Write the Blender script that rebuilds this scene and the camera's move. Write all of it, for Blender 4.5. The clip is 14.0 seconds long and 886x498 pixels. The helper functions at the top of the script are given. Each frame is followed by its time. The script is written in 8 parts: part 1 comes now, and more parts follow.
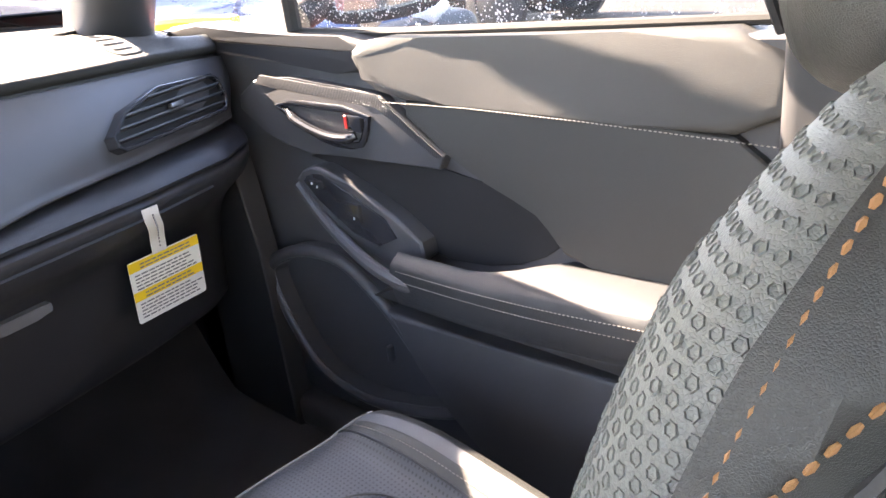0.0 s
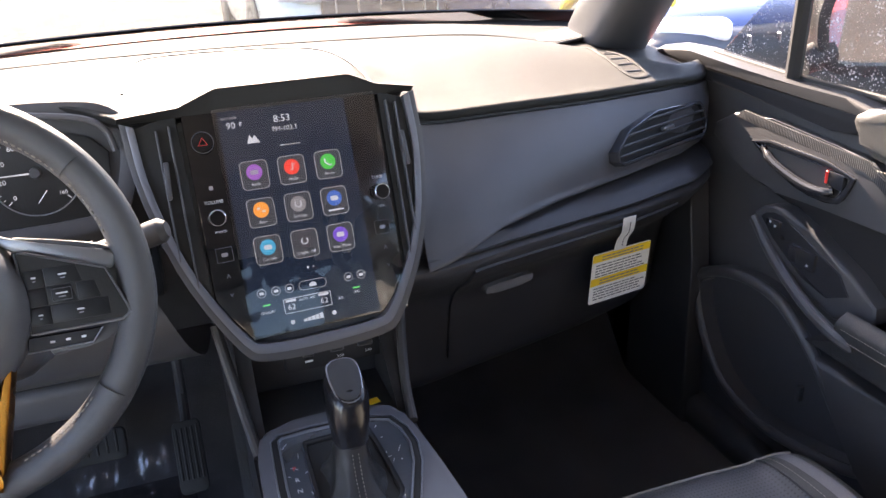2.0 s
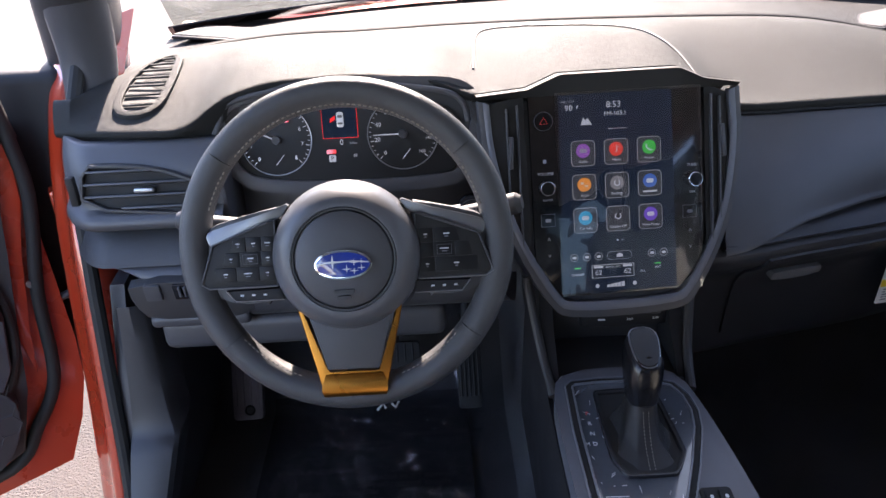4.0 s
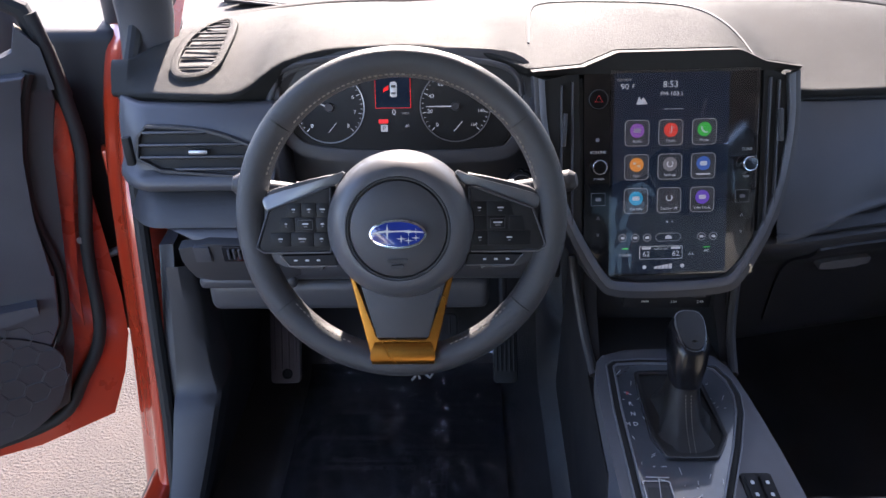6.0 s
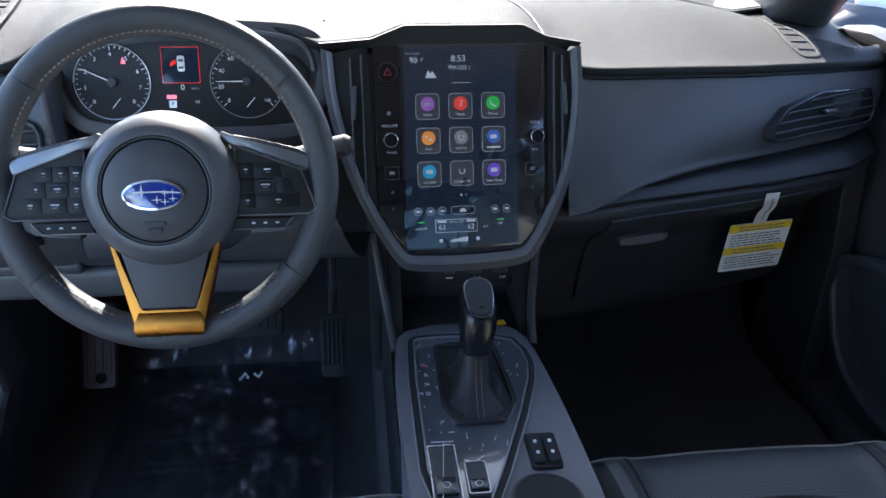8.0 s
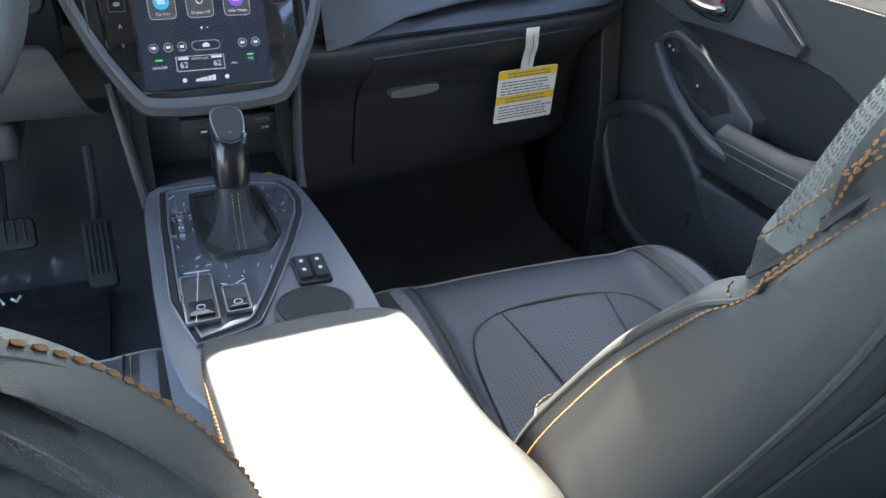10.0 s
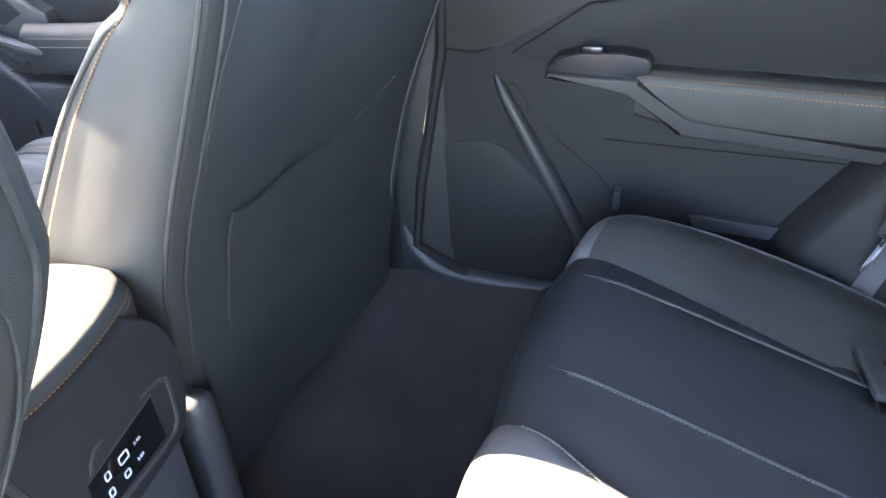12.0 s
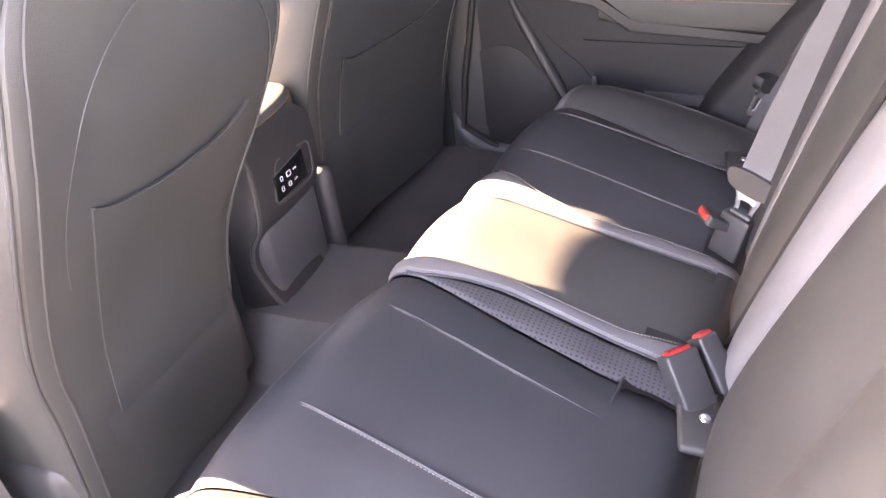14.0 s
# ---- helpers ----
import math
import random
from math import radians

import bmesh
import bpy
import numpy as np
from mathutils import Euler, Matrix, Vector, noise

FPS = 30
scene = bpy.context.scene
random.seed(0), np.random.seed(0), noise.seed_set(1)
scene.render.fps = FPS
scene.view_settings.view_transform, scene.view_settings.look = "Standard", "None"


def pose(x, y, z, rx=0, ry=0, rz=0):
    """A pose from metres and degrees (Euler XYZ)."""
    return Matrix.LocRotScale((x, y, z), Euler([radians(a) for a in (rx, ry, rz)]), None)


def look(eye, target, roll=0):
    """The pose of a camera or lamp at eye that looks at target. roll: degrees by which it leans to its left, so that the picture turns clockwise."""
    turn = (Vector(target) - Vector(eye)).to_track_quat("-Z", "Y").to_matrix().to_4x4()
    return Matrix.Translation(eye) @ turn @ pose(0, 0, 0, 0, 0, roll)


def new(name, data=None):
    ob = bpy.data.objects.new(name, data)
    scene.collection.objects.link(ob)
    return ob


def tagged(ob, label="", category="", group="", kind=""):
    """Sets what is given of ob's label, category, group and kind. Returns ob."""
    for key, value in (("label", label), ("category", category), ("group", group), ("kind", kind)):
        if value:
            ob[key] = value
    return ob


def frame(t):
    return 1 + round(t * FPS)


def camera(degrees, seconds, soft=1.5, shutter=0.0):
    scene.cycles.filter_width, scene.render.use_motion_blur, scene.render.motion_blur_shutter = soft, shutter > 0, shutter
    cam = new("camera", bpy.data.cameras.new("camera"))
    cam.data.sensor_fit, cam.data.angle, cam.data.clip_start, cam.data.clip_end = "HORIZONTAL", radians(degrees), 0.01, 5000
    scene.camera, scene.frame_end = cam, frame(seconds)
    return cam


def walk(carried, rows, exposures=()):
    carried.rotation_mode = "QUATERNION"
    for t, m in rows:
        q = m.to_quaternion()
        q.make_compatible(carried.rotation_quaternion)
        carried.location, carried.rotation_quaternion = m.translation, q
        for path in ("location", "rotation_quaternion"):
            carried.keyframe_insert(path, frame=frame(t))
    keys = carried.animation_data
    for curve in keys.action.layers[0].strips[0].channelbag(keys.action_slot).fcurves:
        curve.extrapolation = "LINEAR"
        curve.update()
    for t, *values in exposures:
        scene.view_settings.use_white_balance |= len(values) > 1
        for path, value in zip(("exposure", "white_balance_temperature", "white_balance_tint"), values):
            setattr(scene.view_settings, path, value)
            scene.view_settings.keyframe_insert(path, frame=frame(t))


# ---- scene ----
cam = camera(59.3, 14.0)
PATH = [
    (0, (0.074, 0.14, 1.213), (1.392, 1.438, 0.454), -6.3),
    (0.5, (-0.002, 0.138, 1.256), (1.173, 1.57, 0.501), -5.1),
    (1, (-0.034, 0.139, 1.3), (0.986, 1.689, 0.553), -4.9),
    (1.5, (-0.089, 0.147, 1.329), (0.695, 1.83, 0.584), -3.6),
    (2, (-0.13, 0.145, 1.367), (0.463, 1.876, 0.558), -2.2),
    (2.5, (-0.172, 0.138, 1.403), (0.224, 1.865, 0.475), -2.7),
    (3, (-0.201, 0.112, 1.439), (-0.025, 1.876, 0.513), -4.1),
    (3.5, (-0.232, 0.093, 1.462), (-0.167, 1.86, 0.527), -3.8),
    (4, (-0.26, 0.078, 1.475), (-0.243, 1.839, 0.528), -2.8),
    (4.2, (-0.29, 0.081, 1.469), (-0.244, 1.843, 0.523), -2.0),
    (6.5, (-0.289, 0.068, 1.477), (-0.356, 1.793, 0.467), -1.3),
    (7, (-0.266, 0.06, 1.466), (-0.32, 1.8, 0.481), -0.9),
    (7.5, (-0.21, 0.054, 1.442), (-0.123, 1.812, 0.493), 0.7),
    (7.7, (-0.186, 0.051, 1.431), (-0.041, 1.807, 0.484), 1.1),
    (9.8, (-0.086, -0.005, 1.22), (0.538, 1.629, 0.248), 2.7),
    (10, (-0.081, -0.011, 1.207), (0.571, 1.605, 0.226), 2.2),
    (10.5, (-0.08, -0.037, 1.151), (0.793, 1.456, 0.146), 1.0),
    (11, (-0.121, -0.099, 1.115), (1.122, 1.064, 0.066), 0.4),
    (11.5, (-0.218, -0.092, 1.102), (1.314, 0.705, 0.094), -6.8),
    (12, (-0.317, -0.162, 1.165), (1.271, 0.348, 0.062), -4.2),
    (12.5, (-0.413, -0.235, 1.178), (1.125, 0.216, -0.018), -5.7),
    (13, (-0.521, -0.259, 1.189), (1.015, 0.186, -0.011), -6.8),
    (13.5, (-0.723, -0.344, 1.196), (0.835, 0.191, 0.063), -8.3),
    (14, (-0.925, -0.479, 1.226), (0.593, 0.258, 0.152), -8.4),
]
walk(cam, [(t, look(eye, target, roll)) for t, eye, target, roll in PATH], exposures=[
    (0.0, 4.5, 7250, 22), (1.0, 4.1, 7250, 23), (2.0, 3.7, 7100, 24), (3.0, 3.0, 6650, 24), (6.3, 2.8, 6200, 24), (7.7, 2.75, 5700, 16),
    (9.8, 4.0, 6200, 10), (11.0, 4.2, 6700, 14), (11.5, 5.2, 6600, 12), (12.0, 5.6, 6900, 15), (13.0, 4.95, 7700, 20), (13.5, 5.2, 7900, 25), (14.0, 5.8, 9300, 38)])

# ---- light ----
world = bpy.data.worlds.new("sky")
scene.world = world
world.use_nodes = True
wn = world.node_tree.nodes
sky = wn.new("ShaderNodeTexSky")
sky.sky_type, sky.sun_disc = "NISHITA", False
sky.sun_elevation, sky.sun_rotation = radians(34.5), radians(-1.1)
wn["Background"].inputs["Strength"].default_value = 0.15
world.node_tree.links.new(sky.outputs[0], wn["Background"].inputs["Color"])
sun = new("sun", bpy.data.lights.new("sun", "SUN"))
sun.data.energy, sun.data.angle, sun.data.color = 4.4, radians(0.55), (1.0, 0.90, 0.74)
sun.matrix_world = look((-0.20, 10.0, 6.87), (0, 0, 0))


# ---- materials ----
def surface(name, colour, rough=0.5, metal=0.0, grain=(900, 0.15), vary=0.18, spot=9, coat=0.0, spec=0.5, sheen=0.0, rough_vary=0.12, depth=0.0008):
    """A node material with grain relief, tonal drift at two scales and uneven gloss, in metres."""
    m = bpy.data.materials.new(name)
    m.use_nodes = True
    nt = m.node_tree
    b = nt.nodes["Principled BSDF"]
    tc = nt.nodes.new("ShaderNodeTexCoord")
    geo = nt.nodes.new("ShaderNodeObjectInfo")
    n1 = nt.nodes.new("ShaderNodeTexNoise")
    n1.inputs["Scale"].default_value, n1.inputs["Detail"].default_value = spot, 5
    n2 = nt.nodes.new("ShaderNodeTexNoise")
    n2.inputs["Scale"].default_value, n2.inputs["Detail"].default_value = grain[0], 3
    for n in (n1, n2):
        nt.links.new(tc.outputs["Object"], n.inputs["Vector"])
    mix = nt.nodes.new("ShaderNodeMixRGB")
    mix.blend_type = "MIX"
    c = Vector(colour)
    mix.inputs[1].default_value = (*(c * (1 - vary)), 1)
    mix.inputs[2].default_value = (*(c * (1 + vary)), 1)
    add = nt.nodes.new("ShaderNodeMath")
    add.operation = "MULTIPLY_ADD"
    add.inputs[1].default_value, add.inputs[2].default_value = 0.35, 0.0
    sm = nt.nodes.new("ShaderNodeMath")
    nt.links.new(n2.outputs[0], add.inputs[0])
    nt.links.new(n1.outputs[0], sm.inputs[0])
    nt.links.new(add.outputs[0], sm.inputs[1])
    rg = nt.nodes.new("ShaderNodeMapRange")
    rg.inputs[1].default_value, rg.inputs[2].default_value = 0.4, 0.95
    nt.links.new(sm.outputs[0], rg.inputs[0])
    nt.links.new(rg.outputs[0], mix.inputs[0])
    nt.links.new(mix.outputs[0], b.inputs["Base Color"])
    rr = nt.nodes.new("ShaderNodeMapRange")
    rr.inputs[3].default_value, rr.inputs[4].default_value = max(0.03, rough - rough_vary), min(1, rough + rough_vary)
    nt.links.new(n1.outputs[0], rr.inputs[0])
    nt.links.new(rr.outputs[0], b.inputs["Roughness"])
    b.inputs["Metallic"].default_value = metal
    b.inputs["Specular IOR Level"].default_value = spec
    b.inputs["Coat Weight"].default_value = coat
    b.inputs["Coat Roughness"].default_value = 0.04
    b.inputs["Sheen Weight"].default_value = sheen
    if grain[1] > 0:
        bump = nt.nodes.new("ShaderNodeBump")
        bump.inputs["Strength"].default_value, bump.inputs["Distance"].default_value = grain[1], depth
        nt.links.new(n2.outputs[0], bump.inputs["Height"])
        nt.links.new(bump.outputs[0], b.inputs["Normal"])
    return m


def leather(name, colour, rough=0.45, cell=700, strength=0.5, **k):
    """Leatherette: pebbled cells as relief on top of the plain surface."""
    m = surface(name, colour, rough, grain=(260, 0.1), **k)
    nt = m.node_tree
    b = nt.nodes["Principled BSDF"]
    tc = nt.nodes.new("ShaderNodeTexCoord")
    v = nt.nodes.new("ShaderNodeTexVoronoi")
    v.feature = "DISTANCE_TO_EDGE"
    v.inputs["Scale"].default_value = cell
    nt.links.new(tc.outputs["Object"], v.inputs["Vector"])
    cr = nt.nodes.new("ShaderNodeMapRange")
    cr.inputs[2].default_value = 0.25
    nt.links.new(v.outputs["Distance"], cr.inputs[0])
    bump = nt.nodes.new("ShaderNodeBump")
    bump.inputs["Strength"].default_value, bump.inputs["Distance"].default_value = strength, 0.0005
    nt.links.new(cr.outputs[0], bump.inputs["Height"])
    old = b.inputs["Normal"].links[0].from_socket
    nt.links.new(old, bump.inputs["Normal"])
    nt.links.new(bump.outputs[0], b.inputs["Normal"])
    return m


def weave(name, colour, rough=0.45, scale=420, axes=("X", "Z"), strength=0.6, **k):
    """Twill or rib relief from crossed waves."""
    m = surface(name, colour, rough, **k)
    nt = m.node_tree
    b = nt.nodes["Principled BSDF"]
    tc = nt.nodes.new("ShaderNodeTexCoord")
    outs = []
    for ax in axes:
        w = nt.nodes.new("ShaderNodeTexWave")
        w.bands_direction = ax
        w.inputs["Scale"].default_value = scale
        nt.links.new(tc.outputs["Object"], w.inputs["Vector"])
        outs.append(w.outputs["Fac"])
    mul = nt.nodes.new("ShaderNodeMath")
    mul.operation = "MULTIPLY"
    nt.links.new(outs[0], mul.inputs[0])
    nt.links.new(outs[-1], mul.inputs[1])
    bump = nt.nodes.new("ShaderNodeBump")
    bump.inputs["Strength"].default_value, bump.inputs["Distance"].default_value = strength, 0.0008
    nt.links.new(mul.outputs[0], bump.inputs["Height"])
    nt.links.new(bump.outputs[0], b.inputs["Normal"])
    return m


def glow(name, colour, strength=1.0, spec=0.9):
    m = bpy.data.materials.new(name)
    m.use_nodes = True
    b = m.node_tree.nodes["Principled BSDF"]
    b.inputs["Base Color"].default_value = (*(Vector(colour) * 0.3), 1)
    b.inputs["Emission Color"].default_value = (*colour, 1)
    b.inputs["Emission Strength"].default_value = strength
    b.inputs["Roughness"].default_value = 0.05
    b.inputs["Specular IOR Level"].default_value = spec
    return m


def sheen_factor(nt, base=0.035, rise=0.85):
    """Gloss that rises at a slant, alike from both sides of a thin sheet."""
    lw = nt.nodes.new("ShaderNodeLayerWeight")
    lw.inputs[0].default_value = 0.5
    pw = nt.nodes.new("ShaderNodeMath")
    pw.operation = "POWER"
    pw.inputs[1].default_value = 5.0
    ma = nt.nodes.new("ShaderNodeMath")
    ma.operation = "MULTIPLY_ADD"
    ma.inputs[1].default_value, ma.inputs[2].default_value = rise, base
    nt.links.new(lw.outputs["Facing"], pw.inputs[0])
    nt.links.new(pw.outputs[0], ma.inputs[0])
    return ma.outputs[0]


def pane_mat(name, tint=(0.9, 0.95, 0.93), dust=0.0, drops=0.0, base=0.035):
    """Thin glass: clear, glossy at a slant, with dust and dried drops."""
    m = bpy.data.materials.new(name)
    m.use_nodes = True
    nt = m.node_tree
    nt.nodes.remove(nt.nodes["Principled BSDF"])
    out = nt.nodes["Material Output"]
    tr = nt.nodes.new("ShaderNodeBsdfTransparent")
    tr.inputs[0].default_value = (*tint, 1)
    gl = nt.nodes.new("ShaderNodeBsdfGlossy")
    gl.inputs["Roughness"].default_value = 0.02
    mx = nt.nodes.new("ShaderNodeMixShader")
    nt.links.new(sheen_factor(nt, base), mx.inputs[0])
    nt.links.new(tr.outputs[0], mx.inputs[1])
    nt.links.new(gl.outputs[0], mx.inputs[2])
    last = mx
    if dust or drops:
        tc = nt.nodes.new("ShaderNodeTexCoord")
        df = nt.nodes.new("ShaderNodeBsdfTranslucent")
        df.inputs[0].default_value = (0.75, 0.72, 0.68, 1)
        v = nt.nodes.new("ShaderNodeTexVoronoi")
        v.inputs["Scale"].default_value = 190
        nt.links.new(tc.outputs["Object"], v.inputs["Vector"])
        n = nt.nodes.new("ShaderNodeTexNoise")
        n.inputs["Scale"].default_value = 40
        nt.links.new(tc.outputs["Object"], n.inputs["Vector"])
        lo = nt.nodes.new("ShaderNodeMath")
        lo.operation = "MULTIPLY_ADD"
        lo.inputs[1].default_value, lo.inputs[2].default_value = 0.95, -0.32
        nt.links.new(n.outputs[0], lo.inputs[0])
        cmp = nt.nodes.new("ShaderNodeMath")
        cmp.operation = "LESS_THAN"
        nt.links.new(v.outputs["Distance"], cmp.inputs[0])
        nt.links.new(lo.outputs[0], cmp.inputs[1])
        am = nt.nodes.new("ShaderNodeMath")
        am.operation = "MULTIPLY_ADD"
        am.inputs[1].default_value, am.inputs[2].default_value = drops, dust
        nt.links.new(cmp.outputs[0], am.inputs[0])
        m2 = nt.nodes.new("ShaderNodeMixShader")
        nt.links.new(am.outputs[0], m2.inputs[0])
        nt.links.new(mx.outputs[0], m2.inputs[1])
        nt.links.new(df.outputs[0], m2.inputs[2])
        last = m2
    nt.links.new(last.outputs[0], out.inputs[0])
    return m


PLASTIC = surface("grained_plastic", (0.050, 0.051, 0.056), 0.45, grain=(1500, 0.35), depth=0.0005)
LOWPLASTIC = surface("lower_dash_plastic", (0.030, 0.030, 0.033), 0.5, grain=(1500, 0.35), depth=0.0005)
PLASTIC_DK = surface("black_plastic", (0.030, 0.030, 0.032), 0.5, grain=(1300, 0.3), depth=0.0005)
SATIN = surface("satin_grey_plastic", (0.055, 0.056, 0.062), 0.42, grain=(1600, 0.25), depth=0.0004)
PAD = leather("soft_dash_skin", (0.0270, 0.0278, 0.0272), 0.62, cell=900, strength=0.7, vary=0.14, spec=0.13)
# Front door leatherette again, its colour darkened for the rear cabin's shade.
REARSKIN_SHADED = leather("rear_door_skin_shaded", (0.016, 0.0152, 0.0152), 0.5, cell=900, strength=0.3, vary=0.08)
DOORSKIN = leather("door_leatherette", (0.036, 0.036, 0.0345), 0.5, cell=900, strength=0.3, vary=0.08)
GLOSS = surface("piano_black", (0.006, 0.006, 0.007), 0.09, grain=(40, 0.0), vary=0.1, rough_vary=0.05, coat=0.5)
DARKGLOSS = surface("dark_gloss_trim", (0.022, 0.023, 0.027), 0.2, grain=(60, 0.0), rough_vary=0.06)
CARBON = weave("twill_trim", (0.028, 0.029, 0.033), 0.38, scale=330, strength=0.35, grain=(900, 0.1))
RIB = weave("ribbed_trim", (0.028, 0.029, 0.032), 0.5, scale=90, axes=("Y", "Y"), grain=(900, 0.1))
SEAT = leather("seat_leatherette", (0.037, 0.038, 0.036), 0.45, cell=1500, strength=0.28)
SEATGREY = leather("grey_leatherette", (0.135, 0.134, 0.140), 0.5, cell=800, strength=0.4, vary=0.08)
INSERT = leather("black_seat_insert", (0.024, 0.026, 0.029), 0.5, cell=1400, strength=0.25)
HEXSKIN = leather("hex_leatherette", (0.130, 0.135, 0.126), 0.5, cell=900, strength=0.3, vary=0.07)
SEATBACK = leather("seat_back_skin", (0.030, 0.031, 0.031), 0.5, cell=700, strength=0.4)
WHEELSKIN = leather("wheel_leather", (0.050, 0.051, 0.054), 0.4, cell=1100, strength=0.35, vary=0.08)
CARPET = surface("carpet", (0.062, 0.058, 0.059), 0.95, grain=(1800, 1.0), vary=0.35, depth=0.003, spec=0.1, sheen=0.15)
TRIMBLACK = surface("black_door_trim", (0.016, 0.016, 0.018), 0.62, grain=(1300, 0.3), depth=0.0005, spec=0.3)
RUBBER = surface("rubber", (0.008, 0.008, 0.008), 0.7, grain=(400, 0.2))
GOLD = surface("copper_gold_trim", (0.40, 0.165, 0.028), 0.28, metal=1.0, grain=(900, 0.05), vary=0.05)
CHROME = surface("chrome", (0.75, 0.75, 0.76), 0.12, metal=1.0, grain=(50, 0.0), vary=0.03, rough_vary=0.05)
STEEL = surface("brushed_steel", (0.52, 0.52, 0.53), 0.3, metal=1.0, grain=(300, 0.1), vary=0.08)
SILVER = surface("satin_silver", (0.30, 0.31, 0.33), 0.3, metal=0.9, grain=(900, 0.05), vary=0.05)
ORANGE = surface("orange_paint", (0.40, 0.036, 0.011), 0.28, metal=0.15, grain=(2500, 0.0), vary=0.06, coat=1.0, rough_vary=0.05)
THREAD = surface("orange_thread", (0.34, 0.165, 0.065), 0.7, grain=(3000, 0.4))
THREADLT = surface("pale_thread", (0.25, 0.23, 0.20), 0.7, grain=(3000, 0.4))
BELT = weave("belt_webbing", (0.10, 0.10, 0.105), 0.6, scale=260, axes=("Y", "Z"), grain=(1800, 0.3))
RED = surface("red_button", (0.62, 0.03, 0.025), 0.4, grain=(900, 0.05))
WHITE = surface("printed_white", (0.78, 0.77, 0.74), 0.6, grain=(600, 0.05), vary=0.05)
YELLOW = surface("printed_yellow", (0.85, 0.58, 0.02), 0.55, grain=(600, 0.05), vary=0.05)
INK = surface("printed_grey", (0.18, 0.18, 0.19), 0.7, grain=(600, 0.0))
MARK = surface("pale_marking", (0.62, 0.63, 0.65), 0.5, grain=(900, 0.0))
MARKDIM = surface("dim_marking", (0.22, 0.22, 0.24), 0.5, grain=(900, 0.0))
HEADLINER = surface("headliner_fabric", (0.56, 0.54, 0.51), 0.95, grain=(1500, 0.6), spec=0.1)
GLASS = pane_mat("clear_glass", dust=0.004)
GLASSTINT = pane_mat("privacy_glass", tint=(0.24, 0.26, 0.26), dust=0.004)
SCREENPANE = pane_mat("dusty_windscreen", tint=(0.62, 0.65, 0.64), dust=0.010, drops=0.05)
GLASSDIRT = pane_mat("dusty_wet_glass", tint=(0.66, 0.66, 0.65), dust=0.010, drops=0.36)
MIRROR = surface("mirror_silver", (0.9, 0.9, 0.9), 0.03, metal=1.0, grain=(50, 0.0), vary=0.01, rough_vary=0.0)
TARMAC = surface("pale_tarmac", (0.056, 0.047, 0.040), 0.9, grain=(140, 0.8), vary=0.4, spot=3, depth=0.01)
SCREEN = glow("lcd_dark", (0.012, 0.020, 0.036), 0.09, 0.3)
LIT = glow("lcd_white", (0.80, 0.85, 0.90), 0.045)


# ---- builders ----
def link(name, bm, mat, smooth=35):
    me = bpy.data.meshes.new(name)
    bmesh.ops.recalc_face_normals(bm, faces=bm.faces)
    bm.to_mesh(me)
    bm.free()
    me.materials.append(mat)
    if smooth:
        me.polygons.foreach_set("use_smooth", [True] * len(me.polygons))
        me.set_sharp_from_angle(angle=radians(smooth))
    return new(name, me)


def thing(name, label, category, at=None, group="", kind=""):
    """An empty that holds the parts of one thing."""
    ob = new(name)
    ob.empty_display_size = 0.05
    if at is not None:
        ob.matrix_world = at if isinstance(at, Matrix) else Matrix.Translation(at)
    return tagged(ob, label, category, group, kind)


def part(name, bm, mat, parent, label="", smooth=35):
    """One mesh under a thing or a part; its coordinates are the thing's own."""
    ob = link(name, bm, mat, smooth)
    ob.parent = parent
    return tagged(ob, label)


def solo(name, bm, mat, label, category="", kind="", group="", smooth=35):
    return tagged(link(name, bm, mat, smooth), label, category, group, kind)


def upsample(P, k, axis, closed=False):
    """Catmull-Rom through control rows along one axis."""
    P = np.moveaxis(np.asarray(P, float), axis, 0)
    n = len(P)
    out = []
    for i in range(n if closed else n - 1):
        if closed:
            a, b, c, d = P[i - 1], P[i], P[(i + 1) % n], P[(i + 2) % n]
        else:
            b, c = P[i], P[i + 1]
            a = P[i - 1] if i else 2 * b - c
            d = P[i + 2] if i + 2 < n else 2 * c - b
        for j in range(k):
            t = j / k
            out.append(0.5 * (2 * b + (c - a) * t + (2 * a - 5 * b + 4 * c - d) * t * t + (3 * b - a - 3 * c + d) * t ** 3))
    if not closed:
        out.append(P[-1])
    return np.moveaxis(np.array(out), 0, axis)


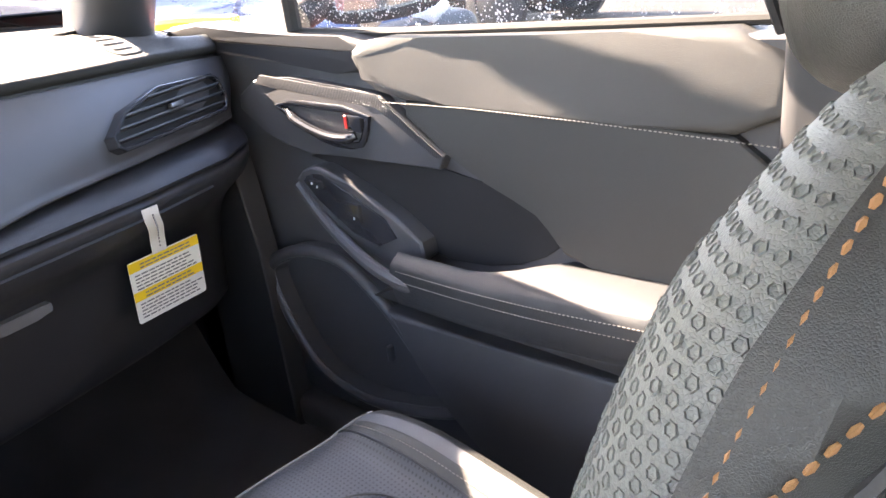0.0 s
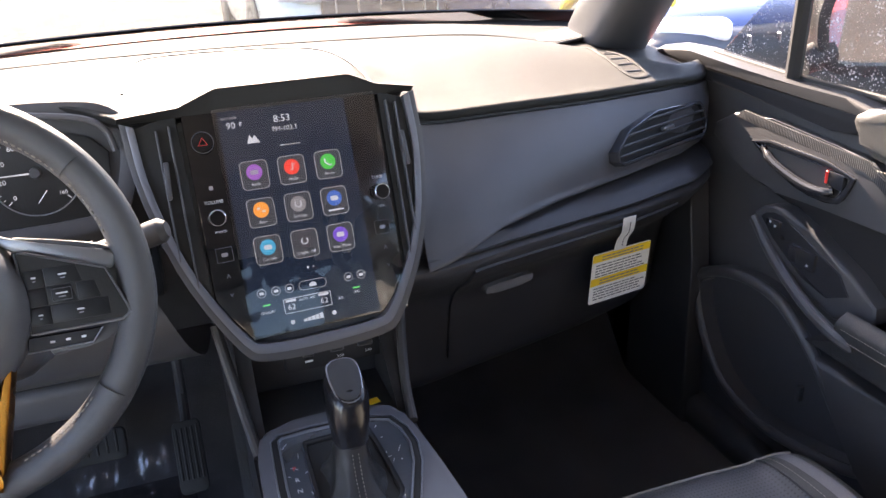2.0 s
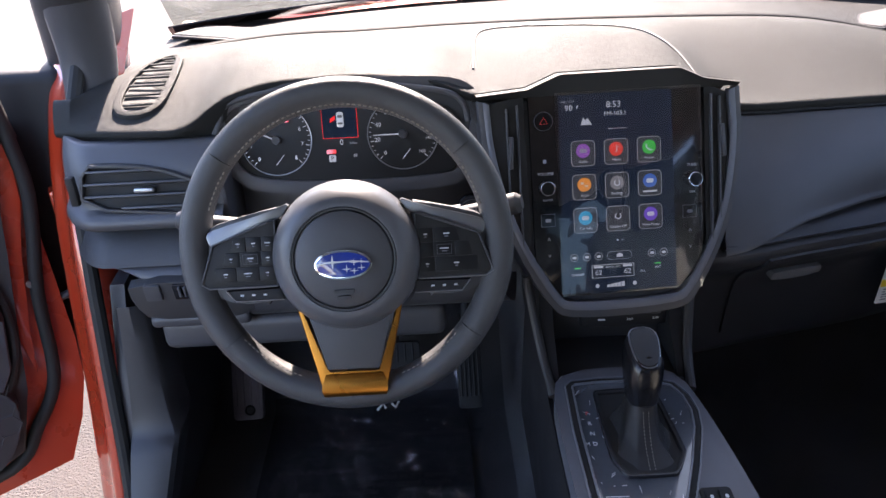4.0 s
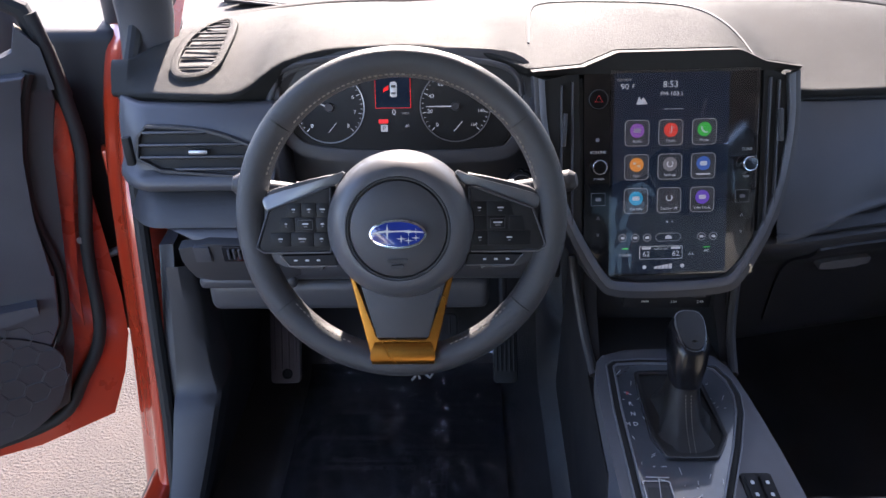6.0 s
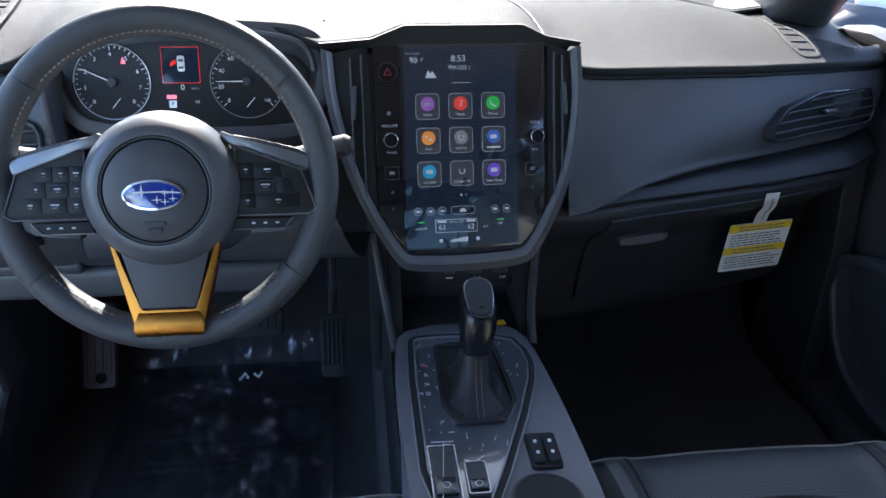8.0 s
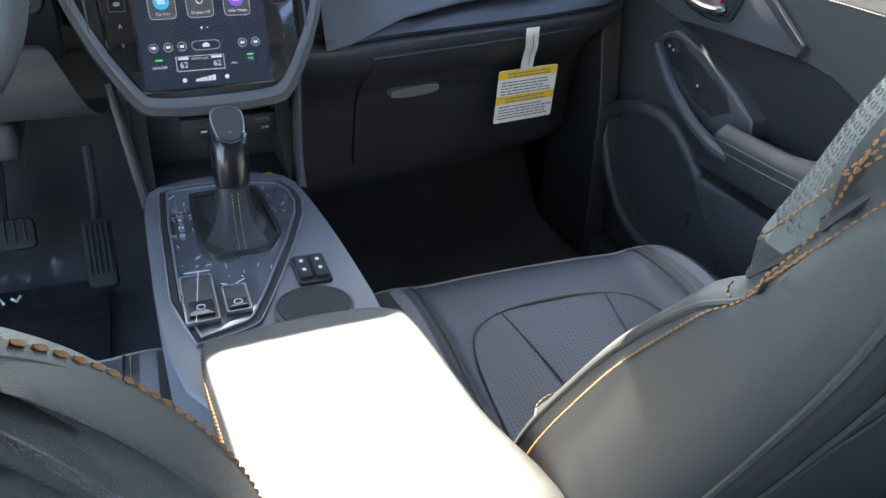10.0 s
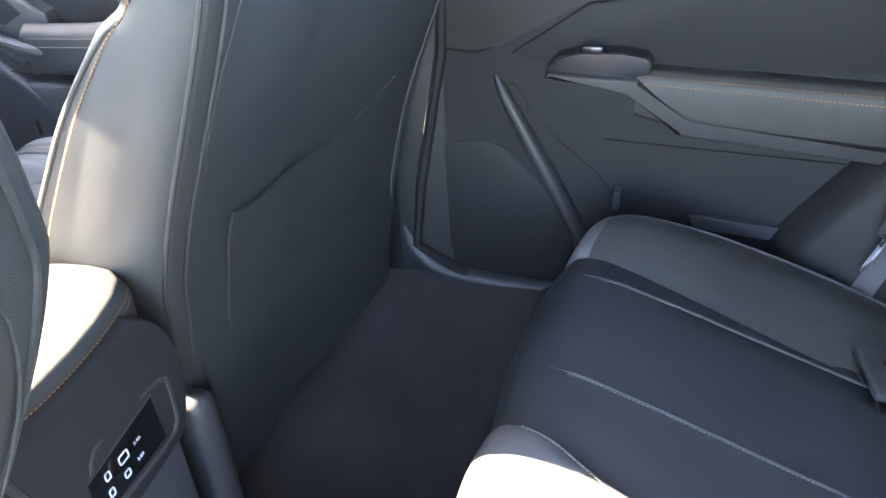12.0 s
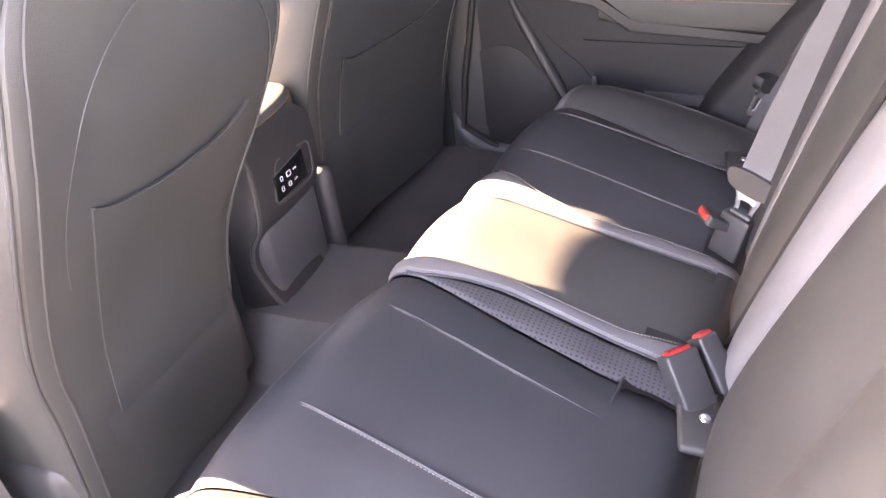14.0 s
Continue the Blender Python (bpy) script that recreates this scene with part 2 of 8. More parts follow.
def grid(P, closed=False, cap=False, thick=0.0, bm=None):
    """A mesh from a grid of points; closed joins the last column to the first; thick gives the sheet a back."""
    bm = bm or bmesh.new()
    P = np.asarray(P, float)
    nu, nv = P.shape[:2]
    if thick:
        du = np.gradient(P, axis=0)
        dv = np.gradient(P, axis=1)
        N = np.cross(du, dv)
        N /= np.linalg.norm(N, axis=2, keepdims=True) + 1e-9
        Q = P + N * thick
        loop = [(i, 0) for i in range(nu)] + [(nu - 1, j) for j in range(1, nv)] + [(i, nv - 1) for i in range(nu - 2, -1, -1)] + [(0, j) for j in range(nv - 2, 0, -1)]
        A = [[bm.verts.new(p) for p in row] for row in P]
        B = [[bm.verts.new(p) for p in row] for row in Q]
        for V, s in ((A, 1), (B, -1)):
            for i in range(nu - 1):
                for j in range(nv - 1):
                    f = (V[i][j], V[i + 1][j], V[i + 1][j + 1], V[i][j + 1])
                    bm.faces.new(f[::s])
        for (a, b), (c, d) in zip(loop, loop[1:] + loop[:1]):
            bm.faces.new((A[a][b], A[c][d], B[c][d], B[a][b]))
        return bm
    V = [[bm.verts.new(p) for p in row] for row in P]
    for i in range(nu - 1):
        for j in range(nv if closed else nv - 1):
            k = (j + 1) % nv
            bm.faces.new((V[i][j], V[i + 1][j], V[i + 1][k], V[i][k]))
    if cap:
        bm.faces.new(V[0])
        bm.faces.new(V[-1][::-1])
    return bm


def rbox(size, r=0.004, seg=2, at=(0, 0, 0), rot=None, bm=None):
    """A box with rounded edges."""
    b = bmesh.new()
    bmesh.ops.create_cube(b, size=1)
    bmesh.ops.scale(b, vec=size, verts=b.verts)
    if r > 0:
        bmesh.ops.bevel(b, geom=b.edges[:], offset=min(r, min(size) * 0.49), segments=seg, profile=0.5, affect="EDGES")
    m = Matrix.Translation(at) @ (rot.to_4x4() if rot is not None else Matrix())
    bmesh.ops.transform(b, matrix=m, verts=b.verts)
    return merge(bm, b)


def merge(bm, b):
    if bm is None:
        return b
    me = bpy.data.meshes.new("tmp")
    b.to_mesh(me)
    b.free()
    bm.from_mesh(me)
    bpy.data.meshes.remove(me)
    return bm


def chaikin(pts, n=2, closed=True):
    """Rounds the corners of an outline."""
    for _ in range(n):
        out = []
        m = len(pts)
        for i in range(m if closed else m - 1):
            a, b = np.array(pts[i], float), np.array(pts[(i + 1) % m], float)
            out += [tuple(a * 0.75 + b * 0.25), tuple(a * 0.25 + b * 0.75)]
        if not closed:
            out = [tuple(pts[0])] + out + [tuple(pts[-1])]
        pts = out
    return pts


def plate(outline, d0, d1, m=None, bevel=0.0015, seg=2, bm=None, dome=0.0):
    """An outline in local x, z given depth along local y from d0 (front, towards -y) to d1; the front edge is rounded."""
    b = bmesh.new()
    front = [b.verts.new((x, d0, z)) for x, z in outline]
    back = [b.verts.new((x, d1, z)) for x, z in outline]
    f = b.faces.new(front)
    b.faces.new(back[::-1])
    n = len(front)
    for i in range(n):
        b.faces.new((front[i], back[i], back[(i + 1) % n], front[(i + 1) % n]))
    if bevel > 0:
        bmesh.ops.bevel(b, geom=list(f.edges), offset=bevel, segments=seg, profile=0.6, affect="EDGES")
    if m is not None:
        bmesh.ops.transform(b, matrix=m, verts=b.verts)
    return merge(bm, b)


def ring_plate(outer, inner, d0, d1, m=None, bm=None):
    """A frame between two outlines of equal count."""
    b = bmesh.new()
    n = len(outer)
    rows = [[b.verts.new((x, d, z)) for x, z in o] for o, d in ((outer, d1), (outer, d0 + 0.001), (outer_in(outer, inner, 0.18), d0), (outer_in(outer, inner, 0.82), d0), (inner, d0 + 0.001), (inner, d1))]
    for a, c in zip(rows, rows[1:]):
        for i in range(n):
            b.faces.new((a[i], a[(i + 1) % n], c[(i + 1) % n], c[i]))
    if m is not None:
        bmesh.ops.transform(b, matrix=m, verts=b.verts)
    return merge(bm, b)


def outer_in(o, i, t):
    return [(a[0] * (1 - t) + b[0] * t, a[1] * (1 - t) + b[1] * t) for a, b in zip(o, i)]


def shrink(outline, d):
    """An outline moved inwards by d."""
    P = np.array(outline, float)
    area = sum(P[i - 1][0] * P[i][1] - P[i][0] * P[i - 1][1] for i in range(len(P)))
    a, c = np.roll(P, 1, 0), np.roll(P, -1, 0)
    t1, t2 = P - a, c - P
    t1 /= np.linalg.norm(t1, axis=1, keepdims=True) + 1e-9
    t2 /= np.linalg.norm(t2, axis=1, keepdims=True) + 1e-9
    t = t1 + t2
    t /= np.linalg.norm(t, axis=1, keepdims=True) + 1e-9
    nrm = np.stack([-t[:, 1], t[:, 0]], 1) * (1 if area > 0 else -1)
    return [tuple(p) for p in P + nrm * d]


def disc(r, n=32, at=(0, 0), rz=None):
    rz = rz or r
    return [(at[0] + r * math.cos(2 * math.pi * i / n), at[1] + rz * math.sin(2 * math.pi * i / n)) for i in range(n)]


def tube(pts, r, n=8, closed=False, bm=None, flat=1.0):
    """A rod along a line of points; r may be a list."""
    P = [Vector(p) for p in pts]
    m = len(P)
    rr = r if isinstance(r, (list, tuple)) else [r] * m
    b = bmesh.new()
    up = None
    rows = []
    for i in range(m):
        t = (P[(i + 1) % m] - P[i - 1]) if closed or 0 < i < m - 1 else (P[1] - P[0] if i == 0 else P[-1] - P[-2])
        t.normalize()
        if up is None:
            up = t.orthogonal().normalized()
        up = (up - t * up.dot(t)).normalized()
        s = t.cross(up)
        rows.append([b.verts.new(P[i] + (up * math.cos(2 * math.pi * j / n) + s * math.sin(2 * math.pi * j / n) * flat) * rr[i]) for j in range(n)])
    for i in range(m if closed else m - 1):
        a, c = rows[i], rows[(i + 1) % m]
        for j in range(n):
            b.faces.new((a[j], a[(j + 1) % n], c[(j + 1) % n], c[j]))
    if not closed:
        b.faces.new(rows[0][::-1])
        b.faces.new(rows[-1])
    return merge(bm, b)


def path_points(pts, step):
    """Points at even steps along a line, with directions."""
    P = np.asarray(pts, float)
    seg = np.linalg.norm(np.diff(P, axis=0), axis=1)
    s = np.concatenate([[0], np.cumsum(seg)])
    d = np.arange(0, s[-1], step)
    return [Vector([np.interp(v, s, P[:, k]) for k in range(3)]) for v in d]


def stitches(pts, pitch=0.006, length=0.62, r=0.0008, lift=(0, 0, 0), bm=None):
    """A row of sewn dashes along a line."""
    bm = bm or bmesh.new()
    Q = path_points(pts, pitch)
    l = Vector(lift)
    for a, c in zip(Q, Q[1:]):
        d = (c - a) * length
        t = d.normalized()
        up = t.orthogonal().normalized()
        s = t.cross(up)
        va = []
        for p, k in ((a, 0.55), (a + d * 0.5, 1.0), (a + d, 0.55)):
            va.append([bm.verts.new(p + l + (up * math.cos(q) + s * math.sin(q)) * r * k) for q in (0.8, 2.4, 3.9, 5.5)])
        for x, y in zip(va, va[1:]):
            for j in range(4):
                bm.faces.new((x[j], x[(j + 1) % 4], y[(j + 1) % 4], y[j]))
        bm.faces.new(va[0][::-1])
        bm.faces.new(va[-1])
    return bm


def lathe(profile, n=32, m=None, bm=None):
    """Turns (radius, height) round the local z axis."""
    P = [[(r * math.cos(2 * math.pi * j / n), r * math.sin(2 * math.pi * j / n), h) for j in range(n)] for r, h in profile]
    b = grid(P, closed=True, cap=True)
    if m is not None:
        bmesh.ops.transform(b, matrix=m, verts=b.verts)
    return merge(bm, b)


def text_bm(body, size, m, align="CENTER", depth=0.0003):
    """Raised lettering in the built-in font, as a mesh, in local x, z facing -y."""
    cu = bpy.data.curves.new("lettering", "FONT")
    cu.body, cu.size, cu.align_x, cu.align_y, cu.extrude = body, size, align, "CENTER", depth
    cu.resolution_u = 2
    ob = bpy.data.objects.new("lettering", cu)
    me = ob.to_mesh()
    b = bmesh.new()
    b.from_mesh(me)
    ob.to_mesh_clear()
    bpy.data.objects.remove(ob)
    bpy.data.curves.remove(cu)
    bmesh.ops.transform(b, matrix=m @ pose(0, 0, 0, 90, 0, 0), verts=b.verts)
    return b


def ipol(x, xs, ys):
    return float(np.interp(x, xs, ys))


# ---- structure of the car body ----
def wall_shell(name, outline, x0, x1, mat, label):
    """A body side: an outline in y, z with thickness along x."""
    m = Matrix(((0, 1, 0, 0), (1, 0, 0, 0), (0, 0, 1, 0), (0, 0, 0, 1)))
    return solo(name, plate(outline, x0, x1, m, bevel=0.004), mat, label, "car body", "structure")


# carpeted floor pan with its tunnel
def floor_height(x, y):
    t = 1 - min(1, max(0, (abs(x - 0.04) - 0.11) / 0.06))
    t = t * t * (3 - 2 * t)
    base = 0.325 + 0.13 * max(0, min(1, (y - 1.45) / 0.3)) ** 1.3 * 3.2
    side = 0.035 * max(0, min(1, (abs(x) - 0.64) / 0.12))
    return base + t * (0.125 if y < 1.2 else 0.16) + side


NX, NY = 64, 70
P = [[(-0.80 + 1.60 * i / NX, -0.75 + 2.55 * j / NY, floor_height(-0.80 + 1.60 * i / NX, -0.75 + 2.55 * j / NY) + 0.003 * noise.noise((i * 0.9, j * 0.8, 0))) for j in range(NY + 1)] for i in range(NX + 1)]
solo("floor", grid(P), CARPET, "black carpeted car floor with a raised tunnel", "car floor", "structure")
solo("ceiling", rbox((1.42, 2.30, 0.03), 0.01, at=(0, -0.12, 1.555)), HEADLINER, "pale grey fabric headliner", "headliner", "structure")
G = [[(0.71 * u, -0.10 + 1.18 * v, 1.612 - 0.022 * u * u - 0.016 * v * v) for u in np.linspace(-1, 1, 13)] for v in np.linspace(-1, 1, 13)]
solo("roof", grid(G, thick=-0.02), ORANGE, "glossy orange painted car roof", "car body", "structure")
solo("wall_rear", rbox((1.6, 0.04, 0.75), 0.01, at=(0, -0.92, 0.75)), PLASTIC_DK, "dark trim behind the rear seat", "car body", "structure")
solo("wall_front", rbox((1.62, 0.04, 0.80), 0.01, at=(0, 1.86, 0.72)), PLASTIC_DK, "dark bulkhead ahead of the footwells", "car body", "structure")

rw = solo("window_2", rbox((1.34, 0.006, 0.42), 0, at=(0, -0.93, 1.33)), GLASSTINT, "clear rear window behind the bench", "rear window", "structure")
rw.visible_shadow = False

# right side: inner shell below the window line, pillars above
wall_shell("wall_right", [(-2.05, 0.35), (1.90, 0.30), (1.90, 1.05), (0.6, 1.06), (-1.95, 1.10)], 0.885, 0.92, ORANGE, "orange painted right side of the car body")
for nm, a, b, r in (("pillar_front_right", (0.765, 1.60, 1.09), (0.57, 0.95, 1.54), 0.055), ("pillar_front_left", (-0.935, 1.62, 1.06), (-0.66, 1.00, 1.54), 0.055)):
    s = 1 if a[0] > 0 else -1
    bm = bmesh.new()
    rows = []
    for k in range(7):
        t = k / 6
        c = Vector(a).lerp(Vector(b), t)
        w = 1 - 0.25 * t
        prof = [(-0.085 * s, -0.01), (-0.070 * s, -0.055), (-0.015 * s, -0.075), (0.04 * s, -0.05), (0.05 * s, 0.03), (0.0, 0.09), (-0.055 * s, 0.10)]
        rows.append([(c.x + dx * w, c.y + dy * w, c.z + 0.03 * dy / 0.1) for dx, dy in prof])
    bm = grid(upsample(upsample(rows, 3, 0), 4, 1, True), closed=True, cap=True)
    solo(nm, bm, PLASTIC, "dark grey moulded windscreen pillar trim", "pillar trim", "structure")
solo("pillar_middle_right", rbox((0.09, 0.24, 1.20), 0.02, 3, at=(0.815, 0.275, 0.93)), PLASTIC_DK, "black trimmed door pillar beside the front passenger seat", "pillar trim", "structure")
solo("pillar_middle_left", rbox((0.06, 0.12, 1.25), 0.02, 3, at=(-0.80, 0.26, 0.93)), PLASTIC_DK, "black trimmed door pillar beside the driver seat", "pillar trim", "structure")
for sx in (-1, 1):
    solo("roof_rail", rbox((0.10, 2.3, 0.07), 0.025, 3, at=(0.72 * sx, -0.10, 1.525)), HEADLINER, "grey trimmed roof edge above the doors", "roof trim", "structure")
    solo("pillar_rear", rbox((0.07, 0.30, 0.5), 0.03, 3, at=(0.74 * sx, -0.82, 1.32)), HEADLINER, "grey trimmed rear pillar", "pillar trim", "structure")
    solo("door_sill", rbox((0.10, 1.10, 0.07), 0.02, 3, at=(0.82 * sx, 0.80, 0.385)), PLASTIC, "grey plastic sill scuff panel", "sill", "structure")
    solo("rear_door_sill", rbox((0.10, 0.62, 0.05), 0.02, 3, at=(0.825 * sx, -0.08, 0.345)), PLASTIC_DK, "grey plastic sill scuff panel", "sill", "structure")
solo("windscreen_header", rbox((1.36, 0.10, 0.13), 0.015, 3, at=(0, 1.03, 1.525)), HEADLINER, "grey trimmed header above the windscreen", "roof trim", "structure")

solo("pillar_foot_right", rbox((0.15, 0.14, 0.72), 0.03, 4, at=(0.840, 0.318, 0.645)), TRIMBLACK, "black lower trim of the door pillar", "pillar trim", "structure")

solo("sill_curve", tube(upsample([(0.800, 0.262, 0.62), (0.792, 0.262, 0.50), (0.785, 0.252, 0.43), (0.778, 0.228, 0.388), (0.772, 0.18, 0.362), (0.768, 0.05, 0.350), (0.766, -0.25, 0.345)], 6, 0), 0.018, 12), PLASTIC, "dark grey sill trim curving up into the door pillar", "interior trim", "structure")

# windscreen
P = [[(x * (0.80 - 0.17 * v), 1.98 - 0.16 * abs(x) ** 2.5 - v * (0.88 - 0.08 * abs(x) ** 2), 1.130 + 0.405 * v - 0.02 * abs(x) ** 2) for x in np.linspace(-1, 1, 21)] for v in np.linspace(0, 1, 8)]
ws = solo("window_1", grid(P, thick=0.004), SCREENPANE, "dusty slanted windscreen", "windscreen", "structure")
ws.visible_shadow = False
P = [[(x * (0.81 - 0.17 * v), 1.975 - 0.16 * abs(x) ** 2.5 - v * (0.88 - 0.08 * abs(x) ** 2), 1.124 + 0.405 * v - 0.02 * abs(x) ** 2) for x in np.linspace(-1, 1, 31)] for v in np.linspace(-0.03, 0.085, 4)]
band = solo("trim", grid(P, thick=-0.003), GLOSS, "black painted band along the foot of the windscreen", "windscreen band", "structure")


# ---- dashboard ----
EX = [-0.82, -0.74, -0.66, -0.61, -0.585, -0.56, -0.49, -0.36, -0.24, -0.20, -0.12, 0.12, 0.19, 0.24, 0.50, 0.70, 0.78, 0.82]
EY = [1.20, 1.150, 1.138, 1.135, 1.137, 1.158, 1.178, 1.188, 1.178, 1.15, 1.16, 1.17, 1.18, 1.19, 1.225, 1.27, 1.31, 1.36]
EZ = [1.108, 1.118, 1.119, 1.119, 1.132, 1.155, 1.170, 1.172, 1.160, 1.142, 1.142, 1.138, 1.100, 1.095, 1.088, 1.083, 1.075, 1.070]


def edge_y(x):
    return sum(ipol(x + d, EX, EY) for d in (-0.03, -0.015, 0, 0.015, 0.03)) / 5


def edge_z(x):
    return sum(ipol(x + d, EX, EZ) for d in (-0.02, -0.01, 0, 0.01, 0.02)) / 5


def seam_y(x):
    back = 1.55 - 0.30 * (x / 0.72) ** 10 if x > 0 else 1.55 + 0.06 * max(0, min(1, (-x - 0.4) / 0.3)) - 0.30 * abs(x / 0.775) ** 16
    return max(back, edge_y(x) + 0.05)


SX = [-0.82, -0.74, -0.66, -0.50, -0.20, 0.0, 0.20, 0.40, 0.50, 0.60, 0.70, 0.82]
SZ = [1.112, 1.124, 1.132, 1.150, 1.156, 1.155, 1.150, 1.142, 1.129, 1.108, 1.088, 1.072]


def seam_z(x):
    return sum(ipol(x + d, SX, SZ) for d in (-0.06, -0.03, 0, 0.03, 0.06)) / 5


def shelf_y(x, v):
    return seam_y(x) + (max(1.93 - 0.17 * abs(x / 0.8) ** 2.5, seam_y(x) + 0.05) - seam_y(x)) * v


def shelf_z(x, v):
    return seam_z(x) + (1.130 - 0.02 * abs(x / 0.8) ** 2 - seam_z(x)) * v


def pad_point(x, v):
    """The soft top: v runs from the rear edge (0) to the seam before the windscreen (1)."""
    ye, ze, ys, zs = edge_y(x), edge_z(x), seam_y(x), seam_z(x)
    k = v * v * (3 - 2 * v)
    return (x, ye + (ys - ye) * v, ze + (zs - ze) * min(1, k * 1.1) + (0.014 + 0.020 * max(0, min(1, (-x - 0.45) / 0.2))) * math.sin(math.pi * v))


dash = thing("dashboard", "dark grey soft-touch dashboard with satin face panels", "dashboard", (0, 0, 0))
xs = np.linspace(-0.815, 0.815, 110)
rows = [[(x, edge_y(x) + 0.014, edge_z(x) - 0.017 if x > -0.56 else min(edge_z(x) - 0.017, 1.102)) for x in xs], [(x, edge_y(x) + 0.001, edge_z(x) - 0.011) for x in xs], [(x, edge_y(x) - 0.002, edge_z(x) - 0.004) for x in xs]]
rows += [[pad_point(x, v) for x in xs] for v in (0.0, 0.03, 0.08, 0.16, 0.27, 0.4, 0.52, 0.64, 0.76, 0.87, 0.95, 0.985)]
rows += [[(x, seam_y(x), seam_z(x) - 0.006) for x in xs]]
part("top_pad", grid(upsample(rows, 2, 0)), PAD, dash, "soft grey top pad in full sun")
rows = [[(x, seam_y(x) + d, seam_z(x) + h) for x in xs] for d, h in ((-0.004, -0.012), (0.003, -0.004), (0.03, 0.0))]
rows += [[(x, shelf_y(x, v), shelf_z(x, v)) for x in xs] for v in (0.3, 0.5, 0.75, 1.02)]
# Weaker light on the shelf put into its colour, darker than the pad.
part("front_shelf", grid(rows), leather("shelf_skin_dimmed", (0.0240, 0.0238, 0.0245), 0.62, cell=900, strength=0.5, vary=0.12, spec=0.10), dash, "soft grey shelf at the foot of the windscreen")
part("shelf_joint", tube([(x, seam_y(x), seam_z(x) - 0.0005) for x in xs[4:-5]], 0.0045, 8), RUBBER, dash, "dark joint between the pad and the shelf")
rows = [[(x, edge_y(x) + 0.016, edge_z(x) - 0.013), (x, edge_y(x) + 0.016, edge_z(x) - 0.05)] for x in xs]
part("groove", grid(rows), PLASTIC_DK, dash, "dark joint below the top pad")

FX = [0.165, 0.20, 0.24, 0.29, 0.40, 0.55, 0.70, 0.79, 0.815]
BY = [1.066, 1.070, 1.080, 1.100, 1.14, 1.19, 1.25, 1.31, 1.36]
BZ = [0.909, 0.914, 0.927, 0.941, 0.951, 0.955, 0.957, 0.957, 0.957]
SYB = [1.070, 1.074, 1.082, 1.096, 1.12, 1.155, 1.205, 1.275, 1.33]


def face_point(x, v):
    yt, zt, yb, zb = edge_y(x) + 0.004, edge_z(x) - 0.020, ipol(x, FX, BY), ipol(x, FX, BZ)
    bul = math.sin(math.pi * min(1, v * 1.05)) * 0.016
    return (x, yt + (yb - yt) * v ** 1.15 - bul, zt + (zb - zt) * v)


fx = np.linspace(0.165, 0.815, 46)
rows = [[(x, face_point(x, 0)[1] + 0.014, face_point(x, 0)[2] - 0.002) for x in fx]] + [[face_point(x, v) for x in fx] for v in (0, 0.04, 0.15, 0.3, 0.45, 0.6, 0.75, 0.88, 0.96, 1)]
rows += [[(x, face_point(x, 1)[1] + d, face_point(x, 1)[2] - h) for x in fx] for d, h in ((0.004, 0.006), (0.035, 0.008))]
part("face_panel", grid(upsample(rows, 2, 0)), SATIN, dash, "satin grey face panel before the passenger")
rows = [[(x, ipol(x, FX, BY) + 0.034, ipol(x, FX, BZ) - 0.006) for x in fx], [(x, ipol(x, FX, SYB) + 0.012, 0.930) for x in fx], [(x, ipol(x, FX, SYB) + 0.0, 0.917) for x in fx], [(x, ipol(x, FX, SYB) + 0.004, 0.911) for x in fx], [(x, ipol(x, FX, SYB) + 0.012, 0.911) for x in fx]]
part("trim_strip", grid(rows), CARBON, dash, "dark twill-textured trim strip")
gx = np.linspace(0.13, 0.80, 30)
LOW = [(0.012, 0.910), (0.000, 0.902), (0.006, 0.885), (0.035, 0.855), (0.085, 0.820), (0.118, 0.780), (0.135, 0.720), (0.145, 0.660), (0.155, 0.615), (0.19, 0.600), (0.32, 0.590)]
rows = [[(x, ipol(x, FX, SYB) + d, z) for x in gx] for d, z in LOW]
part("lower_panel", grid(upsample(rows, 3, 0)), LOWPLASTIC, dash, "dark lower panel")
# glovebox lid, proud of the lower panel
rows = [[(x, ipol(x, FX, SYB) + d - 0.0010, z) for x in np.linspace(0.24, 0.66, 20)] for d, z in LOW[2:8]]
lid = part("glovebox_lid", grid(upsample(rows, 3, 0), thick=0.004), LOWPLASTIC, dash, "dark glovebox lid")
part("latch", plate(chaikin([(-0.045, -0.008), (0.045, -0.008), (0.048, 0.004), (0.044, 0.010), (-0.044, 0.010), (-0.048, 0.004)], 1), -0.010, 0.01, pose(0.343, 1.206, 0.792, 8, 0, 12)), surface("pale_latch_plastic", (0.13, 0.13, 0.135), 0.45, grain=(1500, 0.2), depth=0.0004), lid, "grey glovebox latch")
part("latch_recess", plate(chaikin([(-0.055, 0.0), (0.06, 0.0), (0.06, 0.035), (-0.055, 0.035)], 2), -0.003, 0.01, pose(0.348, 1.210, 0.806, 20, 0, 12)), PLASTIC_DK, lid)
# driver's end
LX = np.linspace(-0.80, -0.20, 40)
LF = np.linspace(-0.80, -0.560, 24)


def lround(x):
    return 0.05 * max(0, (-x - 0.74) / 0.06) ** 2


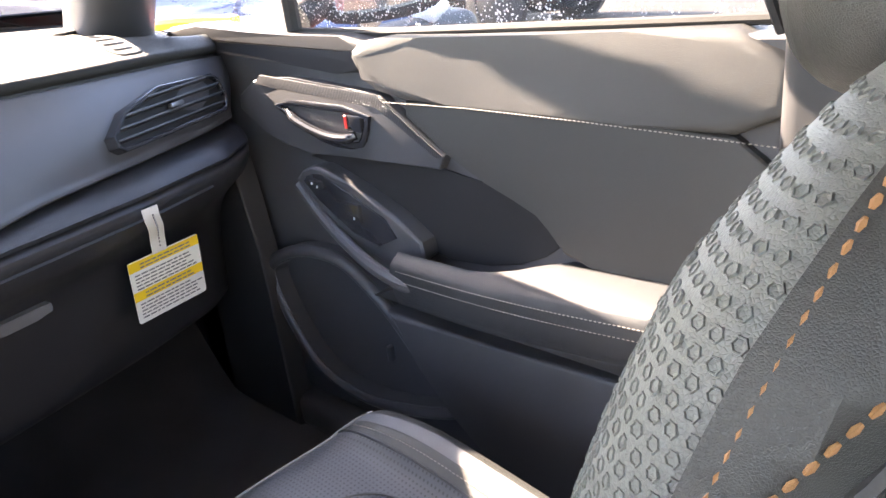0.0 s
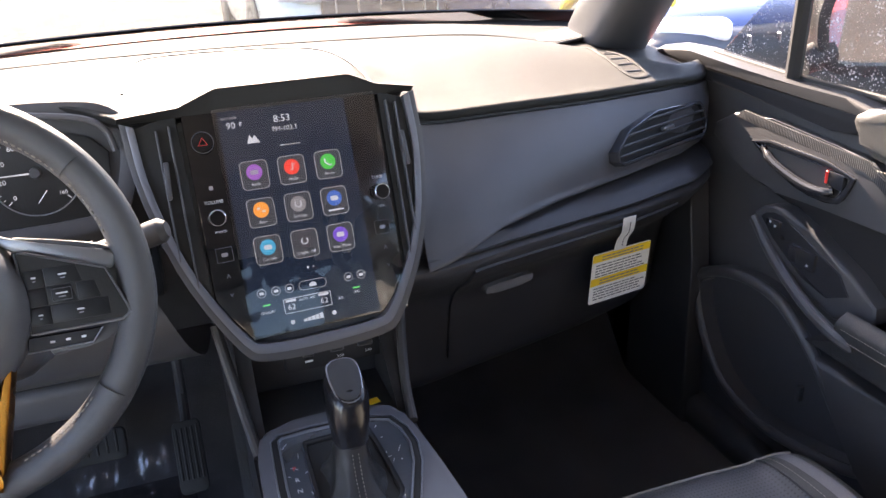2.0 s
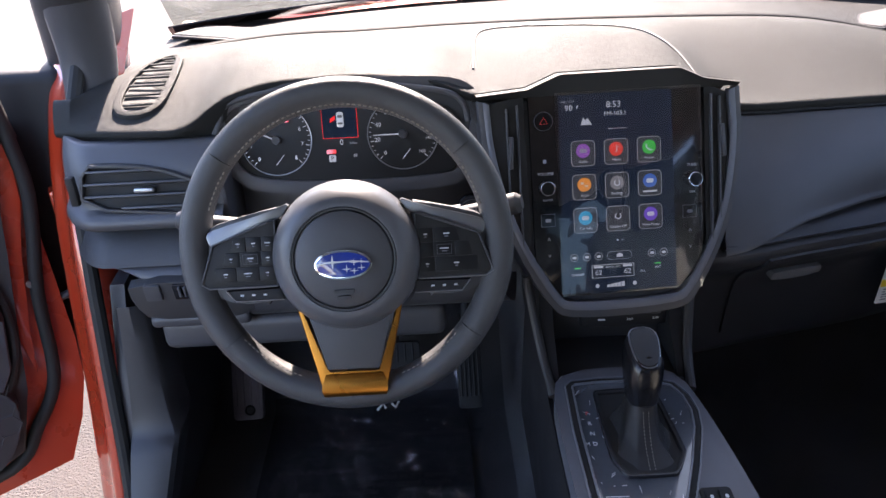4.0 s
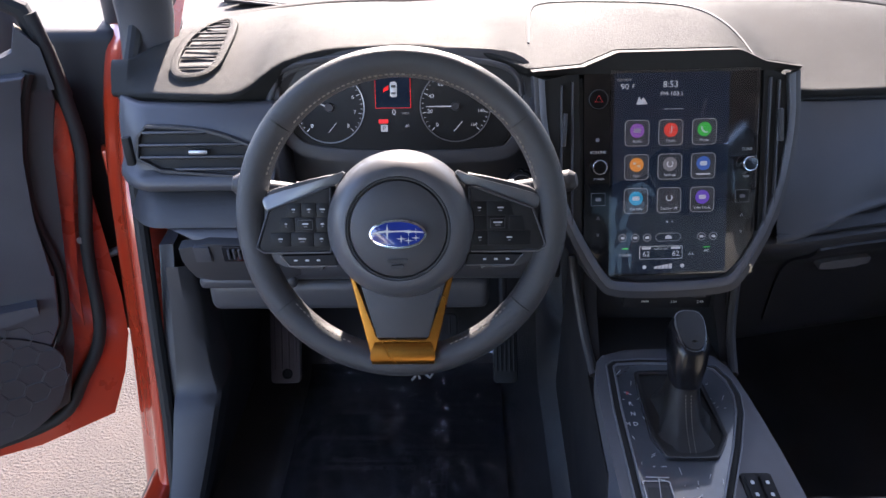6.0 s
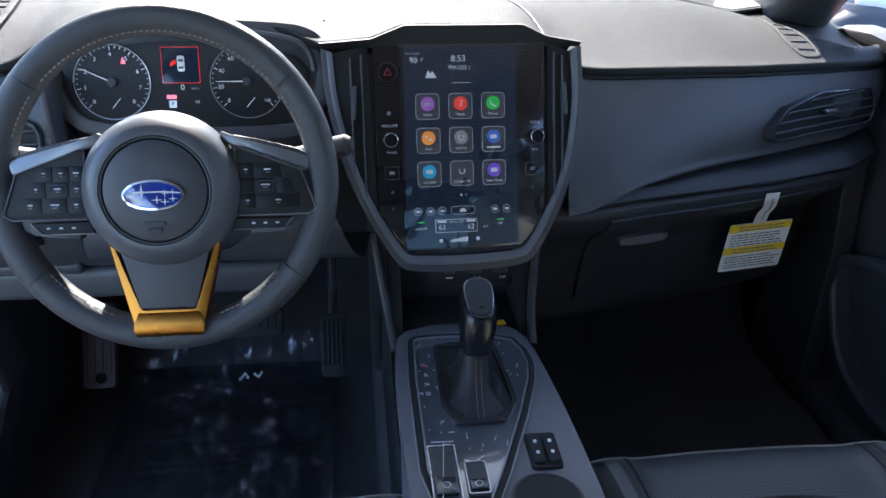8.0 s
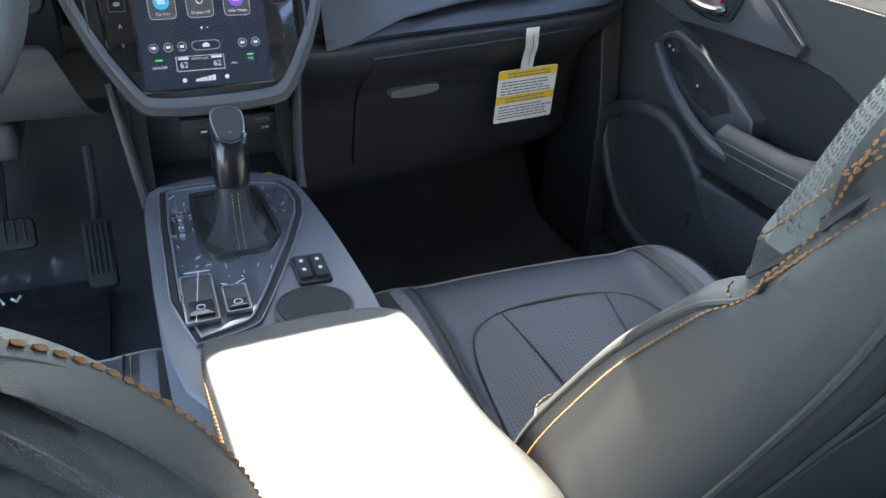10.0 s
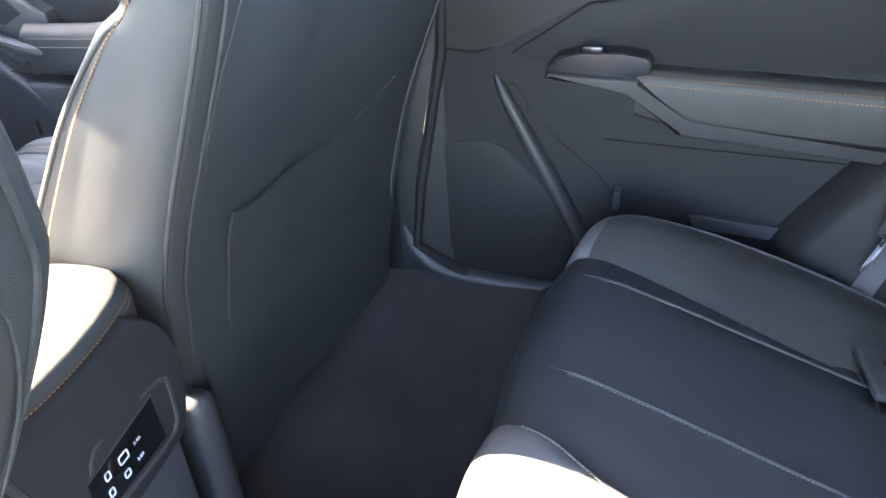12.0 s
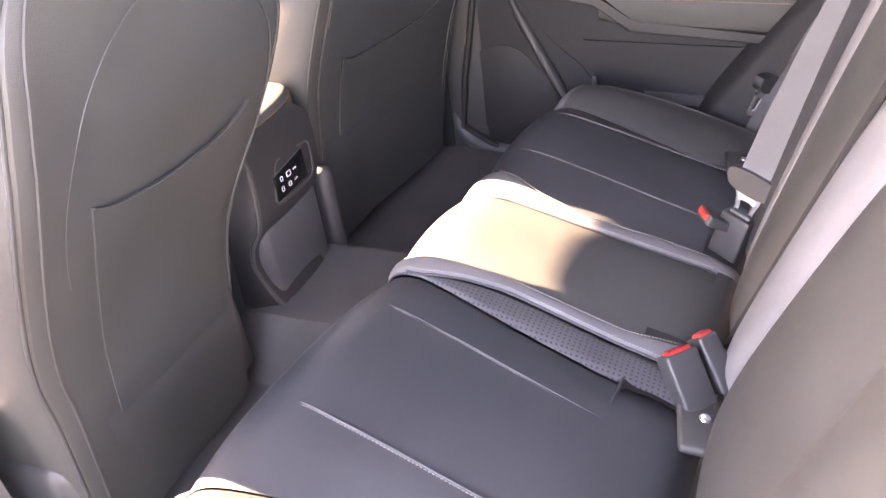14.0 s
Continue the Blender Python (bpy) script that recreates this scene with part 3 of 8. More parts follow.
rows = [[(x, d + lround(x), z) for x in LF] for d, z in ((1.152, 1.103), (1.138, 1.104), (1.130, 1.098), (1.113, 1.075), (1.104, 1.045), (1.098, 1.019), (1.086, 1.012), (1.080, 1.003), (1.082, 0.993), (1.100, 0.986), (1.14, 0.985))]
part("face_panel", grid(upsample(rows, 2, 0)), SATIN, dash, "satin grey face panel beside the wheel")
rows = [[(x, d + lround(x), z) for x in LF] for d, z in ((1.14, 0.988), (1.118, 0.975), (1.085, 0.938), (1.082, 0.932), (1.09, 0.929))]
part("trim_strip", grid(rows), CARBON, dash, "dark twill-textured trim strip")
rows = [[(x * (1 - 0.06 * k), d + lround(x), z) for x in LX] for k, (d, z) in enumerate(((1.092, 0.931), (1.076, 0.924), (1.066, 0.900), (1.066, 0.870), (1.078, 0.845), (1.11, 0.828), (1.2, 0.822)))]
part("lower_panel", grid(upsample(rows, 3, 0)), SATIN, dash, "grey lower panel with switches")
part("hood_lip", tube(upsample([(-0.572, 1.160, 1.100), (-0.563, 1.163, 1.118), (-0.550, 1.166, 1.142), (-0.495, 1.170, 1.155), (-0.36, 1.176, 1.160), (-0.28, 1.170, 1.153), (-0.232, 1.163, 1.145), (-0.211, 1.158, 1.130), (-0.204, 1.152, 1.105)], 5, 0), 0.0045, 10), SATIN, dash, "satin lip inside the cluster hood")
part("column_backing", rbox((0.40, 0.03, 0.16), 0.01, 2, at=(-0.38, 1.205, 0.96)), PLASTIC, dash)
part("panel_return", rbox((0.012, 0.10, 0.16), 0.005, 2, at=(-0.560, 1.15, 1.02)), SATIN, dash)
part("knee_panel", rbox((0.44, 0.13, 0.055), 0.015, 3, at=(-0.47, 1.15, 0.805)), PLASTIC, dash)
part("side_cap", rbox((0.02, 0.24, 0.16), 0.008, 3, at=(-0.795, 1.31, 1.02)), PLASTIC, dash)


def polyvent(name, edge, m, parent, slats, lean=0, label="", body=PLASTIC_DK, rim=DARKGLOSS, rimw=0.006, tabx=0.0, slatmat=PLASTIC_DK):
    """An air vent: rim, dark throat, slats and a chrome-tipped tab."""
    v = part(name, plate(shrink(edge, rimw * 0.9), 0.004, 0.02, m, bevel=0), RUBBER, parent, label)
    part("rim", ring_plate(edge, shrink(edge, rimw), -0.004, 0.02, m), rim, v)
    xs_, zs_ = [p[0] for p in edge], [p[1] for p in edge]
    inner = shrink(edge, rimw)
    for k in range(slats):
        z = min(zs_) + rimw + (max(zs_) - min(zs_) - 2 * rimw) * (k + 0.6) / slats
        hits = []
        for a, b in zip(inner, inner[1:] + inner[:1]):
            if (a[1] - z) * (b[1] - z) < 0:
                hits.append(a[0] + (b[0] - a[0]) * (z - a[1]) / (b[1] - a[1]))
        if len(hits) >= 2 and max(hits) - min(hits) > 0.02:
            l, r = min(hits), max(hits)
            s = rbox((r - l, 0.014, 0.0035), 0.0012, 2, at=((l + r) / 2, 0.002, z), rot=Euler((radians(-18), 0, 0)).to_matrix())
            bmesh.ops.transform(s, matrix=m, verts=s.verts)
            part("slat", s, slatmat, v)
    t = rbox((0.028, 0.010, 0.007), 0.002, 2, at=(tabx, -0.004, (min(zs_) + max(zs_)) / 2 + 0.002))
    bmesh.ops.transform(t, matrix=m, verts=t.verts)
    part("tab", t, SILVER, v, "satin silver vent tab")
    return v


polyvent("air_vent", [(-0.138, 0.002), (-0.10, 0.030), (-0.02, 0.047), (0.106, 0.040), (0.118, 0.030), (0.122, 0.0), (0.112, -0.018), (0.100, -0.022), (-0.126, -0.023), (-0.138, -0.014)], pose(0.645, 1.222, 0.998, -15, 0, 22), dash, 4, label="black slatted side air vent", tabx=0.0)
polyvent("air_vent", chaikin([(-0.086, 0.040), (-0.04, 0.039), (0.003, 0.035), (0.039, 0.026), (0.068, 0.013), (0.095, 0.0), (0.095, -0.042), (0.046, -0.038), (-0.095, -0.025)], 1), pose(-0.665, 1.098, 1.046, -12, 0, 0), dash, 4, label="black slatted side air vent", tabx=0.0, slatmat=PLASTIC, rim=PLASTIC_DK, rimw=0.005)
part("thumbwheel", rbox((0.012, 0.012, 0.044), 0.003, 2, at=(-0.766, 1.097, 1.050)), RUBBER, dash)


def pad_height(x, y):
    return pad_point(x, min(1, max(0, (y - edge_y(x)) / (seam_y(x) - edge_y(x)))))[2]


def drape(bm):
    """Lays a flat piece on the top pad."""
    for v in bm.verts:
        v.co.z += pad_height(v.co.x, v.co.y)
    return bm


def top_vent(pts, z, sign, name="demister_vent"):
    o = chaikin(pts, 2)
    m = Matrix(((1, 0, 0, 0), (0, 0, 1, 0), (0, -1, 0, z), (0, 0, 0, 1)))
    v = part(name, drape(ring_plate(o, shrink(o, 0.012 if sign < 0 else 0.009), -0.0070 if sign < 0 else -0.0022, 0.01, m)), PAD, dash, "grey demister vent in the dash top")
    part("throat", drape(plate(shrink(o, 0.011 if sign < 0 else 0.008), -0.0020 if sign < 0 else -0.0008, 0.006, m, bevel=0)), RUBBER, v)
    cy = [p[1] for p in o]
    for k in range(7):
        y = min(cy) + (max(cy) - min(cy)) * (k + 1.1) / 8.0
        hits = []
        inn = shrink(o, 0.013 if sign < 0 else 0.009)
        for a, b in zip(inn, inn[1:] + inn[:1]):
            if (a[1] - y) * (b[1] - y) < 0:
                hits.append(a[0] + (b[0] - a[0]) * (y - a[1]) / (b[1] - a[1]))
        if len(hits) >= 2:
            part("slat", drape(rbox((max(hits) - min(hits), 0.0055 if sign < 0 else 0.004, 0.003), 0.001, 1, at=((max(hits) + min(hits)) / 2, y, z + (0.0045 if sign < 0 else 0.0002)))), PAD if sign < 0 else PLASTIC_DK, v)
    return v


top_vent([(0.594, 1.272), (0.622, 1.266), (0.650, 1.282), (0.646, 1.40), (0.634, 1.492), (0.612, 1.492), (0.602, 1.40)], 0.0, 1)
top_vent([(-0.724, 1.172), (-0.730, 1.28), (-0.712, 1.370), (-0.680, 1.398), (-0.657, 1.372), (-0.646, 1.286), (-0.650, 1.172)], 0.0, -1)
HUMP = upsample([(-0.190, 1.244), (-0.176, 1.40), (-0.151, 1.455), (-0.10, 1.470), (-0.061, 1.470), (0.077, 1.438), (0.134, 1.332), (0.150, 1.19)], 5, 0)
part("hump_seam", tube([(x, y, pad_height(x, y) + 0.0006) for x, y in HUMP], 0.0022, 6), PLASTIC_DK, dash, "dark joint round the screen hump")
# speaker grilles on the shelf ends
for sx in (-1, 1):
    gz = shelf_z(0.66 * sx, 0.5) + 0.002
    gy = shelf_y(0.66 * sx, 0.5)
    tilt = Matrix.Rotation(0.45 * sx, 3, "Z") @ Matrix.Rotation(-0.05, 3, "X")
    g = part("speaker_grille", rbox((0.20, 0.12, 0.006), 0.002, 2, at=(0.66 * sx, gy, gz), rot=tilt), PLASTIC_DK, dash, "ribbed speaker grille at the windscreen corner")
    for k in range(24):
        c = Vector((0.66 * sx, gy, gz + 0.004)) + tilt @ Vector((-0.094 + 0.0081 * k, 0, 0))
        part("rib", rbox((0.004, 0.11, 0.003), 0.001, 1, at=c, rot=tilt), PLASTIC, g)

# ---- centre stack and screen ----
SM = pose(0, 1.09, 1.03, -20, 0, 2)
stack = thing("touchscreen", "tall portrait touchscreen lit with app icons, under a glossy film", "touchscreen", SM)
OUT = [(-0.192, 0.119), (-0.188, 0.04), (-0.158, -0.076), (-0.104, -0.178), (-0.078, -0.198), (0.080, -0.196), (0.110, -0.178), (0.160, -0.074), (0.178, 0.04), (0.174, 0.119)]
INN = [(-0.178, 0.113), (-0.174, 0.04), (-0.145, -0.070), (-0.093, -0.163), (-0.073, -0.177), (0.074, -0.175), (0.097, -0.163), (0.147, -0.068), (0.164, 0.04), (0.160, 0.113)]
OUTS, INNS = chaikin(OUT, 2), chaikin(INN, 2)
part("housing", plate(OUTS, 0.004, 0.16, bevel=0), SATIN, stack)
def band_plate(outer, inner, d0, d1):
    """A frame along two open outlines of equal count, ends left square."""
    rows = ((outer, d1), (outer, d0 + 0.001), (outer_in(outer, inner, 0.18), d0), (outer_in(outer, inner, 0.82), d0), (inner, d0 + 0.001), (inner, d1))
    return grid([[(x, d, z) for x, z in o] for o, d in rows])


OUTU, INNU = chaikin(OUT, 2, False), chaikin(INN, 2, False)
part("bezel", band_plate(OUTU, INNU, -0.012, 0.02), PLASTIC, stack, "dark satin U-shaped bezel")
part("inner_trim", band_plate(outer_in(OUTU, INNU, 0.50), outer_in(OUTU, INNU, 1.10), -0.0135, 0.02), surface("pale_bezel_satin", (0.115, 0.122, 0.142), 0.34, grain=(1600, 0.15), depth=0.0003), stack, "pale satin line inside the bezel")
part("backing", plate(shrink(INNS, 0.003), 0.0, 0.02, bevel=0), PLASTIC_DK, stack)
GL = [(-0.122, 0.127), (0.121, 0.127), (0.121, -0.130), (0.083, -0.163), (-0.084, -0.165), (-0.121, -0.110)]
glass = part("glass_panel", plate(GL, -0.008, 0.004, bevel=0.002), GLOSS, stack, "gloss black glass panel")
part("display", plate([(-0.080, 0.122), (0.079, 0.122), (0.081, -0.160), (-0.083, -0.161)], -0.0086, -0.0075, bevel=0), SCREEN, glass, "lit dark blue display")
for s, pts in ((-1, [(-0.176, 0.112), (-0.128, 0.124), (-0.124, -0.100), (-0.092, -0.150), (-0.146, -0.066), (-0.173, 0.04)]), (1, [(0.126, 0.124), (0.157, 0.112), (0.162, 0.04), (0.146, -0.064), (0.126, -0.118)])):
    v = part("tall_vent", plate(pts, -0.006, 0.01, bevel=0.001), RUBBER, stack, "tall black vent beside the screen")
    for k in range(2):
        x0 = (-0.138 - 0.015 * k) if s < 0 else (0.134 + 0.012 * k)
        zt, zb = 0.110 - 0.004 * k, (-0.088 + 0.035 * k if s < 0 else -0.095 + 0.03 * k)
        part("slat", rbox((0.0025, 0.012, zt - zb), 0.001, 1, at=(x0, -0.008, (zt + zb) / 2)), SATIN, v)
    part("tab", rbox((0.006, 0.014, 0.045), 0.002, 2, at=(-0.150 if s < 0 else 0.148, -0.014, 0.045), rot=Euler((0, 0.06 * -s, 0)).to_matrix()), SATIN, v, "satin vent slider")
# hood over the screen
hood = [(x, ipol(x, (-0.194, -0.124, -0.078, 0.088, 0.122, 0.172), (0.1240, 0.129, 0.147, 0.147, 0.131, 0.1225))) for x in (-0.194, -0.18, -0.15, -0.13, -0.124, -0.120, -0.105, -0.09, -0.080, -0.075, -0.05, 0.0, 0.05, 0.084, 0.090, 0.10, 0.112, 0.120, 0.125, 0.14, 0.155, 0.165, 0.172)]
rows = []
for d, dz, low in ((0.004, -0.004, 0.1195), (-0.009, -0.004, 0.1195), (-0.017, -0.0015, 9), (-0.019, 0.0, 9), (-0.016, 0.002, 9), (0.006, 0.004, 9)):
    rows.append([(x, d, min(z + dz, low)) for x, z in hood])
part("hood", grid(rows), RUBBER, stack, "matt black tapered brow over the screen")
Pw = []
for d, f in ((0.004, 0.003), (0.012, 0.010), (0.06, 0.012), (0.14, 0.0), (0.24, -0.030), (0.30, -0.06)):
    Pw.append([(x * (1 - 0.35 * max(0, d - 0.06)), d * math.cos(radians(20)) - 0, z + f - d * math.sin(radians(20)) * 1.0 + 0.0) for x, z in hood])
part("hood_top", grid(upsample(Pw, 3, 0)), PAD, stack, "soft grey hump behind the screen brow")


def on_screen(name, outline, mat, d=-0.0092, parent=glass, label=""):
    return part(name, plate(outline, d, d + 0.0006, bevel=0), mat, parent, label)


def say(body, u, v, size, mat=LIT, d=-0.0093, parent=glass, align="CENTER"):
    return part("lettering", text_bm(body, size, pose(u, d, v), align), mat, parent)


def rrect(w, h, r, at=(0, 0), n=4):
    out = []
    for cx, cz, a0 in ((w / 2 - r, h / 2 - r, 0), (-w / 2 + r, h / 2 - r, 90), (-w / 2 + r, -h / 2 + r, 180), (w / 2 - r, -h / 2 + r, 270)):
        out += [(at[0] + cx + r * math.cos(radians(a0 + 90 * i / n)), at[1] + cz + r * math.sin(radians(a0 + 90 * i / n))) for i in range(n + 1)]
    return out


TILE = glow("lcd_tile", (0.035, 0.040, 0.048), 0.12)
EDGE = glow("lcd_tile_edge", (0.35, 0.37, 0.40), 0.06)
APPS = [("Radio", (0.28, 0.10, 0.42)), ("Media", (0.72, 0.06, 0.04)), ("Phone", (0.04, 0.45, 0.07)), ("Apps", (0.80, 0.30, 0.05)), ("Settings", (0.20, 0.20, 0.21)), ("", (0.05, 0.13, 0.42)), ("Car Info", (0.03, 0.32, 0.52)), ("Display Off", (0.05, 0.05, 0.06)), ("Valet Mode", (0.16, 0.08, 0.50))]
for i, (nm, col) in enumerate(APPS):
    u, v = -0.048 + 0.0467 * (i % 3), 0.038 - 0.0472 * (i // 3)
    tile = on_screen("app_tile", rrect(0.034, 0.036, 0.006, (u, v)), EDGE)
    part("tile_face", plate(rrect(0.0322, 0.0342, 0.0052, (u, v)), -0.0094, -0.0090, bevel=0), TILE, tile)
    part("icon", plate(disc(0.0098, 24, (u, v + 0.0035)), -0.0097, -0.0092, bevel=0), glow("lcd_" + (nm or "app").split()[0].lower(), col, 0.09), tile)
    gm = pose(u, -0.0099, v + 0.0035)
    if nm == "Phone":
        part("glyph", tube([(u - 0.004, -0.0099, v + 0.0075), (u - 0.0035, -0.0099, v + 0.003), (u + 0.0005, -0.0099, v - 0.0005), (u + 0.0045, -0.0099, v - 0.0008)], 0.0011, 6), LIT, tile)
    elif nm == "Media":
        part("glyph", tube([(u - 0.002, -0.0099, v - 0.0005), (u + 0.001, -0.0099, v + 0.0005), (u + 0.001, -0.0099, v + 0.0085), (u + 0.004, -0.0099, v + 0.006)], 0.0008, 6), LIT, tile)
    elif nm in ("Settings", "Display Off"):
        part("glyph", tube([(u + 0.004 * math.cos(a), -0.0099, v + 0.0035 + 0.004 * math.sin(a)) for a in np.linspace(2.2, 7.2, 12)], 0.0007, 6), LIT, tile)
    elif nm == "Apps":
        part("glyph", rbox((0.004, 0.0006, 0.003), 0, at=(u - 0.003, -0.0099, v + 0.0055), bm=rbox((0.004, 0.0006, 0.003), 0, at=(u + 0.003, -0.0099, v + 0.0015))), LIT, tile)
    else:
        part("glyph", plate(rrect(0.010, 0.006, 0.002, (u, v + 0.0035)), -0.0101, -0.0097, bevel=0), LIT if nm != "Radio" else EDGE, tile)
    if nm:
        say(nm, u, v - 0.0115, 0.0052, parent=tile)
    else:
        part("caption_bar", plate(rrect(0.020, 0.0022, 0.0008, (u, v - 0.0115)), -0.0097, -0.0094, bevel=0), LIT, tile)
say("8:53", -0.003, 0.103, 0.0125)
say("FM-103.1", -0.001, 0.0905, 0.0085)
say("90", -0.066, 0.101, 0.0115)
say("F", -0.054, 0.1015, 0.0075)
say("OUT TEMP", -0.067, 0.110, 0.0042, EDGE)
on_screen("weather_icon", [(-0.050, 0.077), (-0.034, 0.077), (-0.040, 0.087), (-0.043, 0.083), (-0.046, 0.088)], LIT)
on_screen("page_mark", rrect(0.006, 0.0010, 0.0004, (-0.008, 0.070)), LIT)
on_screen("page_mark", rrect(0.018, 0.0010, 0.0004, (0.006, 0.070)), EDGE)
on_screen("page_dot", disc(0.0015, 10, (-0.003, -0.087)), LIT)
on_screen("page_dot", disc(0.0012, 10, (0.004, -0.087)), EDGE)
for u in (-0.066, -0.048, -0.031, 0.046, 0.063):
    on_screen("shortcut_icon", [p for p in disc(0.0058, 16, (u, -0.109))], EDGE)
    part("icon_face", plate(disc(0.0049, 16, (u, -0.109)), -0.0096, -0.009, bevel=0), SCREEN, glass)
    part("icon_mark", plate(rrect(0.0055, 0.0035, 0.001, (u, -0.109)), -0.0099, -0.0094, bevel=0), LIT, glass)
on_screen("home_pill", rrect(0.036, 0.012, 0.0058, (-0.001, -0.109)), EDGE)
part("pill_face", plate(rrect(0.0345, 0.0105, 0.005, (-0.001, -0.109)), -0.0096, -0.009, bevel=0), SCREEN, glass)
part("home_mark", plate([(-0.0055, -0.1115), (0.0035, -0.1115), (0.0035, -0.108), (-0.001, -0.1055), (-0.0055, -0.108)], -0.0099, -0.0094, bevel=0), LIT, glass)
box_ = on_screen("climate_box", rrect(0.061, 0.019, 0.001, (-0.011, -0.131)), LIT)
part("climate_face", plate(rrect(0.0595, 0.0175, 0.001, (-0.011, -0.131)), -0.0096, -0.009, bevel=0), SCREEN, box_)
say("62", -0.032, -0.133, 0.0105, parent=box_, d=-0.0098)
say("62", 0.010, -0.133, 0.0105, parent=box_, d=-0.0098)
say("AUTO  A/C", -0.011, -0.1255, 0.0042, parent=box_, d=-0.0098)
for u in (-0.032, 0.010):
    part("warm_bar", plate(rrect(0.013, 0.0032, 0.0005, (u, -0.1245)), -0.0099, -0.0094, bevel=0), LIT, box_)
say("ON/OFF", -0.062, -0.134, 0.0050)
say("ALL", 0.032, -0.134, 0.0048)
say("A/C", 0.054, -0.130, 0.0048)
GREEN = glow("lcd_green", (0.05, 0.5, 0.08), 0.15)
for u in (-0.062, 0.054):
    on_screen("green_mark", rrect(0.009, 0.0016, 0.0005, (u, -0.1245)), GREEN)
for k in range(5):
    on_screen("fan_bar", [(-0.020 + 0.0052 * k, -0.1545), (-0.0155 + 0.0052 * k, -0.1545), (-0.0155 + 0.0052 * k, -0.1508 + 0.0009 * k), (-0.020 + 0.0052 * k, -0.1515 + 0.0009 * k)], LIT)
on_screen("fan_icon", disc(0.003, 8, (-0.034, -0.152)), LIT)
on_screen("fan_icon", disc(0.003, 8, (0.020, -0.151)), LIT)
# side keys
hz = part("hazard_button", lathe([(0.0, 0.006), (0.0115, 0.006), (0.013, 0.004), (0.0135, 0.0)], 28, pose(-0.1025, -0.008, 0.0855, 90)), GLOSS, glass, "round hazard button with red triangle")
part("ring", tube([(-0.1025 + 0.0128 * math.cos(a), -0.0125, 0.0855 + 0.0128 * math.sin(a)) for a in np.linspace(0, 2 * math.pi, 28, endpoint=False)], 0.0007, 6, True), SATIN, hz)
tri = [(-0.1085, 0.0815), (-0.0965, 0.0815), (-0.1025, 0.0915)]
part("triangle", ring_plate(tri, shrink(tri, 0.0016), -0.0146, -0.0135), RED, hz)
for u, v, nm in ((-0.102, -0.007, "VOLUME"), (0.106, -0.007, "TUNE")):
    kn = part("knob", lathe([(0.0, 0.017), (0.0085, 0.017), (0.0098, 0.0155), (0.0102, 0.004), (0.011, 0.0)], 28, pose(u, -0.008, v, 90)), GLOSS, glass, "black rotary knob with a bright ring")
    part("ring", tube([(u + 0.0094 * math.cos(a), -0.0247, v + 0.0094 * math.sin(a)) for a in np.linspace(0, 2 * math.pi, 30, endpoint=False)], 0.0010, 6, True), CHROME, kn)
    say(nm, u, v + 0.0195, 0.0058, MARK)
say("POWER", -0.100, -0.0245, 0.0042, MARK)
say("SEEK", 0.106, -0.0255, 0.0042, MARK)
on_screen("key_mark", rrect(0.005, 0.005, 0.001, (-0.1025, 0.030)), MARKDIM)
for u, s in ((-0.101, 1), (0.102, 1)):
    on_screen("key_outline", rrect(0.020, 0.018, 0.001, (u, -0.053)), MARKDIM, -0.0088)
    part("key_face", plate(rrect(0.019, 0.017, 0.001, (u, -0.053)), -0.0092, -0.0085, bevel=0), GLOSS, glass)
    part("key_glyph", plate(rrect(0.008, 0.005, 0.002, (u, -0.053)), -0.0095, -0.009, bevel=0), MARKDIM, glass)
    say("^", u, -0.082, 0.012, MARKDIM)
    say("v", u, -0.103, 0.010, MARKDIM)


# wavy clear film left on the display
SFILM = pane_mat("screen_film", tint=(0.97, 0.97, 0.98), base=0.17)
G = []
for i in range(41):
    row = []
    for j in range(51):
        u, v = -0.086 + 0.205 * i / 40, -0.163 + 0.286 * j / 50
        lift = 0.0009 * noise.noise((u * 16 + 3, v * 11, 2.0)) + 0.0004 * noise.noise((u * 45, v * 30, 5.0)) + 0.0020 * max(0, (0.04 - (u + 0.086)) / 0.04) * max(0, (-0.125 - v) / 0.04) * abs(math.sin(u * 260)) + 0.0022 * max(0, (u - 0.088) / 0.03) ** 2 * abs(math.sin(v * 38))
        row.append((u, -0.0112 - abs(lift), v))
    G.append(row)
part("protective_film", grid(G), SFILM, stack, "rippled clear film over the display").visible_shadow = False

# ---- instrument cluster ----
CM = pose(-0.36, 1.17, 1.09, -15, 0, 0)
clus = thing("instrument_cluster", "twin-dial instrument cluster lit behind the steering wheel", "instrument cluster", CM)
CO = chaikin([(-0.222, 0.030), (-0.190, 0.066), (-0.110, 0.080), (0.110, 0.078), (0.165, 0.064), (0.186, 0.020), (0.160, -0.070), (0.120, -0.090), (-0.150, -0.088), (-0.205, -0.050)], 2)
part("shroud", ring_plate(CO, shrink(CO, 0.020), -0.012, 0.03), PLASTIC, clus, "dark grey cluster surround")
part("cover", plate(shrink(CO, 0.012), 0.0, 0.02, bevel=0), PLASTIC_DK, clus)
BEZ = chaikin([(-0.188, 0.050), (0.150, 0.050), (0.140, -0.055), (0.115, -0.072), (-0.150, -0.072), (-0.185, -0.045)], 2)
part("dial_plate", plate(BEZ, -0.006, 0.004, bevel=0.001), RUBBER, clus, "black dial plate")
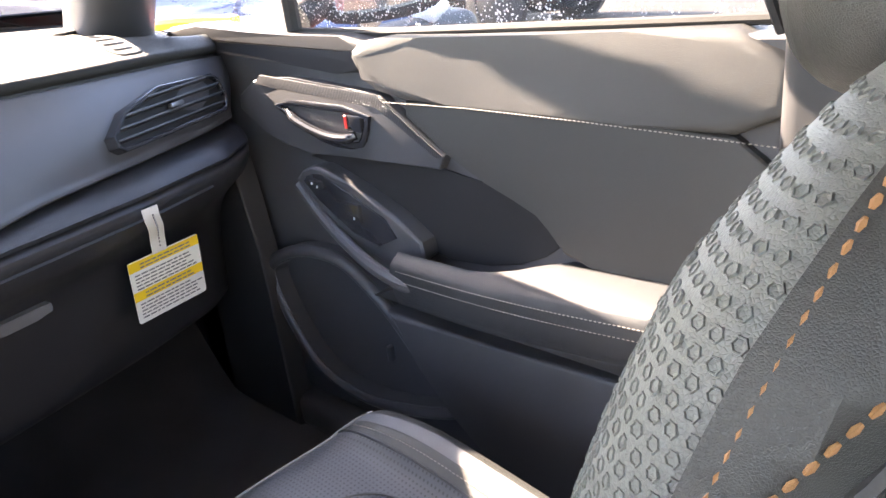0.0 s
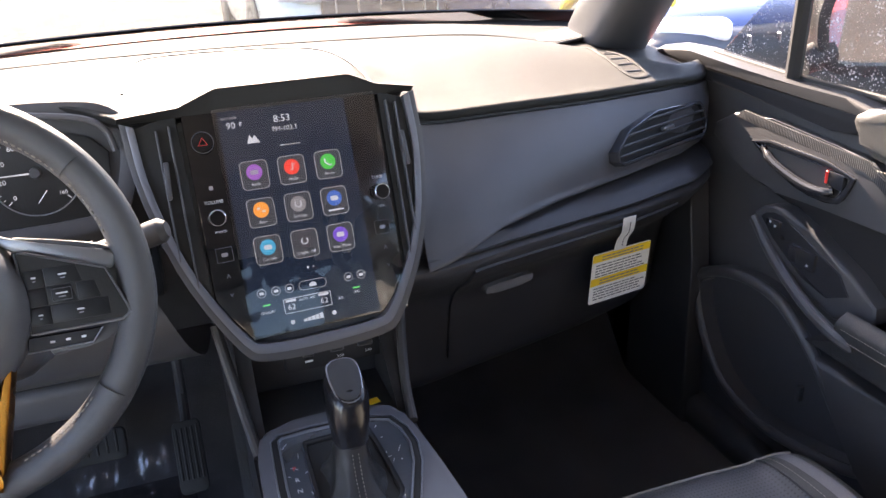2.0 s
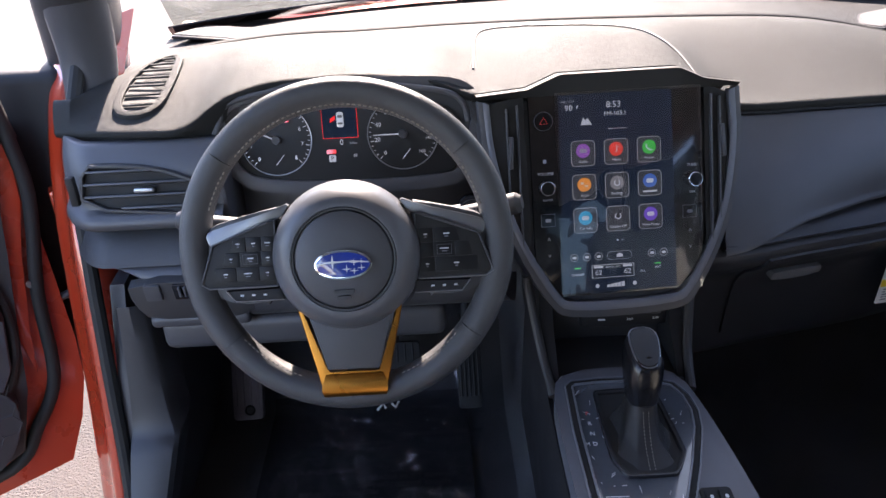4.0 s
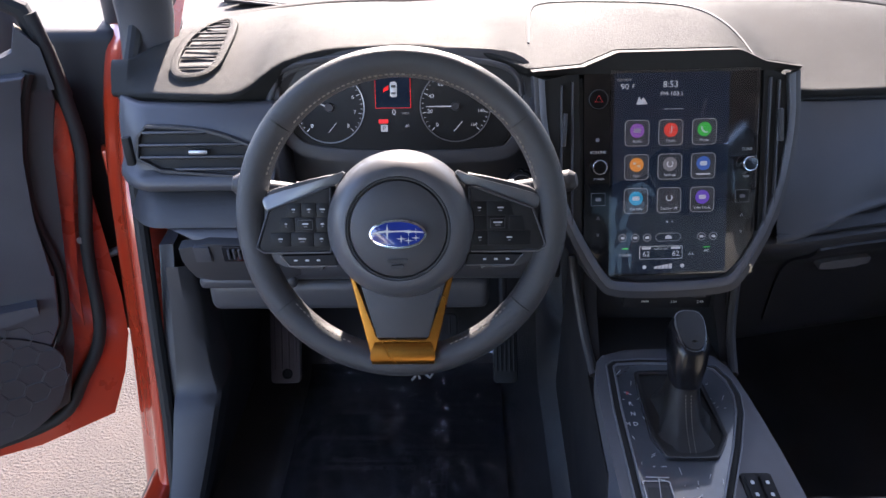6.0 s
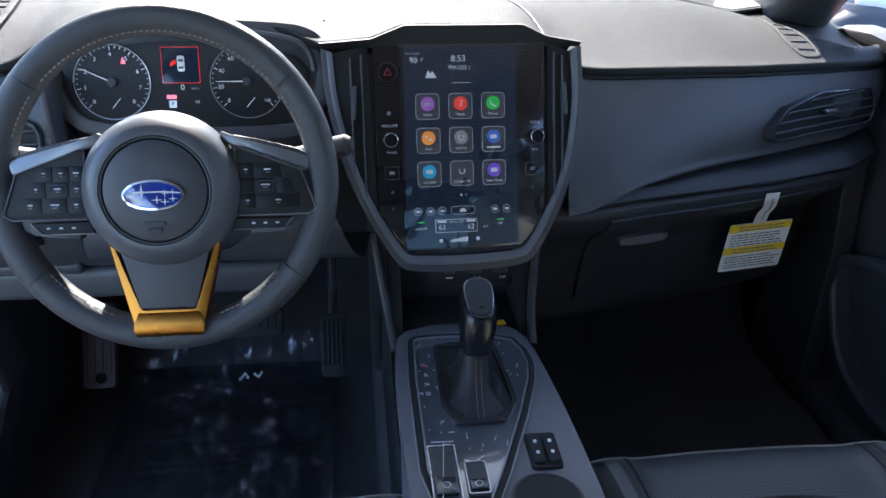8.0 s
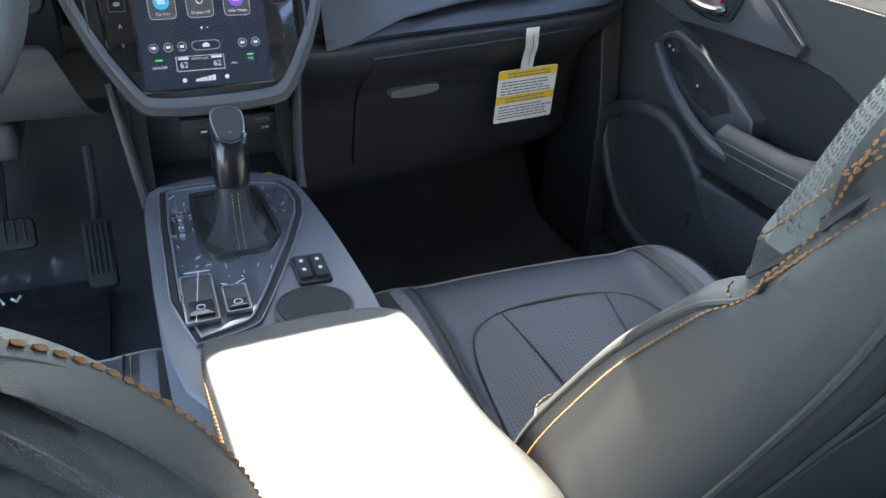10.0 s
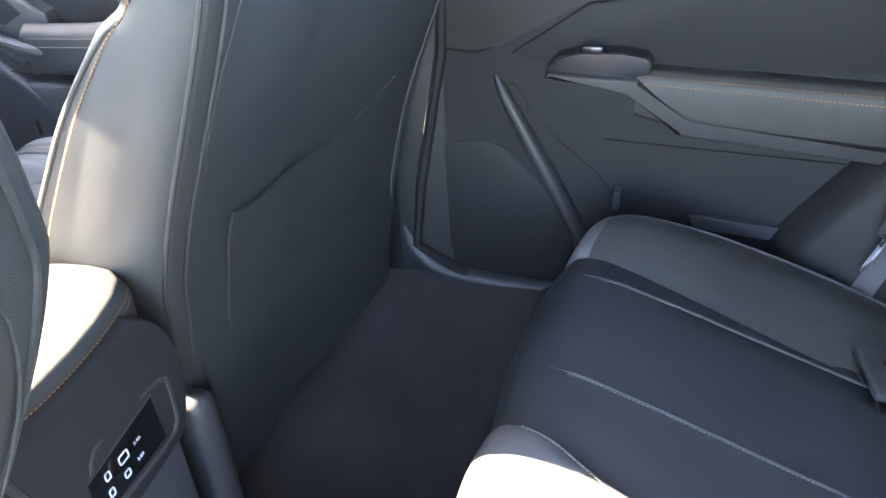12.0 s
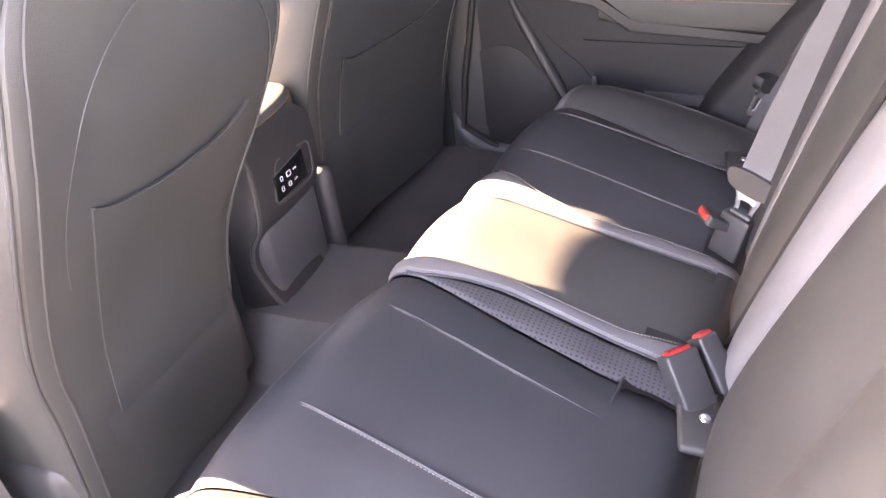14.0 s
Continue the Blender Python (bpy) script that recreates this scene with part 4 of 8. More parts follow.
for cx, cz, nums, labels, needle in ((-0.125, -0.005, 9, ["0", "1", "2", "3", "4", "5", "6", "7", "8"], 155), (0.060, -0.005, 9, ["0", "20", "40", "60", "80", "100", "120", "140", "160"], 180)):
    d = part("dial", tube([(cx + 0.0515 * math.cos(a), -0.008, cz + 0.0515 * math.sin(a)) for a in np.linspace(0, 2 * math.pi, 48, endpoint=False)], 0.0009, 6, True), SILVER, clus, "round dial with pale figures")
    tk = bmesh.new()
    for k in range(33):
        a = radians(225 - 270 * k / 32)
        L = 0.006 if k % 4 == 0 else 0.003
        rbox((L, 0.0006, 0.0010), 0, at=(cx + (0.0495 - L / 2) * math.cos(a), -0.0072, cz + (0.0495 - L / 2) * math.sin(a)), rot=Euler((0, -a, 0)).to_matrix(), bm=tk)
    part("tick_marks", tk, LIT, d)
    for k, s in enumerate(labels):
        a = radians(225 - 270 * k / 8)
        part("figure", text_bm(s, 0.0085 if len(s) < 3 else 0.0068, pose(cx + 0.038 * math.cos(a), -0.0072, cz + 0.038 * math.sin(a))), LIT, d)
    a = radians(needle)
    part("needle", tube([(cx, -0.0105, cz), (cx + 0.043 * math.cos(a), -0.0105, cz + 0.043 * math.sin(a))], [0.0013, 0.0006], 6), LIT, d, "white needle")
    part("needle_small", tube([(cx - 0.002, -0.0105, cz - 0.036), (cx + 0.010, -0.0105, cz - 0.022)], 0.0006, 6), LIT, d)
    part("boss", lathe([(0, 0.006), (0.006, 0.006), (0.007, 0.0)], 20, pose(cx, -0.006, cz, 90)), PLASTIC_DK, d)
ALERT = glow("lcd_red", (0.75, 0.03, 0.03), 0.14)
for o, mt, dd in ((rrect(0.052, 0.050, 0.001, (-0.031, 0.018)), ALERT, -0.0072), (rrect(0.0505, 0.0485, 0.001, (-0.031, 0.018)), SCREEN, -0.0076)):
    part("alert_box", plate(o, dd, dd + 0.0008, bevel=0), mt, clus)
ci = part("car_icon", plate(rrect(0.010, 0.022, 0.003, (-0.030, 0.020)), -0.0082, -0.0075, bevel=0.0003), LIT, clus)
for zz_, hh_ in ((0.0245, 0.004), (0.0145, 0.003)):
    part("icon_pane", plate(rrect(0.007, hh_, 0.001, (-0.030, zz_)), -0.0085, -0.008, bevel=0), PLASTIC_DK, ci)
part("door_icon", plate([(-0.045, 0.016), (-0.037, 0.020), (-0.037, 0.026), (-0.044, 0.022)], -0.0082, -0.0075, bevel=0), ALERT, clus)
part("figure", text_bm("0", 0.012, pose(-0.030, -0.0075, -0.013)), LIT, clus)
part("figure", text_bm("MPH", 0.005, pose(-0.013, -0.0075, -0.015)), EDGE, clus)
part("gear_box", plate(rrect(0.010, 0.010, 0.001, (-0.045, -0.036)), -0.0074, -0.0068, bevel=0), LIT, clus)
part("figure", text_bm("P", 0.009, pose(-0.045, -0.0080, -0.036)), PLASTIC_DK, clus)
part("red_lamp", plate(rrect(0.014, 0.006, 0.001, (-0.046, -0.026)), -0.0074, -0.0068, bevel=0), ALERT, clus)
part("red_lamp", plate([(-0.112, 0.020), (-0.104, 0.020), (-0.108, 0.030)], -0.0082, -0.0075, bevel=0), ALERT, clus)
part("figure", text_bm("60", 0.006, pose(-0.011, -0.0075, -0.033)), LIT, clus)

# ---- steering wheel ----
WM = pose(-0.361, 0.86, 1.05, -21, 0, 0)
wheel = thing("steering_wheel", "black leather steering wheel with copper-coloured lower spoke trim", "steering wheel", WM)
CZ = 0.0135
RR, RT = 0.1725, 0.0158
rim = part("rim", tube([(RR * math.cos(a), 0.0, CZ + RR * math.sin(a)) for a in np.linspace(0, 2 * math.pi, 96, endpoint=False)], RT, 20, True, flat=1.15), WHEELSKIN, wheel, "stitched dark leather rim")
for a in (38, 142, 217, 323):
    a = radians(a)
    c = Vector((RR * math.cos(a), 0, CZ + RR * math.sin(a)))
    rad, tan = Vector((math.cos(a), 0, math.sin(a))), Vector((0, 1, 0))
    part("leather_joint", tube([c + rad * math.cos(b) * RT * 1.012 + tan * math.sin(b) * RT * 1.17 for b in np.linspace(0, 2 * math.pi, 20, endpoint=False)], 0.0007, 5, True), PLASTIC_DK, rim)
for a0, a1 in ((40, 140), (145, 165), (219, 250), (290, 321), (15, 36)):
    bm = stitches([(158.5e-3 * math.cos(radians(a)) , -0.0105, CZ + 158.5e-3 * math.sin(radians(a))) for a in np.linspace(a0, a1, 40)], 0.0062, 0.6, 0.0010)
    part("stitching", bm, THREADLT, rim, "pale stitching inside the rim")
HUBSKIN = surface("hub_satin_plastic", (0.085, 0.087, 0.095), 0.36, grain=(1600, 0.2), depth=0.0004)
WING = surface("satin_silver_wing", (0.20, 0.205, 0.215), 0.33, metal=0.7, grain=(1600, 0.1), depth=0.0003)
KEYBLACK = surface("satin_key_black", (0.009, 0.009, 0.010), 0.4, grain=(1200, 0.1), depth=0.0003, spec=0.25)
hub = lathe([(0.054, 0.036), (0.0565, 0.040), (0.0580, 0.0445), (0.062, 0.0448), (0.068, 0.0415), (0.076, 0.033), (0.082, 0.020), (0.085, 0.0), (0.083, -0.02)], 64, pose(0, 0, 0.004, 90))
part("hub", hub, HUBSKIN, wheel, "satin grey domed airbag hub")
part("hub_pad", lathe([(0.0, 0.0505), (0.030, 0.0500), (0.046, 0.0475), (0.0525, 0.0445), (0.0545, 0.041), (0.0548, 0.030)], 64, pose(0, 0, 0.004, 90)), PLASTIC, wheel, "dark round centre pad")
part("hub_ring", tube([(0.056 * math.cos(a), -0.0425, 0.004 + 0.056 * math.sin(a)) for a in np.linspace(0, 2 * math.pi, 56, endpoint=False)], 0.0016, 6, True), PLASTIC_DK, wheel)
BLUE = surface("blue_enamel", (0.012, 0.03, 0.22), 0.15, grain=(50, 0), coat=1.0, rough_vary=0.03)
em = part("badge", plate(disc(0.0315, 40, rz=0.0160), -0.0555, -0.048, bevel=0.0015), CHROME, wheel, "oval chrome-edged blue badge")
part("enamel", plate(disc(0.0290, 40, rz=0.0135), -0.0565, -0.054, bevel=0.0005), BLUE, em)


def star(u, v, r):
    return [(u + (r if k % 2 == 0 else r * 0.2) * math.sin(math.pi * k / 4) * (1.3 if k % 4 == 2 else 1), v + (r if k % 2 == 0 else r * 0.2) * math.cos(math.pi * k / 4)) for k in range(8)]


for u, v, r in ((-0.011, 0.003, 0.0085), (0.004, -0.005, 0.0045), (0.012, -0.007, 0.004), (0.012, 0.002, 0.004), (0.020, -0.004, 0.0038), (0.020, 0.003, 0.0034)):
    part("badge_mark", plate(star(u, v, r), -0.0572, -0.0560, bevel=0), MARK, em)
part("badge_mark", tube([(-0.028, -0.0567, 0.001), (-0.010, -0.0567, 0.003), (0.010, -0.0567, 0.0035), (0.028, -0.0567, 0.002)], 0.0008, 5), MARK, em)
for k in range(2):
    part("emboss_bar", plate(rrect(0.022 - 0.008 * k, 0.004, 0.001, (-0.001, -0.030 - 0.007 * k)), -0.0522, -0.047, bevel=0), PLASTIC_DK, wheel)


def spoke(s):
    """A side spoke: satin arm, black key field and keys."""
    X = lambda pts: [(s * x, z) for x, z in pts]
    arm = part("spoke", plate(X(chaikin([(0.066, 0.064), (0.110, 0.055), (0.160, 0.042), (0.162, 0.020), (0.158, -0.036), (0.130, -0.046), (0.080, -0.050)], 1)), -0.004, 0.016, bevel=0.003), PLASTIC, wheel)
    part("spoke_wing", plate(X(chaikin([(0.060, 0.068), (0.082, 0.058), (0.145, 0.041), (0.159, 0.036), (0.155, 0.021), (0.150, 0.0225), (0.088, 0.046), (0.070, 0.050)], 1)), -0.008, 0.0, bevel=0.002), WING, arm, "satin silver upper wing of the spoke")
    F = X([(0.078, 0.048), (0.086, 0.0465), (0.149, 0.023), (0.1645, -0.020), (0.156, -0.0255), (0.080, -0.0255)])
    f = part("key_field", plate(F, -0.0135, 0.0, bevel=0.002), RUBBER, arm, "black field of control keys")
    part("key_line", tube([(x, -0.0140, z) for x, z in F], 0.0013, 8, True), SATIN, f)
    part("key_edge", tube([(x, -0.0148, z - 0.0006) for x, z in F[3:]], 0.0010, 8), WING, f, "bright lower edge of the key field")
    if s < 0:
        cells = [(0.0880, 0.0225, 0.0128, 0.006), (0.1035, 0.0225, 0.0162, 0.004), (0.1210, 0.0225, 0.0170, 0.004), (0.0885, 0.0058, 0.0140, 0.004), (0.1080, 0.0058, 0.0225, 0.007), (0.1300, 0.0058, 0.0190, 0.003), (0.0900, -0.0112, 0.0170, 0.004), (0.1120, -0.0112, 0.0250, 0.009), (0.1370, -0.0112, 0.0230, 0.005)]
    else:
        cells = [(0.0895, 0.0225, 0.0155, 0.004), (0.1130, 0.0225, 0.0300, 0.007), (0.0895, 0.0058, 0.0155, 0.000), (0.1100, 0.0058, 0.0235, 0.010), (0.1320, 0.0058, 0.0190, 0.000), (0.0900, -0.0112, 0.0165, 0.004), (0.1230, -0.0112, 0.0480, 0.006)]
    for u, z, w, mark in cells:
        part("key", plate(X([(u - w / 2, z - 0.0080), (u + w / 2, z - 0.0080), (u + w / 2 - (0.004 if u + w / 2 > 0.12 and z > -0.01 else 0), z + 0.0080), (u - w / 2, z + 0.0080)]), -0.0141, -0.010, bevel=0.0003), KEYBLACK, f)
        if mark:
            part("key_mark", plate(rrect(mark, 0.0014, 0.0005, (s * u, z + 0.001)), -0.0145, -0.0138, bevel=0), MARK, f)
            part("key_mark", plate(rrect(mark * 0.6, 0.0010, 0.0004, (s * u, z - 0.0022)), -0.0145, -0.0138, bevel=0), MARKDIM, f)
    rocker = rrect(0.017, 0.0115, 0.001, (s * (0.1080 if s < 0 else 0.1100), 0.0058))
    part("rocker_frame", ring_plate(rocker, shrink(rocker, 0.0008), -0.0149, -0.0138), SATIN, f)
    lo = part("lower_keys", plate(X([(0.076, -0.029), (0.138, -0.030), (0.128, -0.042), (0.074, -0.042)]), -0.012, 0.0, bevel=0.002), TRIMBLACK, arm)
    part("key_line", tube([(x, -0.013, z) for x, z in X([(0.138, -0.030), (0.128, -0.042), (0.074, -0.042)])], 0.0008, 6), SILVER, lo)
    for u in (0.095, 0.108, 0.121):
        part("key_mark", plate(rrect(0.004, 0.002, 0.0006, (s * u, -0.0355)), -0.0126, -0.0118, bevel=0), MARK, lo)


spoke(-1)
spoke(1)
gold = [(-0.0600, -0.050), (-0.0535, -0.050), (-0.0325, -0.126), (-0.029, -0.131), (0.029, -0.131), (0.0325, -0.126), (0.0535, -0.050), (0.0600, -0.050), (0.0385, -0.143), (0.034, -0.148), (-0.034, -0.148), (-0.0385, -0.143)]
rows = [[(x * f, d, z) for x in np.linspace(-0.0375, 0.0375, 15)] for d, z, f in ((-0.012, -0.1300, 0.83), (-0.0182, -0.1312, 0.86), (-0.0200, -0.1345, 0.90), (-0.0212, -0.141, 0.97), (-0.0214, -0.148, 1.0), (-0.0205, -0.154, 0.97), (-0.0170, -0.158, 0.94), (-0.006, -0.160, 0.92))]
part("trim_foot", grid(upsample(rows, 3, 0)), GOLD, wheel, "rounded foot of the copper-gold trim")
part("lower_trim", plate(gold, -0.0175, 0.008, bevel=0.0025, seg=3), GOLD, wheel, "copper-gold lower spoke trim")
part("lower_spoke", plate([(-0.049, -0.056), (-0.0295, -0.126), (0.0295, -0.126), (0.049, -0.056)], -0.0185, 0.004, bevel=0.002), PLASTIC, wheel, "dark insert of the lower spoke")
part("column", tube([(0, 0.01, 0.0), (0, 0.16, -0.01)], 0.055, 20), PLASTIC, wheel)
part("column_cover", rbox((0.15, 0.24, 0.11), 0.03, 4, at=(0, 0.16, -0.02)), PLASTIC, wheel, "dark column cover")

for nm, s, lab in (("turn_signal_stalk", -1, "black turn signal stalk left of the wheel"), ("wiper_stalk", 1, "black wiper stalk right of the wheel")):
    st = thing(nm, "black ribbed control stalk with a rounded grey tip", "control stalk", WM)
    part("arm", tube([(s * 0.06, 0.085, 0.03), (s * 0.13, 0.07, 0.035), (s * 0.175, 0.055, 0.042)], [0.009, 0.011, 0.012], 14), PLASTIC_DK, st)
    part("grip", tube([(s * 0.172, 0.056, 0.042), (s * 0.186, 0.050, 0.046), (s * 0.200, 0.045, 0.049), (s * 0.206, 0.043, 0.050)], [0.011, 0.0130, 0.0130, 0.008], 16), PLASTIC_DK, st)
    part("collar", tube([(s * 0.118, 0.072, 0.034), (s * 0.135, 0.068, 0.036)], 0.0135, 16), PLASTIC, st)
    for k in range(2):
        part("marking", rbox((0.010, 0.001, 0.003), 0, at=(s * (0.142 + 0.014 * k), 0.0565 - 0.004 * k, 0.043)), MARK, st)
btn = thing("start_button", "round black engine start button", "button", pose(-0.205, 1.105, 0.985, -12, 0, 0))
part("surround", lathe([(0.0, 0.003), (0.019, 0.003), (0.021, 0.0), (0.021, -0.02)], 28, pose(0, 0, 0, 90)), DARKGLOSS, btn)
part("ring", tube([(0.0165 * math.cos(a), -0.0035, 0.0165 * math.sin(a)) for a in np.linspace(0, 2 * math.pi, 28, endpoint=False)], 0.0008, 6, True), SATIN, btn)
for k in range(3):
    part("marking", plate(rrect(0.014 - 0.002 * k, 0.0022, 0.0005, (0, 0.005 - 0.005 * k)), -0.0040, -0.0025, bevel=0), MARKDIM if k else RED, btn)

# switch bank left of the column
sw = thing("switch_bank", "recessed bank of dark switches below the dash", "switch panel", pose(-0.665, 1.066, 0.925, 10, 0, 0))
part("recess", plate(chaikin([(-0.045, -0.004), (0.13, -0.010), (0.13, -0.085), (-0.025, -0.080), (-0.045, -0.045)], 1), -0.010, 0.01, bevel=0.001), PLASTIC_DK, sw)
part("switch", plate(rrect(0.024, 0.028, 0.002, (-0.010, -0.023)), -0.014, -0.005, bevel=0.001), PLASTIC, sw)
part("dimmer", plate(rrect(0.060, 0.028, 0.002, (0.050, -0.023)), -0.013, -0.005, bevel=0.001), GLOSS, sw)
for k in range(3):
    part("dimmer_rib", rbox((0.004, 0.006, 0.018), 0.001, 1, at=(0.030 + 0.008 * k, -0.014, -0.021)), SATIN, sw)
part("pull_handle", rbox((0.15, 0.02, 0.022), 0.008, 3, at=(0.045, -0.002, -0.085)), PLASTIC, sw, "grey bonnet release pull")

# ---- pedals and driver's mat ----
def pedal(at, w, h, label, ribs, mat=RUBBER):
    p = thing("pedal", label, "pedal", at)
    part("pad", plate(rrect(w, h, 0.01), -0.010, 0.012, bevel=0.004), mat, p)
    for k in range(ribs):
        part("rib", rbox((0.004, 0.004, h * 0.72), 0.0015, 2, at=(-w * 0.36 + w * 0.72 * k / max(1, ribs - 1), -0.011, 0.006)), mat, p)
    return p


PEDAL = surface("pink_grey_pedal_rubber", (0.13, 0.105, 0.108), 0.5, grain=(900, 0.2))
fr = pedal(pose(-0.668, 1.395, 0.485, -32, 0, 2), 0.062, 0.17, "grey ribbed footrest with a round hole", 4, PEDAL)
part("hole", lathe([(0.0, 0.001), (0.007, 0.001), (0.009, 0.003), (0.011, 0.001), (0.011, -0.002)], 20, pose(0.004, -0.010, -0.065, 90)), RUBBER, fr)
part("arm", rbox((0.03, 0.03, 0.1), 0.01, 2, at=(0, 0.03, 0.06)), PLASTIC_DK, fr)
bp = pedal(pose(-0.36, 1.40, 0.52, -30, 0, 0), 0.11, 0.055, "black ribbed brake pedal", 6)
part("arm", tube([(0, 0.01, 0.0), (0.0, 0.05, 0.12), (0, 0.03, 0.26)], 0.012, 10), PLASTIC_DK, bp)
ap = pedal(pose(-0.205, 1.38, 0.47, -40, 0, 0), 0.05, 0.13, "black ribbed accelerator pedal", 5)
part("arm", tube([(0, 0.01, 0.03), (0.0, 0.05, 0.12), (0, 0.03, 0.22)], 0.010, 10), PLASTIC_DK, ap)

mat_ob = thing("floor_mat", "black driver floor mat under creased clear protective film", "floor mat", (0, 0, 0))
P = [[(-0.64 + 0.43 * i / 20, 0.98 + 0.50 * j / 20, floor_height(-0.42, 0.98 + 0.50 * j / 20) + 0.014 + 0.002 * noise.noise((i * 0.5, j * 0.5, 3))) for j in range(21)] for i in range(21)]
MATSKIN = surface("black_mat_pile", (0.022, 0.020, 0.021), 0.95, grain=(1500, 0.9), vary=0.3, depth=0.002, spec=0.1)
part("mat", grid(P, thick=-0.012), MATSKIN, mat_ob)
FILM = bpy.data.materials.new("clear_film")
FILM.use_nodes = True
nt = FILM.node_tree
nt.nodes.remove(nt.nodes["Principled BSDF"])
ftr, fgl, fmx = (nt.nodes.new("ShaderNodeBsdfTransparent"), nt.nodes.new("ShaderNodeBsdfGlossy"), nt.nodes.new("ShaderNodeMixShader"))
ftr.inputs[0].default_value = (0.93, 0.93, 0.95, 1)
fgl.inputs["Roughness"].default_value = 0.2
nt.links.new(sheen_factor(nt, 0.10, 0.8), fmx.inputs[0])
nt.links.new(ftr.outputs[0], fmx.inputs[1])
nt.links.new(fgl.outputs[0], fmx.inputs[2])
fdf, fm2 = nt.nodes.new("ShaderNodeBsdfDiffuse"), nt.nodes.new("ShaderNodeMixShader")
fdf.inputs[0].default_value, fm2.inputs[0].default_value = (0.5, 0.5, 0.54, 1), 0.022
nt.links.new(fmx.outputs[0], fm2.inputs[1])
nt.links.new(fdf.outputs[0], fm2.inputs[2])
nt.links.new(fm2.outputs[0], nt.nodes["Material Output"].inputs[0])


def crease(i, j, s):
    a = abs(noise.noise((i * 0.11 + s, j * 0.05, 1.7))) + 0.6 * abs(noise.noise((i * 0.05 + 9, j * 0.19 + s, 4.1)))
    r = 1 - abs(noise.noise((i * 0.16 + 0.10 * j, j * 0.10 - 0.07 * i, s + 7)))
    q = 1 - abs(noise.noise((i * 0.22 - 0.13 * j, j * 0.24, s + 3)))
    return 0.018 * a + 0.007 * r ** 5 + 0.0025 * q ** 6 + 0.002 * noise.noise((i * 0.5, j * 0.5, s))


P = [[(-0.66 + 0.47 * i / 110, 0.96 + 0.56 * j / 110, floor_height(-0.42, 0.96 + 0.56 * j / 110) + 0.020 + crease(i * 0.545, j * 0.545, 2.0)) for j in range(111)] for i in range(111)]
film = part("protective_film", grid(P), FILM, mat_ob, "creased clear plastic film")
FILMINK = surface("film_print", (0.006, 0.006, 0.007), 0.5, grain=(900, 0))
LINES = (("DEALER MUST REMOVE", 1.02, -0.36, 0, 0), ("PROTECTIVE COVER", 1.00, -0.36, 0, 0), ("DEALER MUST REMOVE", 1.05, -0.54, 180, 0), ("DEALER MUST REMOVE", 1.20, -0.33, 0, 0), ("PROTECTIVE COVER", 1.18, -0.33, 0, 0), ("PROTECTIVE COVER", 1.165, -0.47, 180, 0), ("DEALER MUST REMOVE", 1.145, -0.47, 180, 0), ("PROTECTIVE COVER", 1.225, -0.52, 180, 0), ("DEALER MUST REMOVE", 1.30, -0.46, 180, 0), ("DEALER MUST REMOVE", 1.08, -0.35, 0, 90), ("PROTECTIVE COVER", 1.08, -0.33, 0, 90), ("PROTECTIVE COVER", 1.10, -0.28, 0, 90), ("DEALER MUST REMOVE", 1.32, -0.27, 0, 0))
for txt, yy, xx, rz, turn in LINES:
    bm = text_bm(txt, 0.0165, pose(xx, yy, floor_height(-0.42, yy) + 0.052, -90, 0, 0) @ pose(0, 0, 0, 0, rz + turn, 0))
    part("print", bm, FILMINK, film)
# White zigzag tubes drawn in place of glints on the torn film.
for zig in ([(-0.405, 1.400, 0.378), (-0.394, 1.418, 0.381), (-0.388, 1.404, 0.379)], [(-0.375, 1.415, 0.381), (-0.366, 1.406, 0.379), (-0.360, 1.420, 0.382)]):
    part("glint", tube(zig, 0.0028, 6), WHITE, film, "white zigzag drawn for a glint on the film's torn edge")

# ---- centre console ----
cons = thing("center_console", "grey and black centre console with padded armrest", "console", (0, 0, 0))
TOPM = Matrix(((1, 0, 0, 0), (0, 0.0349, 0.99939, 0.80), (0, -0.99939, 0.0349, 0.755), (0, 0, 0, 1)))


def top(pts, d0, d1, bevel=0.002, seg=2):
    """An outline on the console's top, in x and y from y = 0.80; d0 is minus its height."""
    return plate(pts, d0, d1, TOPM, bevel=bevel, seg=seg)


CO_OUT = chaikin([(-0.108, 0.10), (-0.100, 0.180), (-0.078, 0.205), (0.070, 0.205), (0.092, 0.165), (0.112, -0.02), (0.122, -0.30), (-0.100, -0.30)], 2)
# Satin plastic made paler and bluer, sky light put into the colour.
CONSKIN = surface("satin_console_skylit", (0.105, 0.109, 0.124), 0.4, grain=(1600, 0.25), depth=0.0004)
part("body", top(CO_OUT, 0.0, 0.30, 0.008, 3), CONSKIN, cons, "satin grey console top")
CP = chaikin([(-0.086, 0.160), (-0.070, 0.176), (0.062, 0.172), (0.086, 0.118), (0.074, 0.050), (-0.006, -0.140), (-0.020, -0.152), (-0.086, -0.168)], 1)
# Blue-grey base: the sky mirrored in the black gloss, put into colour.
PANELGLOSS = surface("scuffed_gloss_sky_lift", (0.075, 0.085, 0.100), 0.16, grain=(300, 0.02), rough_vary=0.10, coat=1.0)
pan = part("shift_panel", top(CP, -0.003, 0.01, 0.001), PANELGLOSS, cons, "gloss black shift panel, scuffed film on it")
part("panel_edge", ring_plate(shrink(CP, -0.003), shrink(CP, 0.006), -0.0035, 0.004, TOPM), RUBBER, pan)
